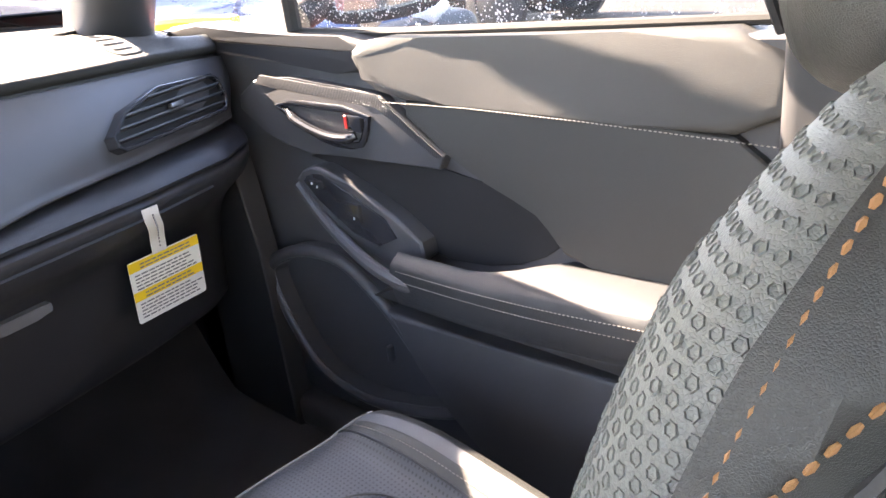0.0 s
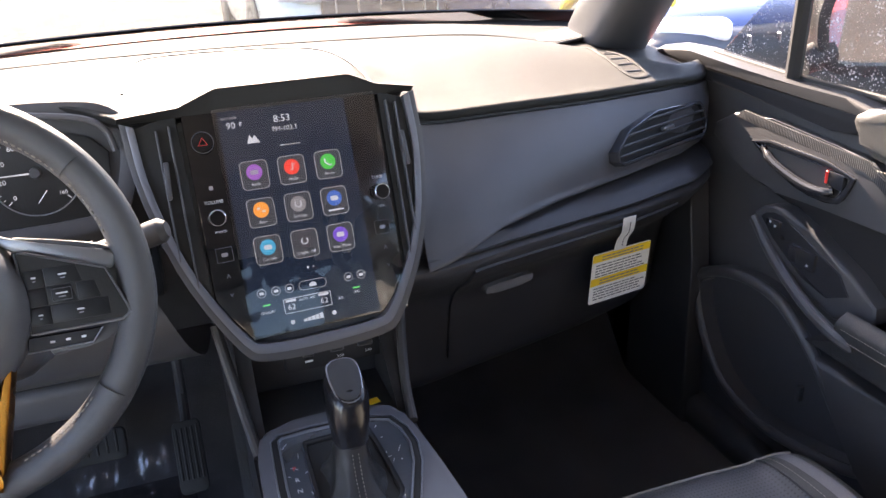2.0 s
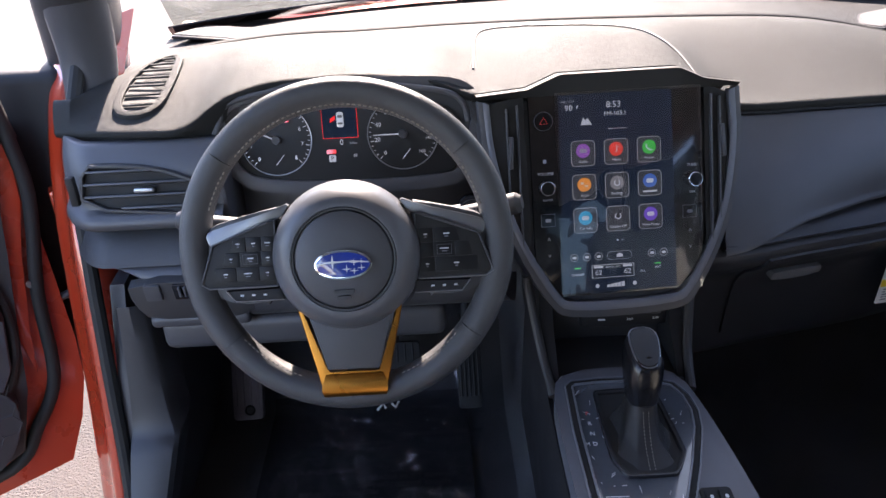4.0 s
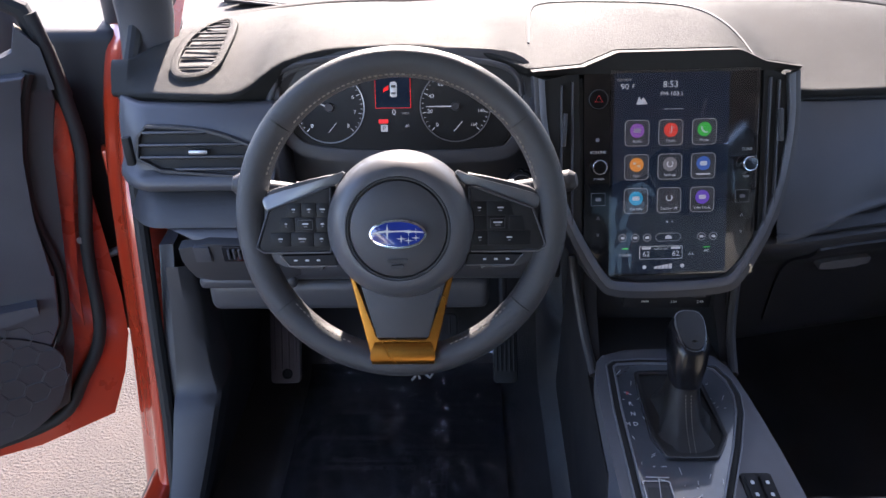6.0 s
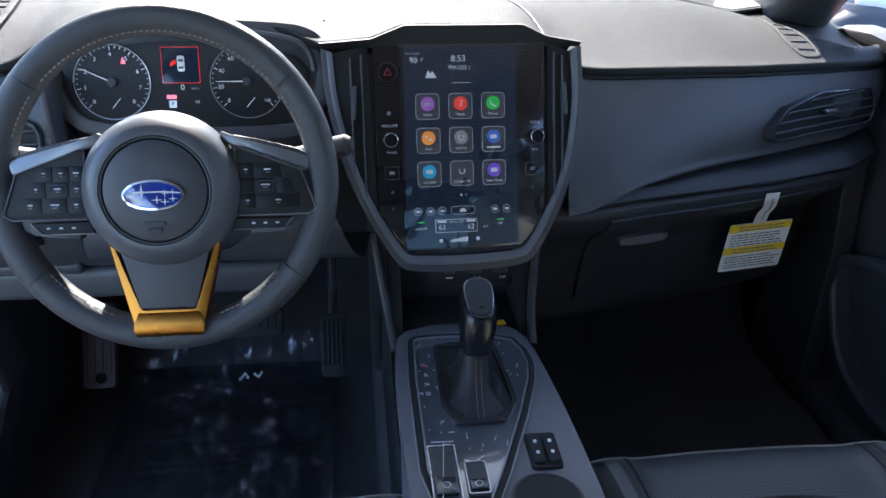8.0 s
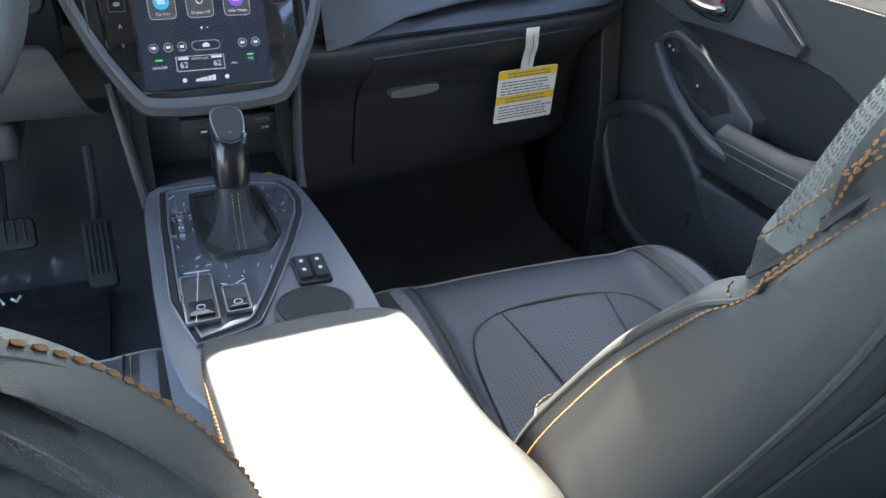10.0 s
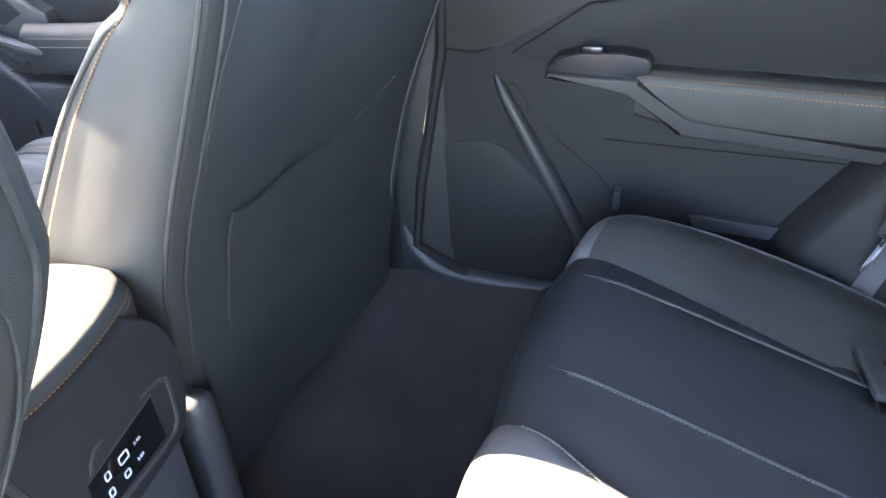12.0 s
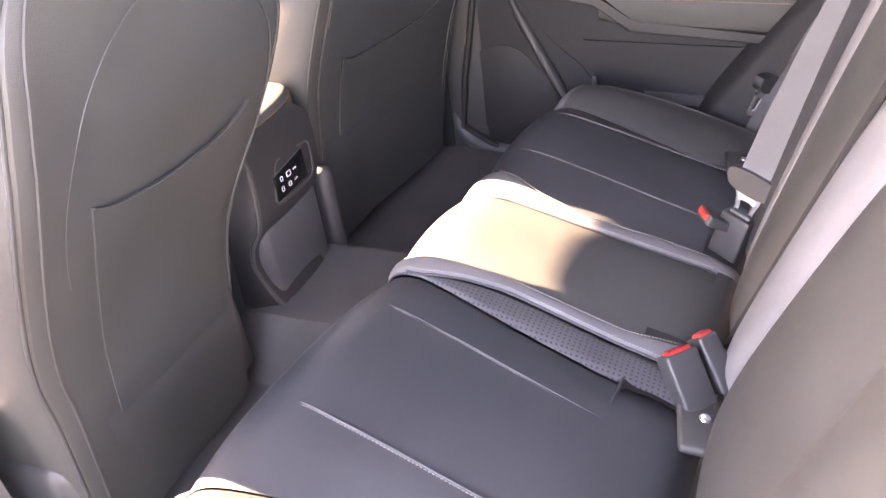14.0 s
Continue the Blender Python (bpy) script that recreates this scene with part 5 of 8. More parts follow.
PALESATIN = surface("pale_satin_trim", (0.19, 0.20, 0.225), 0.32, metal=0.3, grain=(1600, 0.15), depth=0.0003)
part("panel_line", ring_plate(shrink(CP, 0.0052), shrink(CP, 0.0078), -0.006, 0.004, TOPM), PALESATIN, pan)
part("outer_line", ring_plate(shrink(CP, -0.0048), shrink(CP, -0.0028), -0.0045, 0.004, TOPM), PALESATIN, pan)
BO = chaikin([(-0.050, 0.141), (-0.045, 0.147), (0.032, 0.147), (0.037, 0.141), (0.0455, 0.028), (0.043, 0.018), (0.027, -0.010), (0.021, -0.014), (-0.034, -0.014), (-0.040, -0.010), (-0.050, 0.018), (-0.051, 0.028)], 1)
part("boot_rim", ring_plate(BO, shrink(BO, 0.005), -0.0075, 0.004, TOPM), RUBBER, pan, "black rim round the shifter boot")
part("boot_line", ring_plate(shrink(BO, -0.0016), shrink(BO, 0.0012), -0.0082, 0.004, TOPM), DARKGLOSS, pan, "dark gloss line round the boot")
part("boot_well", top(shrink(BO, 0.005), -0.0035, 0.01, 0), RUBBER, pan)
for k, (s, z) in enumerate((("P", 0.105), ("R", 0.085), ("N", 0.066), ("D", 0.047), ("M", 0.047))):
    part("gear_letter", text_bm(s, 0.009, TOPM @ pose(-0.066 if s != "M" else -0.076, -0.0040, z)), RED if s == "P" else MARK, pan)
rs = random.Random(5)
for k in range(26):
    u, v = rs.choice(((rs.uniform(-0.078, -0.052), rs.uniform(-0.03, 0.15)), (rs.uniform(0.036, 0.07), rs.uniform(0.06, 0.15)), (rs.uniform(-0.06, 0.02), rs.uniform(-0.06, -0.025))))
    a, L = rs.uniform(0, 3.1), rs.uniform(0.002, 0.012)
    part("scuff", tube([TOPM @ Vector((u, -0.0037, v)), TOPM @ Vector((u + L * math.cos(a), -0.0037, v + L * math.sin(a)))], 0.0004, 4), MARK, pan)
# parking brake and hold switches with torn film
for u, w, z0, z1 in ((-0.0615, 0.034, -0.138, -0.052), (-0.025, 0.026, -0.130, -0.080)):
    b = part("switch_frame", top(rrect(w, z1 - z0, 0.003, (u, (z0 + z1) / 2)), -0.008, 0.004, 0.002), SATIN, pan, "film-covered brake switch frame")
    part("switch_well", top(rrect(w * 0.74, (z1 - z0) * 0.45, 0.002, (u, z0 + (z1 - z0) * 0.66)), -0.0085, 0.0, 0), PLASTIC_DK, b)
    part("rocker", top(rrect(w * 0.74, (z1 - z0) * 0.3, 0.002, (u, z0 + (z1 - z0) * 0.24)), -0.012, 0.0, 0.0015), DARKGLOSS, b)
    part("marking", tube([TOPM @ Vector((u + 0.0042 * math.cos(a), -0.0125, z0 + (z1 - z0) * 0.24 + 0.0042 * math.sin(a))) for a in np.linspace(0, 2 * math.pi, 14, endpoint=False)], 0.0005, 4, True), MARK, b)
    part("switch_edge", ring_plate(rrect(w, z1 - z0, 0.003, (u, (z0 + z1) / 2)), rrect(w - 0.004, z1 - z0 - 0.004, 0.002, (u, (z0 + z1) / 2)), -0.0095, -0.004, TOPM), SILVER, b)
    for k in range(2):
        p = [(u + rs.uniform(-w / 2, w / 2), -0.0105 - rs.uniform(0, 0.002), rs.choice((z0, z1)) + rs.uniform(-0.006, 0.004)) for _ in range(3)]
        part("torn_film", tube([TOPM @ Vector(q) for q in p[:2]], 0.0006, 4), MARK, b)
sh = part("seat_heater_switch", top(rrect(0.038, 0.058, 0.005, (0.062, -0.064)), -0.004, 0.004, 0.002), RUBBER, cons, "pair of seat heater rockers")
for u in (0.053, 0.071):
    r_ = part("rocker", top(rrect(0.014, 0.046, 0.003, (u, -0.064)), -0.008, 0.0, 0.002), TRIMBLACK, sh)
    for k in range(2):
        part("marking", top(rrect(0.004, 0.005, 0.001, (u, -0.054 - 0.018 * k)), -0.0085, -0.0078, 0), MARK, r_)
# cup holder
cup = part("cup_holder", lathe([(0.041, 0.0022), (0.038, 0.003), (0.036, -0.001), (0.034, -0.02), (0.033, -0.075), (0.0, -0.075)], 36, pose(0.048, 0.655, 0.757)), PLASTIC_DK, cons, "round black cup holder")
part("cup_floor", lathe([(0.0, 0.0035), (0.0365, 0.0035), (0.0365, 0.0005)], 36, pose(0.048, 0.655, 0.757)), RUBBER, cup)
# armrest lid
AP = [(-0.070, 0.075), (-0.045, 0.092), (0.036, 0.100), (0.105, 0.092), (0.124, 0.06), (0.138, -0.06), (0.152, -0.205), (-0.052, -0.215), (-0.062, -0.06)]
rows = []
for s_, h in ((0.97, -0.055), (1.0, -0.045), (1.015, -0.020), (1.008, -0.006), (0.985, 0.003), (0.95, 0.0065), (0.80, 0.009), (0.5, 0.0105), (0.06, 0.011)):
    cx_, cy_ = 0.042, -0.06
    rows.append([(cx_ + (x - cx_) * (s_ if s_ > 0.9 else s_), 0.50 + cy_ + (y - cy_) * s_, 0.775 + h + 0.055 * (y - cy_) * s_) for x, y in AP])
part("armrest", grid(upsample(upsample(rows, 3, 0), 6, 1, True), closed=True, cap=True), SEAT, cons, "padded leatherette armrest lid with orange stitching")
ring_ = upsample([(0.042 + (x - 0.042) * 1.012, 0.44 + (y + 0.06) * 1.012, 0.770 + 0.055 * (y + 0.06)) for x, y in AP], 10, 0, True)
bm = stitches(np.vstack([ring_, ring_[:1]]), 0.0048, 0.62, 0.0008)
stitches(np.vstack([ring_, ring_[:1]]) + np.array([0, 0, -0.008]), 0.0048, 0.62, 0.0008, bm=bm)
part("stitching", bm, THREAD, cons, "orange armrest stitching")
part("storage_box", rbox((0.185, 0.30, 0.34), 0.02, 3, at=(0.045, 0.42, 0.565)), PLASTIC, cons)
# front bin below the screen, side cheeks
for s in (-1, 1):
    o = [(0.80, 0.72), (0.98, 0.73), (1.06, 0.80), (1.10, 0.88), (1.22, 0.88), (1.30, 0.45), (0.70, 0.40)]
    m = Matrix(((0, 1, 0, 0), (1, 0, 0, 0), (0, 0, 1, 0), (0, 0, 0, 1)))
    x0 = 0.098 * s
    part("side_cheek", plate(o, x0 - 0.010, x0 + 0.010, m, bevel=0.004), TRIMBLACK, cons, "black side cheek of the console")
    part("cheek_rail", tube(upsample([(x0 * 1.03, 0.97, 0.742), (x0 * 1.12, 1.03, 0.775), (x0 * 1.25, 1.08, 0.85), (x0 * 1.28, 1.09, 0.875)], 4, 0), 0.007, 10), PLASTIC_DK, cons)
part("bin_back", rbox((0.2, 0.02, 0.22), 0.005, 2, at=(0, 1.12, 0.80)), PLASTIC_DK, cons)
bf = part("bin_floor", rbox((0.2, 0.16, 0.02), 0.005, 2, at=(0, 1.04, 0.735)), PLASTIC_DK, cons)
part("label", rbox((0.020, 0.013, 0.0015), 0.0005, 1, at=(0.061, 1.027, 0.7455), rot=Euler((0, 0, 0.2)).to_matrix()), YELLOW, bf, "small yellow label")
ub = part("port_panel", rbox((0.15, 0.02, 0.035), 0.006, 2, at=(0.03, 1.085, 0.803)), TRIMBLACK, cons, "panel of charging ports")
for k, s in enumerate(("", "3.0A", "2.4A")):
    u = -0.012 + 0.040 * k
    part("port", rbox((0.016 + 0.003 * k, 0.004, 0.007), 0.002, 2, at=(u, 1.0745, 0.811)), PLASTIC, ub)
    part("port_slot", rbox((0.012 + 0.003 * k, 0.004, 0.004), 0.001, 1, at=(u, 1.0735, 0.811)), PLASTIC_DK, ub)
    if s:
        part("lettering", text_bm(s, 0.0056, pose(u + 0.004, 1.0735, 0.800)), MARK, ub)
    else:
        part("marking", rbox((0.011, 0.001, 0.0024), 0, at=(u, 1.0738, 0.801)), MARK, ub)
# rear face with charging sockets
RFR = [(0.757, -0.045, 0.264, 0.115), (0.735, -0.043, 0.261, 0.138), (0.70, -0.036, 0.261, 0.150), (0.65, -0.040, 0.262, 0.150), (0.605, -0.046, 0.265, 0.132), (0.57, -0.051, 0.284, 0.108), (0.53, -0.053, 0.290, 0.088), (0.47, -0.046, 0.272, 0.096), (0.440, -0.036, 0.262, 0.102)]
G = [[(a - 0.045, y + 0.16, z - 0.02), (a - 0.030, y + 0.07, z - 0.01), (a - 0.014, y + 0.020, z), (a - 0.004, y + 0.004, z), (a + 0.006, y, z), (a + (b - a) * 0.35, y - 0.002, z), (a + (b - a) * 0.7, y - 0.002, z), (b - 0.008, y, z), (b, y + 0.006, z), (b + 0.008, y + 0.05, z), (b + 0.008, y + 0.16, z)] for z, a, y, b in RFR]
G = [[(p[0] * 0.92 + 0.004, p[1] + 0.03, 0.762) for p in G[0]]] + G
rear = part("rear_face", grid(upsample(upsample(G, 4, 0), 4, 1)), TRIMBLACK, cons, "dark grey rear face of the console, folded at its foot")
RP = chaikin([(0.016, 0.696), (0.040, 0.698), (0.090, 0.694), (0.126, 0.688), (0.129, 0.66), (0.124, 0.618), (0.09, 0.615), (0.03, 0.618), (-0.006, 0.626), (0.004, 0.66)], 1)
part("socket_recess", ring_plate(RP, shrink(RP, 0.006), 0.259, 0.275), PLASTIC_DK, rear)
pk = part("socket_panel", plate(shrink(RP, 0.008), 0.2605, 0.275, bevel=0.001), RUBBER, rear, "dark recess for the sockets")
part("socket_face", plate([(0.002, 0.628), (0.100, 0.629), (0.098, 0.682), (0.004, 0.672)], 0.2585, 0.262, bevel=0.0008), GLOSS, rear, "gloss black charging socket panel")
part("recess_edge", tube([(0.003, 0.2585, 0.674), (0.099, 0.2585, 0.684)], 0.0010, 6), PLASTIC_DK, rear)
for u, v, w, h, s in ((0.024, 0.661, 0.007, 0.009, ""), (0.046, 0.660, 0.013, 0.010, "2.4A"), (0.022, 0.643, 0.007, 0.009, ""), (0.044, 0.642, 0.008, 0.008, "3.0A")):
    part("socket", ring_plate(rrect(w, h, 0.002, (u, v)), rrect(w - 0.0024, h - 0.0024, 0.001, (u, v)), 0.2575, 0.260), MARK, pk)
    if s:
        part("lettering", text_bm(s, 0.0052, pose(u + 0.020, 0.2582, v)), MARK, pk)
part("edge_rail", tube(upsample([(a - 0.006, y + 0.006, z) for z, a, y, b in RFR], 5, 0), 0.004, 10), PLASTIC_DK, rear, "soft grey ridge of the console's flank")
part("foot_lip", tube(upsample([(-0.070, 0.335, 0.455), (-0.046, 0.285, 0.446), (-0.034, 0.262, 0.442), (0.030, 0.260, 0.440), (0.102, 0.262, 0.438)], 5, 0), 0.005, 10), PLASTIC_DK, rear)

# ---- gear shifter ----
KNOB = surface("knob_lacquer", (0.010, 0.010, 0.012), 0.2, grain=(60, 0.0), rough_vary=0.08)
gs = thing("gear_shifter", "gloss black gear selector with a stitched leather boot", "gear shifter", (0, 0.0, 0))
def leaning(rows, n=28):
    """Rings up a leaning stem: height, half width, half depth, centre y."""
    out = []
    for z, w, d, y in rows:
        cx_ = -0.004 + 0.010 * (z - 0.757) / 0.13
        out.append([(cx_ + w * (abs(math.cos(a)) ** 0.7 * (1 if math.cos(a) > 0 else -1)) * (1 + 0.17 * math.sin(7 * a + z * 60) * max(0, (0.80 - z) / 0.045)), y + d * (abs(math.sin(a)) ** 0.7 * (1 if math.sin(a) > 0 else -1)), z) for a in np.linspace(0, 2 * math.pi, n, endpoint=False)])
    return out


BOOTSKIN = leather("black_boot_leather", (0.013, 0.013, 0.014), 0.46, cell=1300, strength=0.3)
BOOT = [(0.757, 0.038, 0.068, 0.861), (0.761, 0.033, 0.060, 0.862), (0.768, 0.026, 0.047, 0.866), (0.780, 0.0215, 0.036, 0.873), (0.795, 0.0192, 0.028, 0.880), (0.807, 0.0188, 0.0245, 0.884)]
part("boot", grid(upsample(leaning(BOOT, 30), 4, 0), closed=True, cap=True), BOOTSKIN, gs, "creased black leather boot")
bm = bmesh.new()
for u in (-0.0035, 0.0035):
    stitches(upsample([(-0.004 + 0.010 * (z - 0.757) / 0.13 + u, y - d - 0.0006, z) for z, w, d, y in BOOT], 5, 0), 0.0045, 0.62, 0.0006, bm=bm)
part("stitching", bm, THREADLT, gs, "pale boot stitching")
kn = part("knob", grid(upsample(leaning([(0.806, 0.0195, 0.0245, 0.884), (0.816, 0.0215, 0.028, 0.888), (0.834, 0.0238, 0.033, 0.895), (0.850, 0.0245, 0.036, 0.902), (0.861, 0.0235, 0.035, 0.906), (0.869, 0.019, 0.029, 0.910), (0.873, 0.010, 0.016, 0.912)]), 4, 0), closed=True, cap=True), KNOB, gs, "gloss black selector knob")
CAPO = chaikin([(-0.016, 0.030), (0.016, 0.030), (0.0185, 0.004), (0.012, -0.028), (-0.012, -0.028), (-0.0185, 0.004)], 2)
KM = pose(0.004, 0.900, 0.868, -66, 0, 0)
part("knob_cap", plate(CAPO, -0.0085, 0.006, KM, bevel=0.003), INSERT, kn, "leather cap of the knob")
part("cap_edge", tube([KM @ Vector((x * 1.05, -0.0052, z * 1.05)) for x, z in CAPO], 0.0009, 6, True), SILVER, kn, "bright line round the cap")
part("collar", tube([(0.0005 + 0.0196 * math.cos(a), 0.884 + 0.0246 * math.sin(a), 0.8065) for a in np.linspace(0, 2 * math.pi, 28, endpoint=False)], 0.0014, 6, True), DARKGLOSS, gs)


# ---- front seats ----
def perforate(m, scale=95, dark=0.35):
    """Small regular holes in a leather's colour and relief."""
    nt = m.node_tree
    b = nt.nodes["Principled BSDF"]
    tc = nt.nodes.new("ShaderNodeTexCoord")
    ws = []
    for ax in ("X", "Y"):
        w = nt.nodes.new("ShaderNodeTexWave")
        w.bands_direction = ax
        w.inputs["Scale"].default_value = scale
        nt.links.new(tc.outputs["Object"], w.inputs["Vector"])
        ws.append(w.outputs["Fac"])
    mul = nt.nodes.new("ShaderNodeMath")
    mul.operation = "MULTIPLY"
    nt.links.new(ws[0], mul.inputs[0])
    nt.links.new(ws[1], mul.inputs[1])
    st = nt.nodes.new("ShaderNodeMapRange")
    st.inputs[1].default_value, st.inputs[2].default_value = 0.50, 0.66
    nt.links.new(mul.outputs[0], st.inputs[0])
    mx = nt.nodes.new("ShaderNodeMixRGB")
    mx.blend_type = "MULTIPLY"
    mx.inputs[2].default_value = (dark, dark, dark, 1)
    nt.links.new(st.outputs[0], mx.inputs[0])
    old = b.inputs["Base Color"].links[0].from_socket
    nt.links.new(old, mx.inputs[1])
    nt.links.new(mx.outputs[0], b.inputs["Base Color"])
    return m


PERF = perforate(leather("perforated_leatherette", (0.052, 0.054, 0.060), 0.45, cell=1000, strength=0.2), 55, 0.3)
BZL = [0.42, 0.58, 0.68, 0.74, 0.80, 0.86, 0.92, 0.975, 1.01, 1.035, 1.07, 1.105, 1.135, 1.165, 1.182, 1.19]
BFR = [0.50, 0.495, 0.465, 0.435, 0.400, 0.362, 0.322, 0.278, 0.251, 0.237, 0.224, 0.214, 0.203, 0.189, 0.176, 0.160]
BBK = [0.318, 0.293, 0.272, 0.257, 0.235, 0.210, 0.184, 0.162, 0.150, 0.144, 0.136, 0.130, 0.127, 0.126, 0.132, 0.142]
BHW = [0.208, 0.212, 0.218, 0.226, 0.231, 0.232, 0.231, 0.227, 0.223, 0.219, 0.212, 0.204, 0.192, 0.172, 0.148, 0.115]
BMP = [0.02, 0.03, 0.05, 0.06, 0.06, 0.06, 0.055, 0.045, 0.032, 0.022, 0.016, 0.012, 0.008, 0.004, 0.002, 0.0]


def back_ring(k):
    """Half outline of the backrest at one height, from the middle of the back round to the middle of the front."""
    z, f, b, w, m = BZL[k], BFR[k], BBK[k], BHW[k], BMP[k]
    e = 0.012 + 0.017 * min(1, max(0, (z - 0.975) / 0.06)) - 0.009 * min(1, max(0, (z - 1.10) / 0.07))
    return [(0, b, z), (w * 0.45, b + 0.001, z), (w * 0.82, b + 0.004, z), (w * 0.95, b + 0.012, z), (w * 0.995, b + 0.028, z), (w * 1.01, b + (f - b) * 0.45, z), (w * 1.005, b + (f - b) * 0.75, z), (w * 0.99, f - e, z), (w * 0.962, f - e * 0.3, z), (w * 0.86, f + 0.003, z), (w * 0.72, f - m * 0.35, z), (w * 0.60, f - m * 0.9, z), (w * 0.48, f - m, z), (w * 0.24, f - m - 0.004, z), (0, f - m - 0.006, z)]


def hexes(pts, normals, r, bm, w=1.0):
    """Shallow embossed hexagons at points of a surface."""
    for p, n in zip(pts, normals):
        p, n = Vector(p), Vector(n).normalized()
        u = n.cross(Vector((0, 0, 1))).normalized()
        v = n.cross(u)
        a = [[bm.verts.new(p + n * h + (u * math.cos(math.pi * k / 3) + v * math.sin(math.pi * k / 3)) * r * q) for k in range(6)] for q, h in ((1.0, -0.0002), (1 - 0.10 * w, 0.00042), (1 - 0.28 * w, 0.00042), (1 - 0.38 * w, -0.0001))]
        for x, y in zip(a, a[1:]):
            for k in range(6):
                bm.faces.new((x[k], x[(k + 1) % 6], y[(k + 1) % 6], y[k]))
    return bm


def front_seat(cx, dy, drop, side, hem, cux, label):
    """side: +1 when the inboard edge is towards -x."""
    s = thing("front_seat", label, "car seat", (cx, dy, drop), "front seats")
    R = np.array([back_ring(k) for k in range(len(BZL))])

    def slant(x):
        """The passenger backrest's rear skin stands further back on its outboard side."""
        return -0.060 * np.maximum(0, x) / 0.3 if side > 0 else 0 * x

    K = 10
    U = upsample(upsample(R, K, 0), 3, 1)

    def waist(z):
        """How far the driver backrest's inboard half draws in towards its foot."""
        return np.interp(z, [0.76, 0.81, 0.87, 0.96, 1.03], [0.50, 0.56, 0.70, 0.87, 0.985])

    groups = (("back_panel", 0, 3, SEATBACK, "dark rear skin with a map pocket"), ("side_panel", 3, 7, SEAT, ""), ("bolster", 7, 11, HEXSKIN, "pale hex-embossed bolster"), ("backrest_insert", 11, 14, HEXSKIN, ""))
    for sx in (-1, 1):
        wide = (1.58 if side > 0 else 1.12) if sx == side else 1.0
        V = U * np.array([sx * wide, 1, 1])
        if sx != side and side < 0:
            V[:, :, 0] *= waist(V[:, :, 2])
        if sx == side and side > 0:
            V[:, :, 1] += slant(V[:, :, 0]) * np.clip((21 - np.arange(V.shape[1])) / 9, 0, 1)
        # the shoulder pod stands proud above a slanting seam
        zb = 1.036 + 1.50 * np.clip(0.222 - V[:, :, 1], -0.012, 0.2)
        N = np.cross(np.gradient(V, axis=0), np.gradient(V, axis=1))
        N /= np.linalg.norm(N, axis=2, keepdims=True) + 1e-9
        N *= np.where((N[:, :, :1] * sx + N[:, :, 1:2]) > 0, 1, -1)
        up_k = np.clip((V[:, :, 2] - zb + 0.012) / 0.024, 0, 1)
        up_k = up_k * up_k * (3 - 2 * up_k)
        dip = np.clip(1 - np.abs(V[:, :, 2] - zb + 0.004) / 0.022, 0, 1)
        side_k = np.clip((np.arange(V.shape[1]) - 10) / 4, 0, 1) * np.clip((36 - np.arange(V.shape[1])) / 5, 0, 1)
        pod = 1.0 if side > 0 else 0.0
        V = V + pod * N * ((0.008 * up_k * np.clip((1.185 - V[:, :, 2]) / 0.05, 0, 1) - 0.009 * dip) * side_k)[:, :, None]
        for off, nm, mt, rr in () if side < 0 else ((-0.004, "pod_seam", PLASTIC_DK, 0.0022), (-0.017, "pod_stitching", THREAD, 0.0008), (0.013, "pod_stitching", THREAD, 0.0008)):
            line = []
            for c in range(10, 31 if nm == "pod_seam" else 27):
                d = V[:, c, 2] - zb[:, c] - off
                i = int(np.argmax(d > 0))
                if i == 0:
                    continue
                t = -d[i - 1] / (d[i] - d[i - 1])
                line.append(V[i - 1, c] * (1 - t) + V[i, c] * t + N[i, c] * 0.0006)
            part(nm, tube(line, rr, 6) if nm == "pod_seam" else stitches(line, 0.0048, 0.66, rr), mt, s)
        for nm, a, b, mt, lab in groups:
            if nm == "bolster":
                low = V[: K * 9 + 1]
                part("lower_bolster", grid(low[:, a * 3:b * 3 + 1]), SEAT, s)
                part(nm, grid(V[K * 9:, a * 3:b * 3 + 1]), mt, s, lab)
            else:
                bm = grid(V[:, a * 3:b * 3 + 1])
                part(nm, bm, mt, s, lab)
        # piping and stitching along the front and rear edges of the side panel
        f = V[5:145, 7 * 3]
        part("piping", tube(f, 0.0024, 8), SEAT, s)
        part("stitching", stitches(V[5:150, 7 * 3 - 2] + N[5:150, 7 * 3 - 2] * 0.0010, 0.0046, 0.66, 0.0010), THREAD, s, "orange stitching along the seam")
        part("zip_cover", tube(V[3:150:2, 3 * 3 + 1], 0.0026, 8), SEATBACK, s)
        part("rear_piping", tube(V[3:150:2, 3 * 3 - 2] + np.array([0, -0.001, 0]), 0.0022, 6), SEATBACK, s)
        # hex relief on the upper bolster
        bm = bmesh.new()
        pts, nrm = [], []
        W = V[K * 9:, 7 * 3 + 1:11 * 3 + 2]
        zz = np.arange(1.046, 1.180, 0.0046)
        for q, z in enumerate(zz):
            i = np.interp(z, W[:, 0, 2], np.arange(len(W)))
            i0 = min(int(i), len(W) - 2)
            row = W[i0] * (1 - (i - i0)) + W[i0 + 1] * (i - i0)
            up_ = W[i0 + 1] - W[i0]
            sl = np.concatenate([[0], np.cumsum(np.linalg.norm(np.diff(row, axis=0), axis=1))])
            for d in np.arange(0.004 + 0.0027 * (q % 2), sl[-1], 0.0054):
                p = [np.interp(d, sl, row[:, c]) for c in range(3)]
                p2 = [np.interp(min(d + 0.001, sl[-1]), sl, row[:, c]) for c in range(3)]
                t = np.array(p2) - np.array(p)
                j = min(np.searchsorted(sl, d), len(row) - 1)
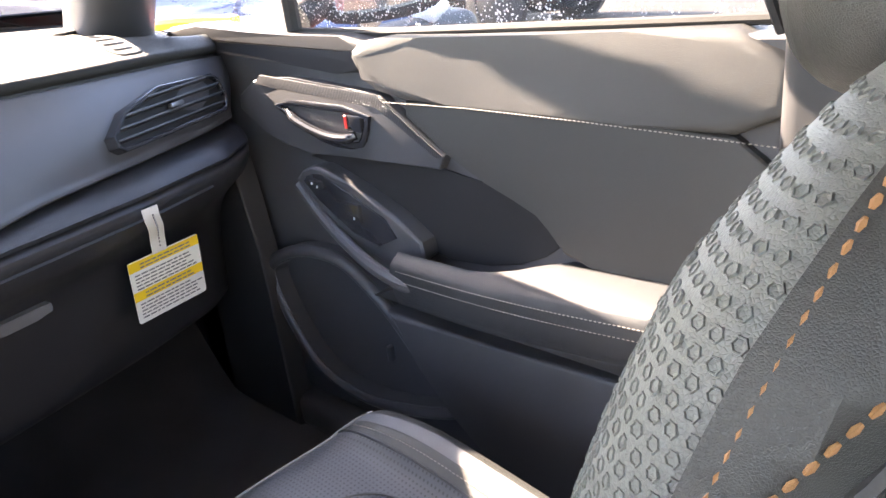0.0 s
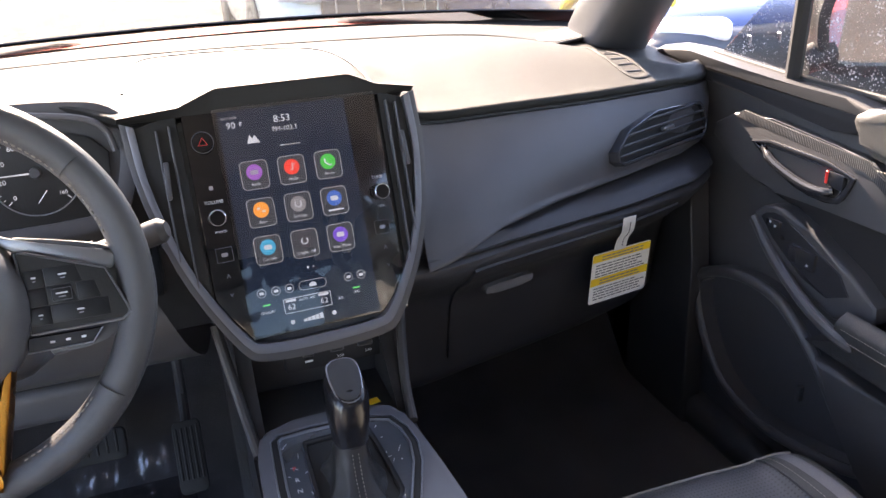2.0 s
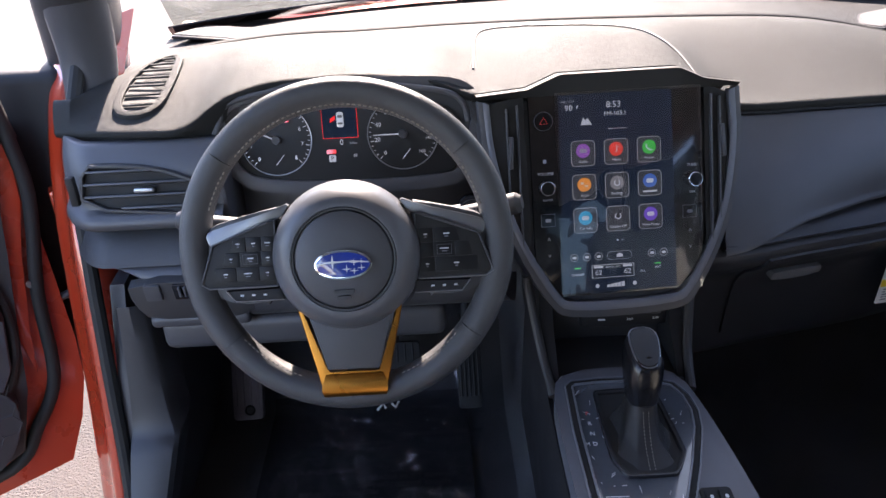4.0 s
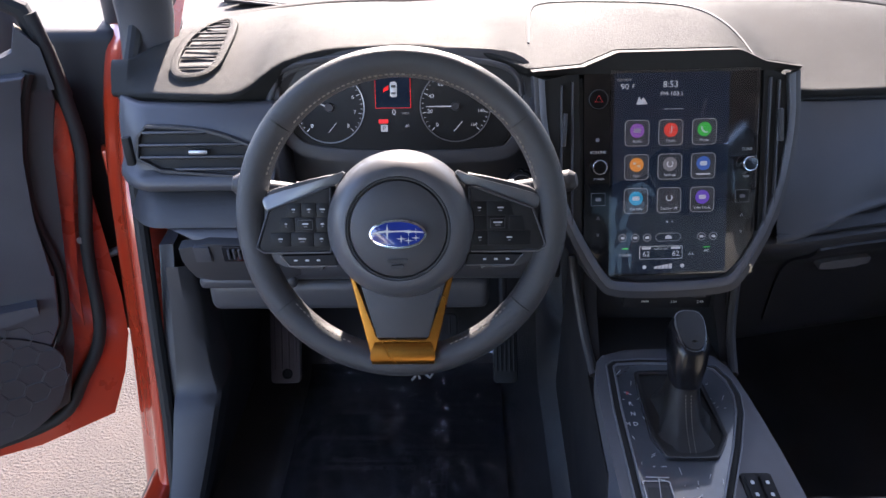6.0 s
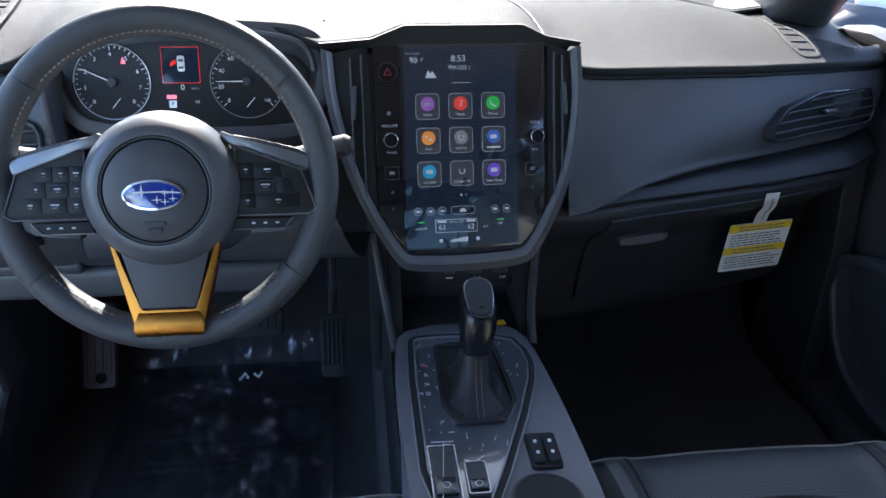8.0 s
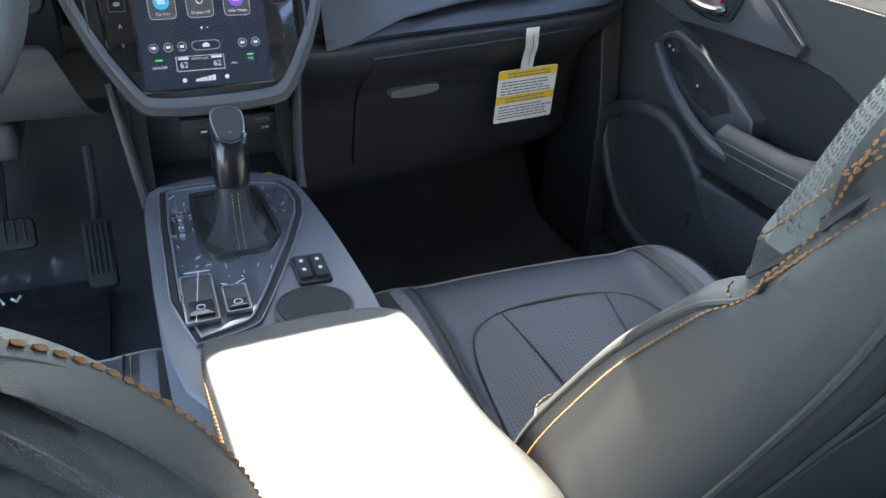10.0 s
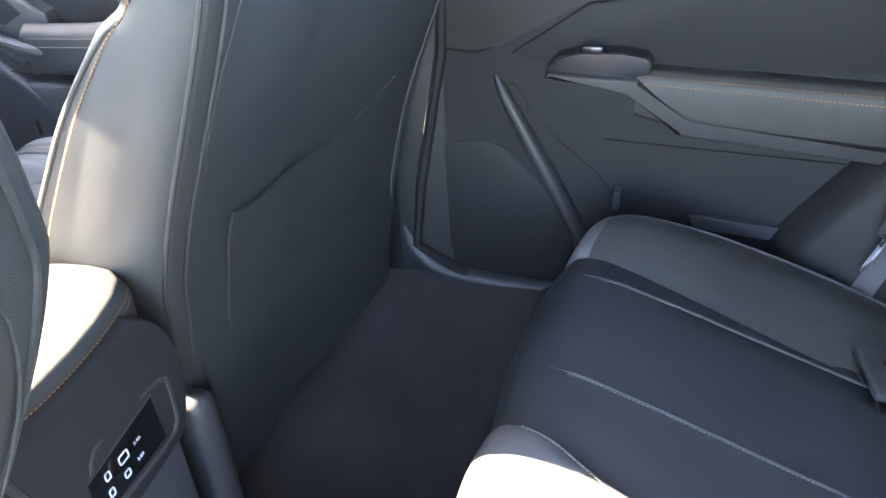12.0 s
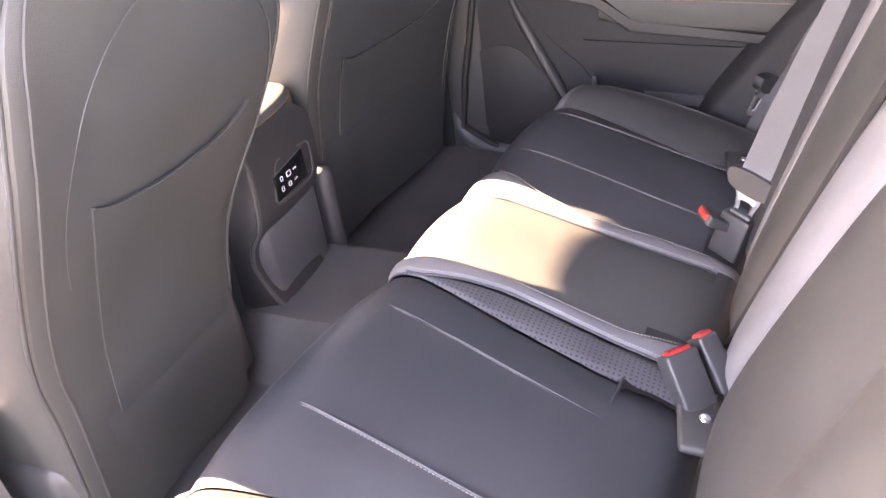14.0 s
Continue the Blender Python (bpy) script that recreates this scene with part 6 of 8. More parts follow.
                n = np.cross(t, up_[j])
                if np.linalg.norm(n) < 1e-9:
                    continue
                n = n / np.linalg.norm(n)
                n = n if n[1] > 0 else -n
                pts.append(p)
                nrm.append(n)
        if side > 0:
            hexes(pts, nrm, 0.0021, bm)
            tagged(part("hex_relief", bm, HEXSKIN, s), kind="stuff")
        else:
            bm.free()
    # seam lines across the backrest front
    for z in (0.80,):
        k = ipol(z, BZL, np.arange(len(BZL)))
        k0 = int(k)
        r = np.array(back_ring(k0)) * (1 - k + k0) + np.array(back_ring(k0 + 1)) * (k - k0)
        half = upsample(r[7:], 3, 0)
        line = np.vstack([half * np.array([-1, 1, 1]), half[::-1][1:] * np.array([waist(z) if side < 0 else 1.0, 1, 1])])
        part("seam", tube(line + np.array([0, 0.0005, 0]), 0.0016, 6), PLASTIC_DK, s)
        part("stitching", stitches(line + np.array([0, 0.0018, 0.006]), 0.0058, 0.62, 0.0009), THREAD, s)
    # map pocket on the back
    def bk(x, z, o=0.0):
        if side < 0 and x > 0:
            x = x * float(waist(z))
        return (x, slant(x) + ipol(z, BZL, BBK) - o + 0.004 * (abs(x) / 0.17) ** 2, z)
    rows = []
    for v in np.linspace(0, 1, 12):
        row = []
        for u in np.linspace(-1, 1, 17):
            ztop = hem - 0.012 * math.cos(u * 1.6) + 0.012 * abs(u) ** 6
            z = 0.615 + (ztop - 0.615) * v
            x = (u * (0.150 if side < 0 else 0.185) + (0.015 if side < 0 else 0.055) * side) * (0.94 + 0.06 * v)
            row.append(bk(x, z, 0.0025 + 0.003 * v))
        rows.append(row)
    part("map_pocket", grid(rows, thick=0.003), SEATBACK, s, "dark map pocket")
    part("pocket_hem", tube([Vector(p) + Vector((0, -0.002, 0)) for p in rows[-1]], 0.0014, 8), SEATBACK, s)
    rows = [[bk(x, z, o) for x in np.linspace(-0.178, 0.178 if side < 0 else 0.30, 15)] for z, o in ((0.375 if side > 0 else 0.425, -0.02), (0.39 if side > 0 else 0.44, 0.006), (0.52, 0.009), (0.60, 0.006), (0.63, 0.001), (0.65, -0.004))]
    part("lower_skirt", grid(rows), SEATBACK, s)
    P = [bk(0.200 * math.sin(a), 0.90 + 0.23 * math.cos(a), 0.0015) for a in np.linspace(-1.75, 1.75, 36)]
    part("back_seam", tube(P, 0.0013, 6), SEATBACK, s)
    # headrest
    rows = []
    for z, w, d, y in ((1.160, 0.085, 0.022, 0.166), (1.164, 0.110, 0.032, 0.166), (1.178, 0.122, 0.042, 0.166), (1.21, 0.126, 0.048, 0.164), (1.27, 0.124, 0.048, 0.158), (1.31, 0.114, 0.042, 0.150), (1.33, 0.097, 0.030, 0.142), (1.336, 0.05, 0.014, 0.140)):
        rows.append([(w * (abs(math.cos(a)) ** 0.55 * (1 if math.cos(a) > 0 else -1)), y + 0.018 + d * (abs(math.sin(a)) ** 0.6 * (1 if math.sin(a) > 0 else -1)), z) for a in np.linspace(0, 2 * math.pi, 36, endpoint=False)])
    h = part("headrest", grid(upsample(rows, 4, 0), closed=True, cap=True), SEAT, s, "padded dark leatherette headrest")
    for sx in (-1, 1):
        part("post", tube([(sx * 0.055, 0.15, 1.13), (sx * 0.055, 0.15, 1.18)], 0.007, 12), CHROME, s)
        part("headrest_seam", tube([(sx * w, y + 0.018 + d, z) for z, w, d, y in ((1.178, 0.098, 0.036, 0.166), (1.20, 0.112, 0.040, 0.165), (1.25, 0.113, 0.042, 0.160), (1.30, 0.107, 0.037, 0.151))], 0.0016, 6), PLASTIC_DK, h)
    # cushion
    prof = [(0.74, 0.43), (0.785, 0.50), (0.812, 0.575), (0.812, 0.625), (0.792, 0.650), (0.75, 0.657), (0.68, 0.650), (0.58, 0.634), (0.48, 0.618), (0.36, 0.61)]
    cols = [(-1.03, -0.17), (-1.05, -0.07), (-1.03, -0.01), (-0.97, 0.022), (-0.86, 0.030), (-0.74, 0.016), (-0.64, 0.0), (-0.34, 0.004), (0, 0.006), (0.34, 0.004), (0.64, 0.0), (0.74, 0.016), (0.86, 0.030), (0.97, 0.022), (1.03, -0.01), (1.05, -0.07), (1.03, -0.17)]
    G = []
    for i, (y, z) in enumerate(prof):
        k = min(1, max(0, (0.83 - y) / 0.14))
        G.append([(0.230 * u + 0.004, y + (0.026 if i < 5 else 0.022 if i < 6 else 0.010 if i < 7 else 0.0) - 0.012 * abs(u) ** 3 * (1 if i < 6 else 0), z - drop + (dz * k if dz > 0 else dz * (0.3 + 0.7 * k) if i > 1 else 0)) for u, dz in cols])
    G = upsample(upsample(G, 4, 0), 3, 1) + np.array([cux, 0, 0])
    cu = part("cushion", grid(G[:, 5 * 3:11 * 3 + 1]), PERF, s, "perforated grey seat cushion")
    part("cushion_bolster", grid(G[:, :5 * 3 + 1]), SEAT, s)
    part("cushion_bolster", grid(G[:, 11 * 3:]), SEAT, s)
    for a, b in ((3, 5), (11, 13)):
        strip = G[12:, a * 3:b * 3 + 1].copy()
        strip[:, :, 2] += 0.0012
        part("grey_trim", grid(strip[:, 2:5] if a == 3 else strip[:, 2:5]), SEATGREY, s, "pale grey trim strip")
    for a in (5, 11):
        part("seam", tube(G[8:, a * 3] + np.array([0, 0, 0.0004]), 0.0018, 6), PLASTIC_DK, cu)
        part("stitching", stitches(G[10:, a * 3 + (1 if a > 8 else -1)] + np.array([0, 0, 0.002]), 0.0055, 0.6, 0.0008), THREADLT, cu)
    part("front_piping", tube(G[15, 3 * 3:13 * 3 + 1] + np.array([0, 0.0008, 0.0008]), 0.0018, 6), THREADLT, cu)
    line = np.array([cux, 0, -drop]) + upsample([(-0.150, 0.50, 0.625), (-0.135, 0.66, 0.648), (-0.095, 0.715, 0.655), (0.0, 0.725, 0.661), (0.095, 0.715, 0.655), (0.135, 0.66, 0.648), (0.150, 0.50, 0.625)], 6, 0)
    part("seam", tube(line, 0.0016, 6), PLASTIC_DK, cu)
    for sx in (-1, 1):
        part("seam", tube(np.array([cux, 0, -drop]) + upsample([(sx * 0.075, 0.718, 0.6565), (sx * 0.060, 0.62, 0.646), (sx * 0.040, 0.46, 0.622)], 5, 0), 0.0015, 6), PLASTIC_DK, cu)
    part("base", rbox((0.40, 0.46, 0.16), 0.03, 3, at=(cux, 0.55, 0.46 - drop)), PLASTIC_DK, s, "black seat base")
    for sx in (-1, 1):
        part("runner", rbox((0.035, 0.44, 0.06), 0.008, 2, at=(cux + sx * 0.17, 0.58, 0.365 - drop)), PLASTIC_DK, s)
    if side > 0:
        part("hinge_cover", rbox((0.038, 0.12, 0.19), 0.018, 4, at=(-0.214 * side, 0.325, 0.51)), PLASTIC_DK, s, "rounded plastic hinge cover")
    return s


front_seat(0.392, 0.0, 0.0, 1, 0.768, -0.02, "dark leatherette passenger seat with pale hex-embossed bolsters and orange stitching")
front_seat(-0.274, -0.038, -0.058, -1, 0.930, -0.05, "dark leatherette driver seat with map pocket on its back")

# ---- airbag notice tag ----
tag = thing("warning_tag", "white and yellow airbag warning tag hanging from the glovebox", "paper tag", pose(0.563, 1.213, 0.763, 5, 0, 9))
part("card", plate(rrect(0.128, 0.100, 0.004), -0.0006, 0.0006, bevel=0), WHITE, tag)
part("yellow_band", plate([(-0.0638, 0.0335), (0.0638, 0.0335), (0.0638, 0.0485), (-0.0638, 0.0485)], -0.0010, -0.0004, bevel=0), YELLOW, tag)
part("yellow_band", plate([(-0.0638, -0.0135), (0.0638, -0.0135), (0.0638, 0.0015), (-0.0638, 0.0015)], -0.0010, -0.0004, bevel=0), YELLOW, tag)
rs = random.Random(3)
for k, z in enumerate((0.0425, 0.037, 0.027, 0.0215, 0.016, 0.0105, 0.005, -0.004, -0.010, -0.0195, -0.025, -0.0305, -0.036, -0.0415)):
    x = -0.056 + (0.012 if k in (0, 1, 7, 8) else 0)
    end = 0.054 - (0.012 if k in (0, 1, 7, 8) else rs.uniform(0, 0.02))
    bm = bmesh.new()
    while x < end:
        w = rs.uniform(0.005, 0.013)
        rbox((w, 0.0004, 0.0022), 0, at=(x + w / 2, -0.0011, z), bm=bm)
        x += w + 0.0022
    part("print_line", bm, INK, tag)
st_ = [(-0.006, 0.0, 0.045), (-0.014, -0.012, 0.075), (-0.032, -0.040, 0.105), (-0.046, -0.056, 0.128), (-0.050, -0.060, 0.146)]
rows = [[(x - 0.013, y, z), (x + 0.013, y, z)] for x, y, z in upsample(st_, 4, 0)]
part("strap", grid(rows, thick=0.0005), WHITE, tag, "white paper strap")
bm = bmesh.new()
for k in range(12):
    c = upsample(st_, 4, 0)[2 + k]
    rbox((0.002, 0.0006, 0.003), 0, at=(c[0] + 0.002, c[1] - 0.0008, c[2]), bm=bm)
part("print_line", bm, INK, tag)

# ---- passenger door ----
DM = Matrix(((0, 1, 0, 0), (1, 0, 0, 0), (0, 0, 1, 0), (0, 0, 0, 1)))


def slab(o, x0, x1, bevel=0.004, seg=3, rnd=1):
    """An outline in y, z with its face at x0 and its back at x1."""
    return plate(chaikin(o, rnd) if rnd else o, x0, x1, DM, bevel=bevel, seg=seg)


door = thing("front_door", "closed passenger door with grey leatherette panel and padded armrest", "car door", (0, 0, 0))
part("panel", slab([(1.38, 0.42), (1.38, 1.06), (1.30, 1.085), (0.98, 1.075), (0.39, 1.095), (0.385, 0.85), (0.46, 0.60), (0.54, 0.47), (0.80, 0.40)], 0.812, 0.88, 0.006, rnd=0), PLASTIC, door, "black moulded door panel")
part("belt_rail", slab([(1.52, 1.078), (1.46, 1.106), (1.162, 1.088), (0.965, 1.088), (0.955, 1.062), (0.968, 1.030), (1.198, 1.050), (1.44, 1.066)], 0.797, 0.86, 0.012, 4), TRIMBLACK, door, "dark upper rail below the window")
UP = slab([(0.995, 1.066), (0.962, 1.086), (0.827, 1.087), (0.62, 1.093), (0.395, 1.102), (0.385, 0.996), (0.615, 1.003), (0.781, 1.006), (0.935, 1.004), (0.980, 1.040)], 0.792, 0.86, 0.016, 4)
bmesh.ops.subdivide_edges(UP, edges=[d for d in UP.edges if abs(d.verts[0].co.z - d.verts[1].co.z) > 0.05], cuts=3)
for v in UP.verts:
    if v.co.x < 0.83:
        v.co.x += 0.20 * max(0, v.co.z - 1.012) * max(0, min(1, (0.96 - v.co.y) / 0.12))
part("upper_pad", UP, DOORSKIN, door, "padded grey leatherette upper pad")
part("insert", slab([(0.937, 1.002), (0.792, 0.914), (0.70, 0.880), (0.655, 0.855), (0.650, 0.820), (0.42, 0.790), (0.39, 0.84), (0.385, 0.995), (0.615, 1.002), (0.781, 1.005)], 0.800, 0.86, 0.006, 3), DOORSKIN, door, "grey leatherette insert")
part("stitching", stitches([(0.7912, y, z) for y, z in ((0.93, 1.0015), (0.781, 1.0035), (0.615, 1.0005), (0.39, 0.993))], 0.0058, 0.62, 0.0009), THREADLT, door, "pale stitched seam")
tr_ = part("handle_trim", slab([(1.311, 0.976), (1.217, 1.030), (0.945, 1.012), (0.931, 1.002), (0.795, 0.914), (0.979, 0.914), (1.159, 0.905), (1.24, 0.935)], 0.796, 0.86, 0.005, 3), PLASTIC, door, "dark trim round the handle")
part("ribbed_band", slab([(1.235, 1.012), (1.217, 1.026), (0.947, 1.010), (0.934, 1.000), (0.83, 0.934), (0.845, 0.931), (0.950, 0.993), (1.20, 1.008)], 0.794, 0.80, 0.001, 2, 0), RIB, tr_, "finely ribbed band")
HB = chaikin([(1.205, 0.992), (0.960, 0.990), (0.975, 0.945), (0.993, 0.926), (1.063, 0.926), (1.130, 0.948)], 1)
part("handle_bezel", ring_plate(HB, shrink(HB, 0.010), 0.790, 0.83, DM), DARKGLOSS, tr_, "gloss dark handle bezel")
part("handle_well", plate(shrink(HB, 0.008), 0.7985, 0.82, DM, bevel=0), RUBBER, tr_)
part("handle", tube(upsample([(0.796, 1.165, 0.978), (0.786, 1.125, 0.960), (0.783, 1.06, 0.945), (0.785, 1.015, 0.943), (0.793, 1.000, 0.948)], 5, 0), [0.005] * 3 + [0.0075] * 15 + [0.006] * 3, 10), DARKGLOSS, tr_, "dark satin pull handle")
lk = part("lock_tab", rbox((0.012, 0.034, 0.026), 0.004, 2, at=(0.794, 0.998, 0.966)), DARKGLOSS, tr_)
part("lock_mark", rbox((0.004, 0.005, 0.020), 0.001, 1, at=(0.788, 1.012, 0.968)), RED, lk)
part("pull_recess", slab([(1.16, 0.900), (0.979, 0.911), (0.800, 0.911), (0.70, 0.872), (0.660, 0.850), (0.662, 0.825), (0.744, 0.785), (0.881, 0.771), (0.885, 0.809), (1.074, 0.890)], 0.810, 0.85, 0.001, 1), TRIMBLACK, door, "dark hand recess")
SWP = [(1.156, 0.858), (1.120, 0.890), (1.067, 0.893), (0.880, 0.819), (0.872, 0.770), (0.974, 0.749)]
swp = part("switch_pod", slab(SWP, 0.780, 0.86, 0.008, 3), PLASTIC, door, "black window switch pod")
part("switch_plate", plate(chaikin([(1.130, 0.862), (1.110, 0.880), (1.070, 0.882), (0.905, 0.815), (0.985, 0.775)], 1), 0.777, 0.80, DM, bevel=0.002), DARKGLOSS, swp)
for y, z, w, h in ((1.090, 0.866, 0.030, 0.014), (1.020, 0.832, 0.055, 0.030)):
    part("switch", plate(rrect(w, h, 0.003, (y, z)), 0.771, 0.79, DM, bevel=0.002), DARKGLOSS, swp)
for y, z in ((1.095, 0.868), (1.083, 0.864), (1.005, 0.825)):
    part("marking", plate(rrect(0.004, 0.004, 0.001, (y, z)), 0.7702, 0.773, DM, bevel=0), MARK, swp)
# armrest
ax = np.linspace(0, 1, 14)
rows = []
for u in ax:
    y = 0.905 - 0.490 * u
    zt = 0.789 + 0.026 * u
    xi = 0.738 - 0.014 * math.sin(math.pi * u) + 0.03 * max(0, u - 0.85) / 0.15
    k_ = min(1, max(0, (u - 0.30) / 0.25))
    k_ = k_ * k_ * (3 - 2 * k_)
    w = 0.022 + 0.06 * k_
    rows.append([(xi + w + 0.004, y, zt - 0.06 + 0.07 * k_), (xi + w, y, zt + 0.002 + 0.012 * k_), (xi + 0.018, y, zt + 0.004), (xi + 0.004, y, zt - 0.006), (xi, y, zt - 0.022), (xi + 0.002, y, zt - 0.045), (xi + 0.008, y, zt - 0.066), (xi + 0.02, y, zt - 0.072), (0.84, y, zt - 0.074)])
A = upsample(upsample(rows, 3, 0), 4, 1)
ar = part("armrest", grid(A, cap=True), INSERT, door, "padded leatherette armrest")
bm = stitches(A[1:-1, 14], 0.0058, 0.62, 0.0009)
stitches(A[1:-1, 17] + np.array([-0.0004, 0, 0]), 0.0058, 0.62, 0.0008, bm=bm)
part("stitching", bm, THREADLT, ar, "pale twin stitching")
part("grab_lip", tube(upsample([(0.788, 1.150, 0.853), (0.775, 1.08, 0.808), (0.756, 0.99, 0.775), (0.741, 0.92, 0.764), (0.742, 0.875, 0.756), (0.762, 0.84, 0.750)], 6, 0), 0.010, 10), SATIN, door, "satin grey front edge of the armrest")
part("lower_band", slab([(0.99, 0.700), (0.44, 0.700), (0.44, 0.740), (0.90, 0.740)], 0.772, 0.86, 0.004, 2, 0), PLASTIC_DK, door, "dark band under the armrest")
PO = chaikin([(1.272, 0.706), (1.18, 0.744), (1.07, 0.748), (1.00, 0.705), (0.955, 0.668), (0.895, 0.600), (0.836, 0.538), (0.852, 0.516), (0.963, 0.484), (1.065, 0.468), (1.174, 0.486), (1.247, 0.562), (1.294, 0.666)], 3)
part("pocket_rim", ring_plate(PO, shrink(PO, 0.020), 0.782, 0.85, DM), SATIN, door, "rounded rim of the door pocket")
part("pocket_lip", tube([(0.786, y, z) for y, z in shrink(PO, 0.008)], 0.011, 12, True), SATIN, door, "satin rounded lip of the pocket")
part("pocket_well", plate(shrink(PO, 0.018), 0.838, 0.848, DM, bevel=0), PLASTIC_DK, door)
G = [[(0.842 - 0.030 * math.cos(1.45 * u) * (0.4 + 0.6 * v), 1.165 + 0.075 * u * (1 - 0.25 * v), 0.50 + 0.19 * v) for u in np.linspace(-1, 1, 13)] for v in np.linspace(0, 1, 7)]
part("bottle_cradle", grid(upsample(G, 2, 0)), PLASTIC, door, "rounded bottle cradle in the pocket")
part("pocket_clip", rbox((0.02, 0.010, 0.03), 0.003, 2, at=(0.812, 1.010, 0.572)), PLASTIC, door)
part("lower_panel", slab([(0.958, 0.684), (0.76, 0.683), (0.46, 0.702), (0.452, 0.65), (0.50, 0.52), (0.56, 0.46), (0.72, 0.44), (0.838, 0.540), (0.90, 0.606)], 0.764, 0.86, 0.010, 4, 0), PLASTIC, door, "dark lower door panel with a rounded ledge")
part("seal", tube([(0.80, 0.375, 1.08), (0.80, 0.372, 0.86), (0.80, 0.44, 0.62), (0.80, 0.53, 0.45)], 0.012, 8), RUBBER, door)
wn_ = part("window", slab([(1.40, 1.05), (0.95, 1.05), (0.35, 1.06), (0.45, 1.50), (0.95, 1.50)], 0.842, 0.846, 0, 1, 0), GLASSDIRT, door, "dusty window pane with dried drops")
wn_.visible_shadow = False
part("window_divider", tube([(0.840, 1.165, 1.02), (0.80, 1.12, 1.30), (0.77, 1.08, 1.48)], 0.013, 8), RUBBER, door, "black window divider bar")
part("window_seal", tube([(0.836, 1.36, 1.098), (0.836, 1.16, 1.088), (0.836, 0.95, 1.088), (0.836, 0.38, 1.105)], 0.006, 8), RUBBER, door)

mirror = thing("side_mirror", "black door mirror speckled with dust", "side mirror", (0.985, 1.12, 1.155))
o = chaikin([(-0.11, -0.05), (-0.06, -0.075), (0.10, -0.07), (0.135, -0.02), (0.13, 0.08), (0.08, 0.11), (-0.09, 0.11), (-0.13, 0.05)], 2)
mm = pose(0, 0, 0, 9, 0, -23)
part("shell", plate(o, 0.0, 0.10, mm, bevel=0.004), PLASTIC_DK, mirror)
part("frame", ring_plate(o, shrink(o, 0.018), -0.012, 0.02, mm), PLASTIC_DK, mirror)
part("mirror_glass", plate(shrink(o, 0.016), -0.002, 0.01, mm, bevel=0), MIRROR, mirror, "mirror glass")
part("foot", tube([(-0.07, 0.05, -0.03), (-0.118, 0.06, -0.05)], 0.024, 12), PLASTIC_DK, mirror)


# ---- rear seat ----
BY_ = [-0.030, -0.014, -0.008, -0.018, -0.045, -0.09, -0.18, -0.30, -0.41, -0.455, -0.475]
BZ_ = [0.34, 0.44, 0.535, 0.582, 0.602, 0.600, 0.576, 0.540, 0.508, 0.488, 0.45]
bench = thing("rear_seat", "black rear bench with grey trim and stitched seams", "rear seat", (0, 0, 0))


def yaw_y(x):
    return 0.09 * (0.10 - x)


def roll_z(x):
    return 0.05 * (x - 0.10)


def at_edge(e, y):
    """An edge's x at a depth: (y, x) pairs from front to back."""
    return ipol(-y, [-q[0] for q in e], [q[1] for q in e])


BYS, BZS = upsample(np.array([BY_, BZ_]).T, 3, 0).T


def section(name, xl, xr, mat, crown=0.008, dip=0.006, lift=0.0, label="", n=7):
    """A strip of the cushion between two curved edges that run from front to back."""
    G = []
    for k, (y, z) in enumerate(zip(BYS, BZS)):
        yy = y if k >= 11 else min(-0.02, y)
        a, b = at_edge(xl, yy), at_edge(xr, yy)
        w = min(1, k / 9)
        thin = min(1, (b - a) / 0.03)
        row = []
        for i in range(n):
            u = i / (n - 1)
            c = 4 * u * (1 - u)
            x_ = a + (b - a) * u
            row.append((x_, y + yaw_y(x_) + (c * crown * thin if k < 12 else 0), z + lift * w - roll_z(x_) * w + (crown * c * thin - dip * (1 - c) ** 4) * w))
        G.append(row)
    return part(name, grid(upsample(G, 3, 1)), mat, bench, label)


E_CR = [(-0.02, 0.112), (-0.10, 0.118), (-0.215, 0.112), (-0.475, 0.109)]
E_RT = [(-0.01, 0.222), (-0.072, 0.205), (-0.14, 0.166), (-0.213, 0.143), (-0.346, 0.150), (-0.475, 0.142)]
E_CL = [(-0.01, -0.092), (-0.05, -0.077), (-0.178, -0.077), (-0.351, -0.098), (-0.475, -0.075)]
E_LT = [(-0.01, -0.124), (-0.078, -0.129), (-0.13, -0.112), (-0.190, -0.107), (-0.345, -0.129), (-0.475, -0.140)]
E_HX = [(-0.01, -0.126), (-0.082, -0.133), (-0.23, -0.169), (-0.359, -0.194), (-0.475, -0.205)]
E_RB = [(0.03, 0.565), (-0.45, 0.452)]
E_LB = [(0.03, -0.560), (-0.45, -0.455)]
section("center_cushion", E_CL, E_CR, SEAT, 0.006, 0.003, 0.004, "dark leatherette middle cushion")
section("grey_trim", E_CR, E_RT, SEATGREY, 0.004, 0.003, 0.004, "grey stitched trim strip")
section("right_cushion", E_RT, E_RB, INSERT, 0.010, 0.006, 0.0, "black right-hand cushion")
section("grey_trim", E_LT, E_CL, SEATGREY, 0.004, 0.003, 0.004, "grey stitched trim strip")
section("hex_strip", E_HX, E_LT, perforate(leather("hex_dark", (0.060, 0.060, 0.066), 0.5, cell=900, strength=0.3), 45, 0.22), 0.003, 0.003, 0.001, "dark dotted strip")
section("left_cushion", E_LB, E_HX, INSERT, 0.010, 0.006, 0.0, "black left-hand cushion")
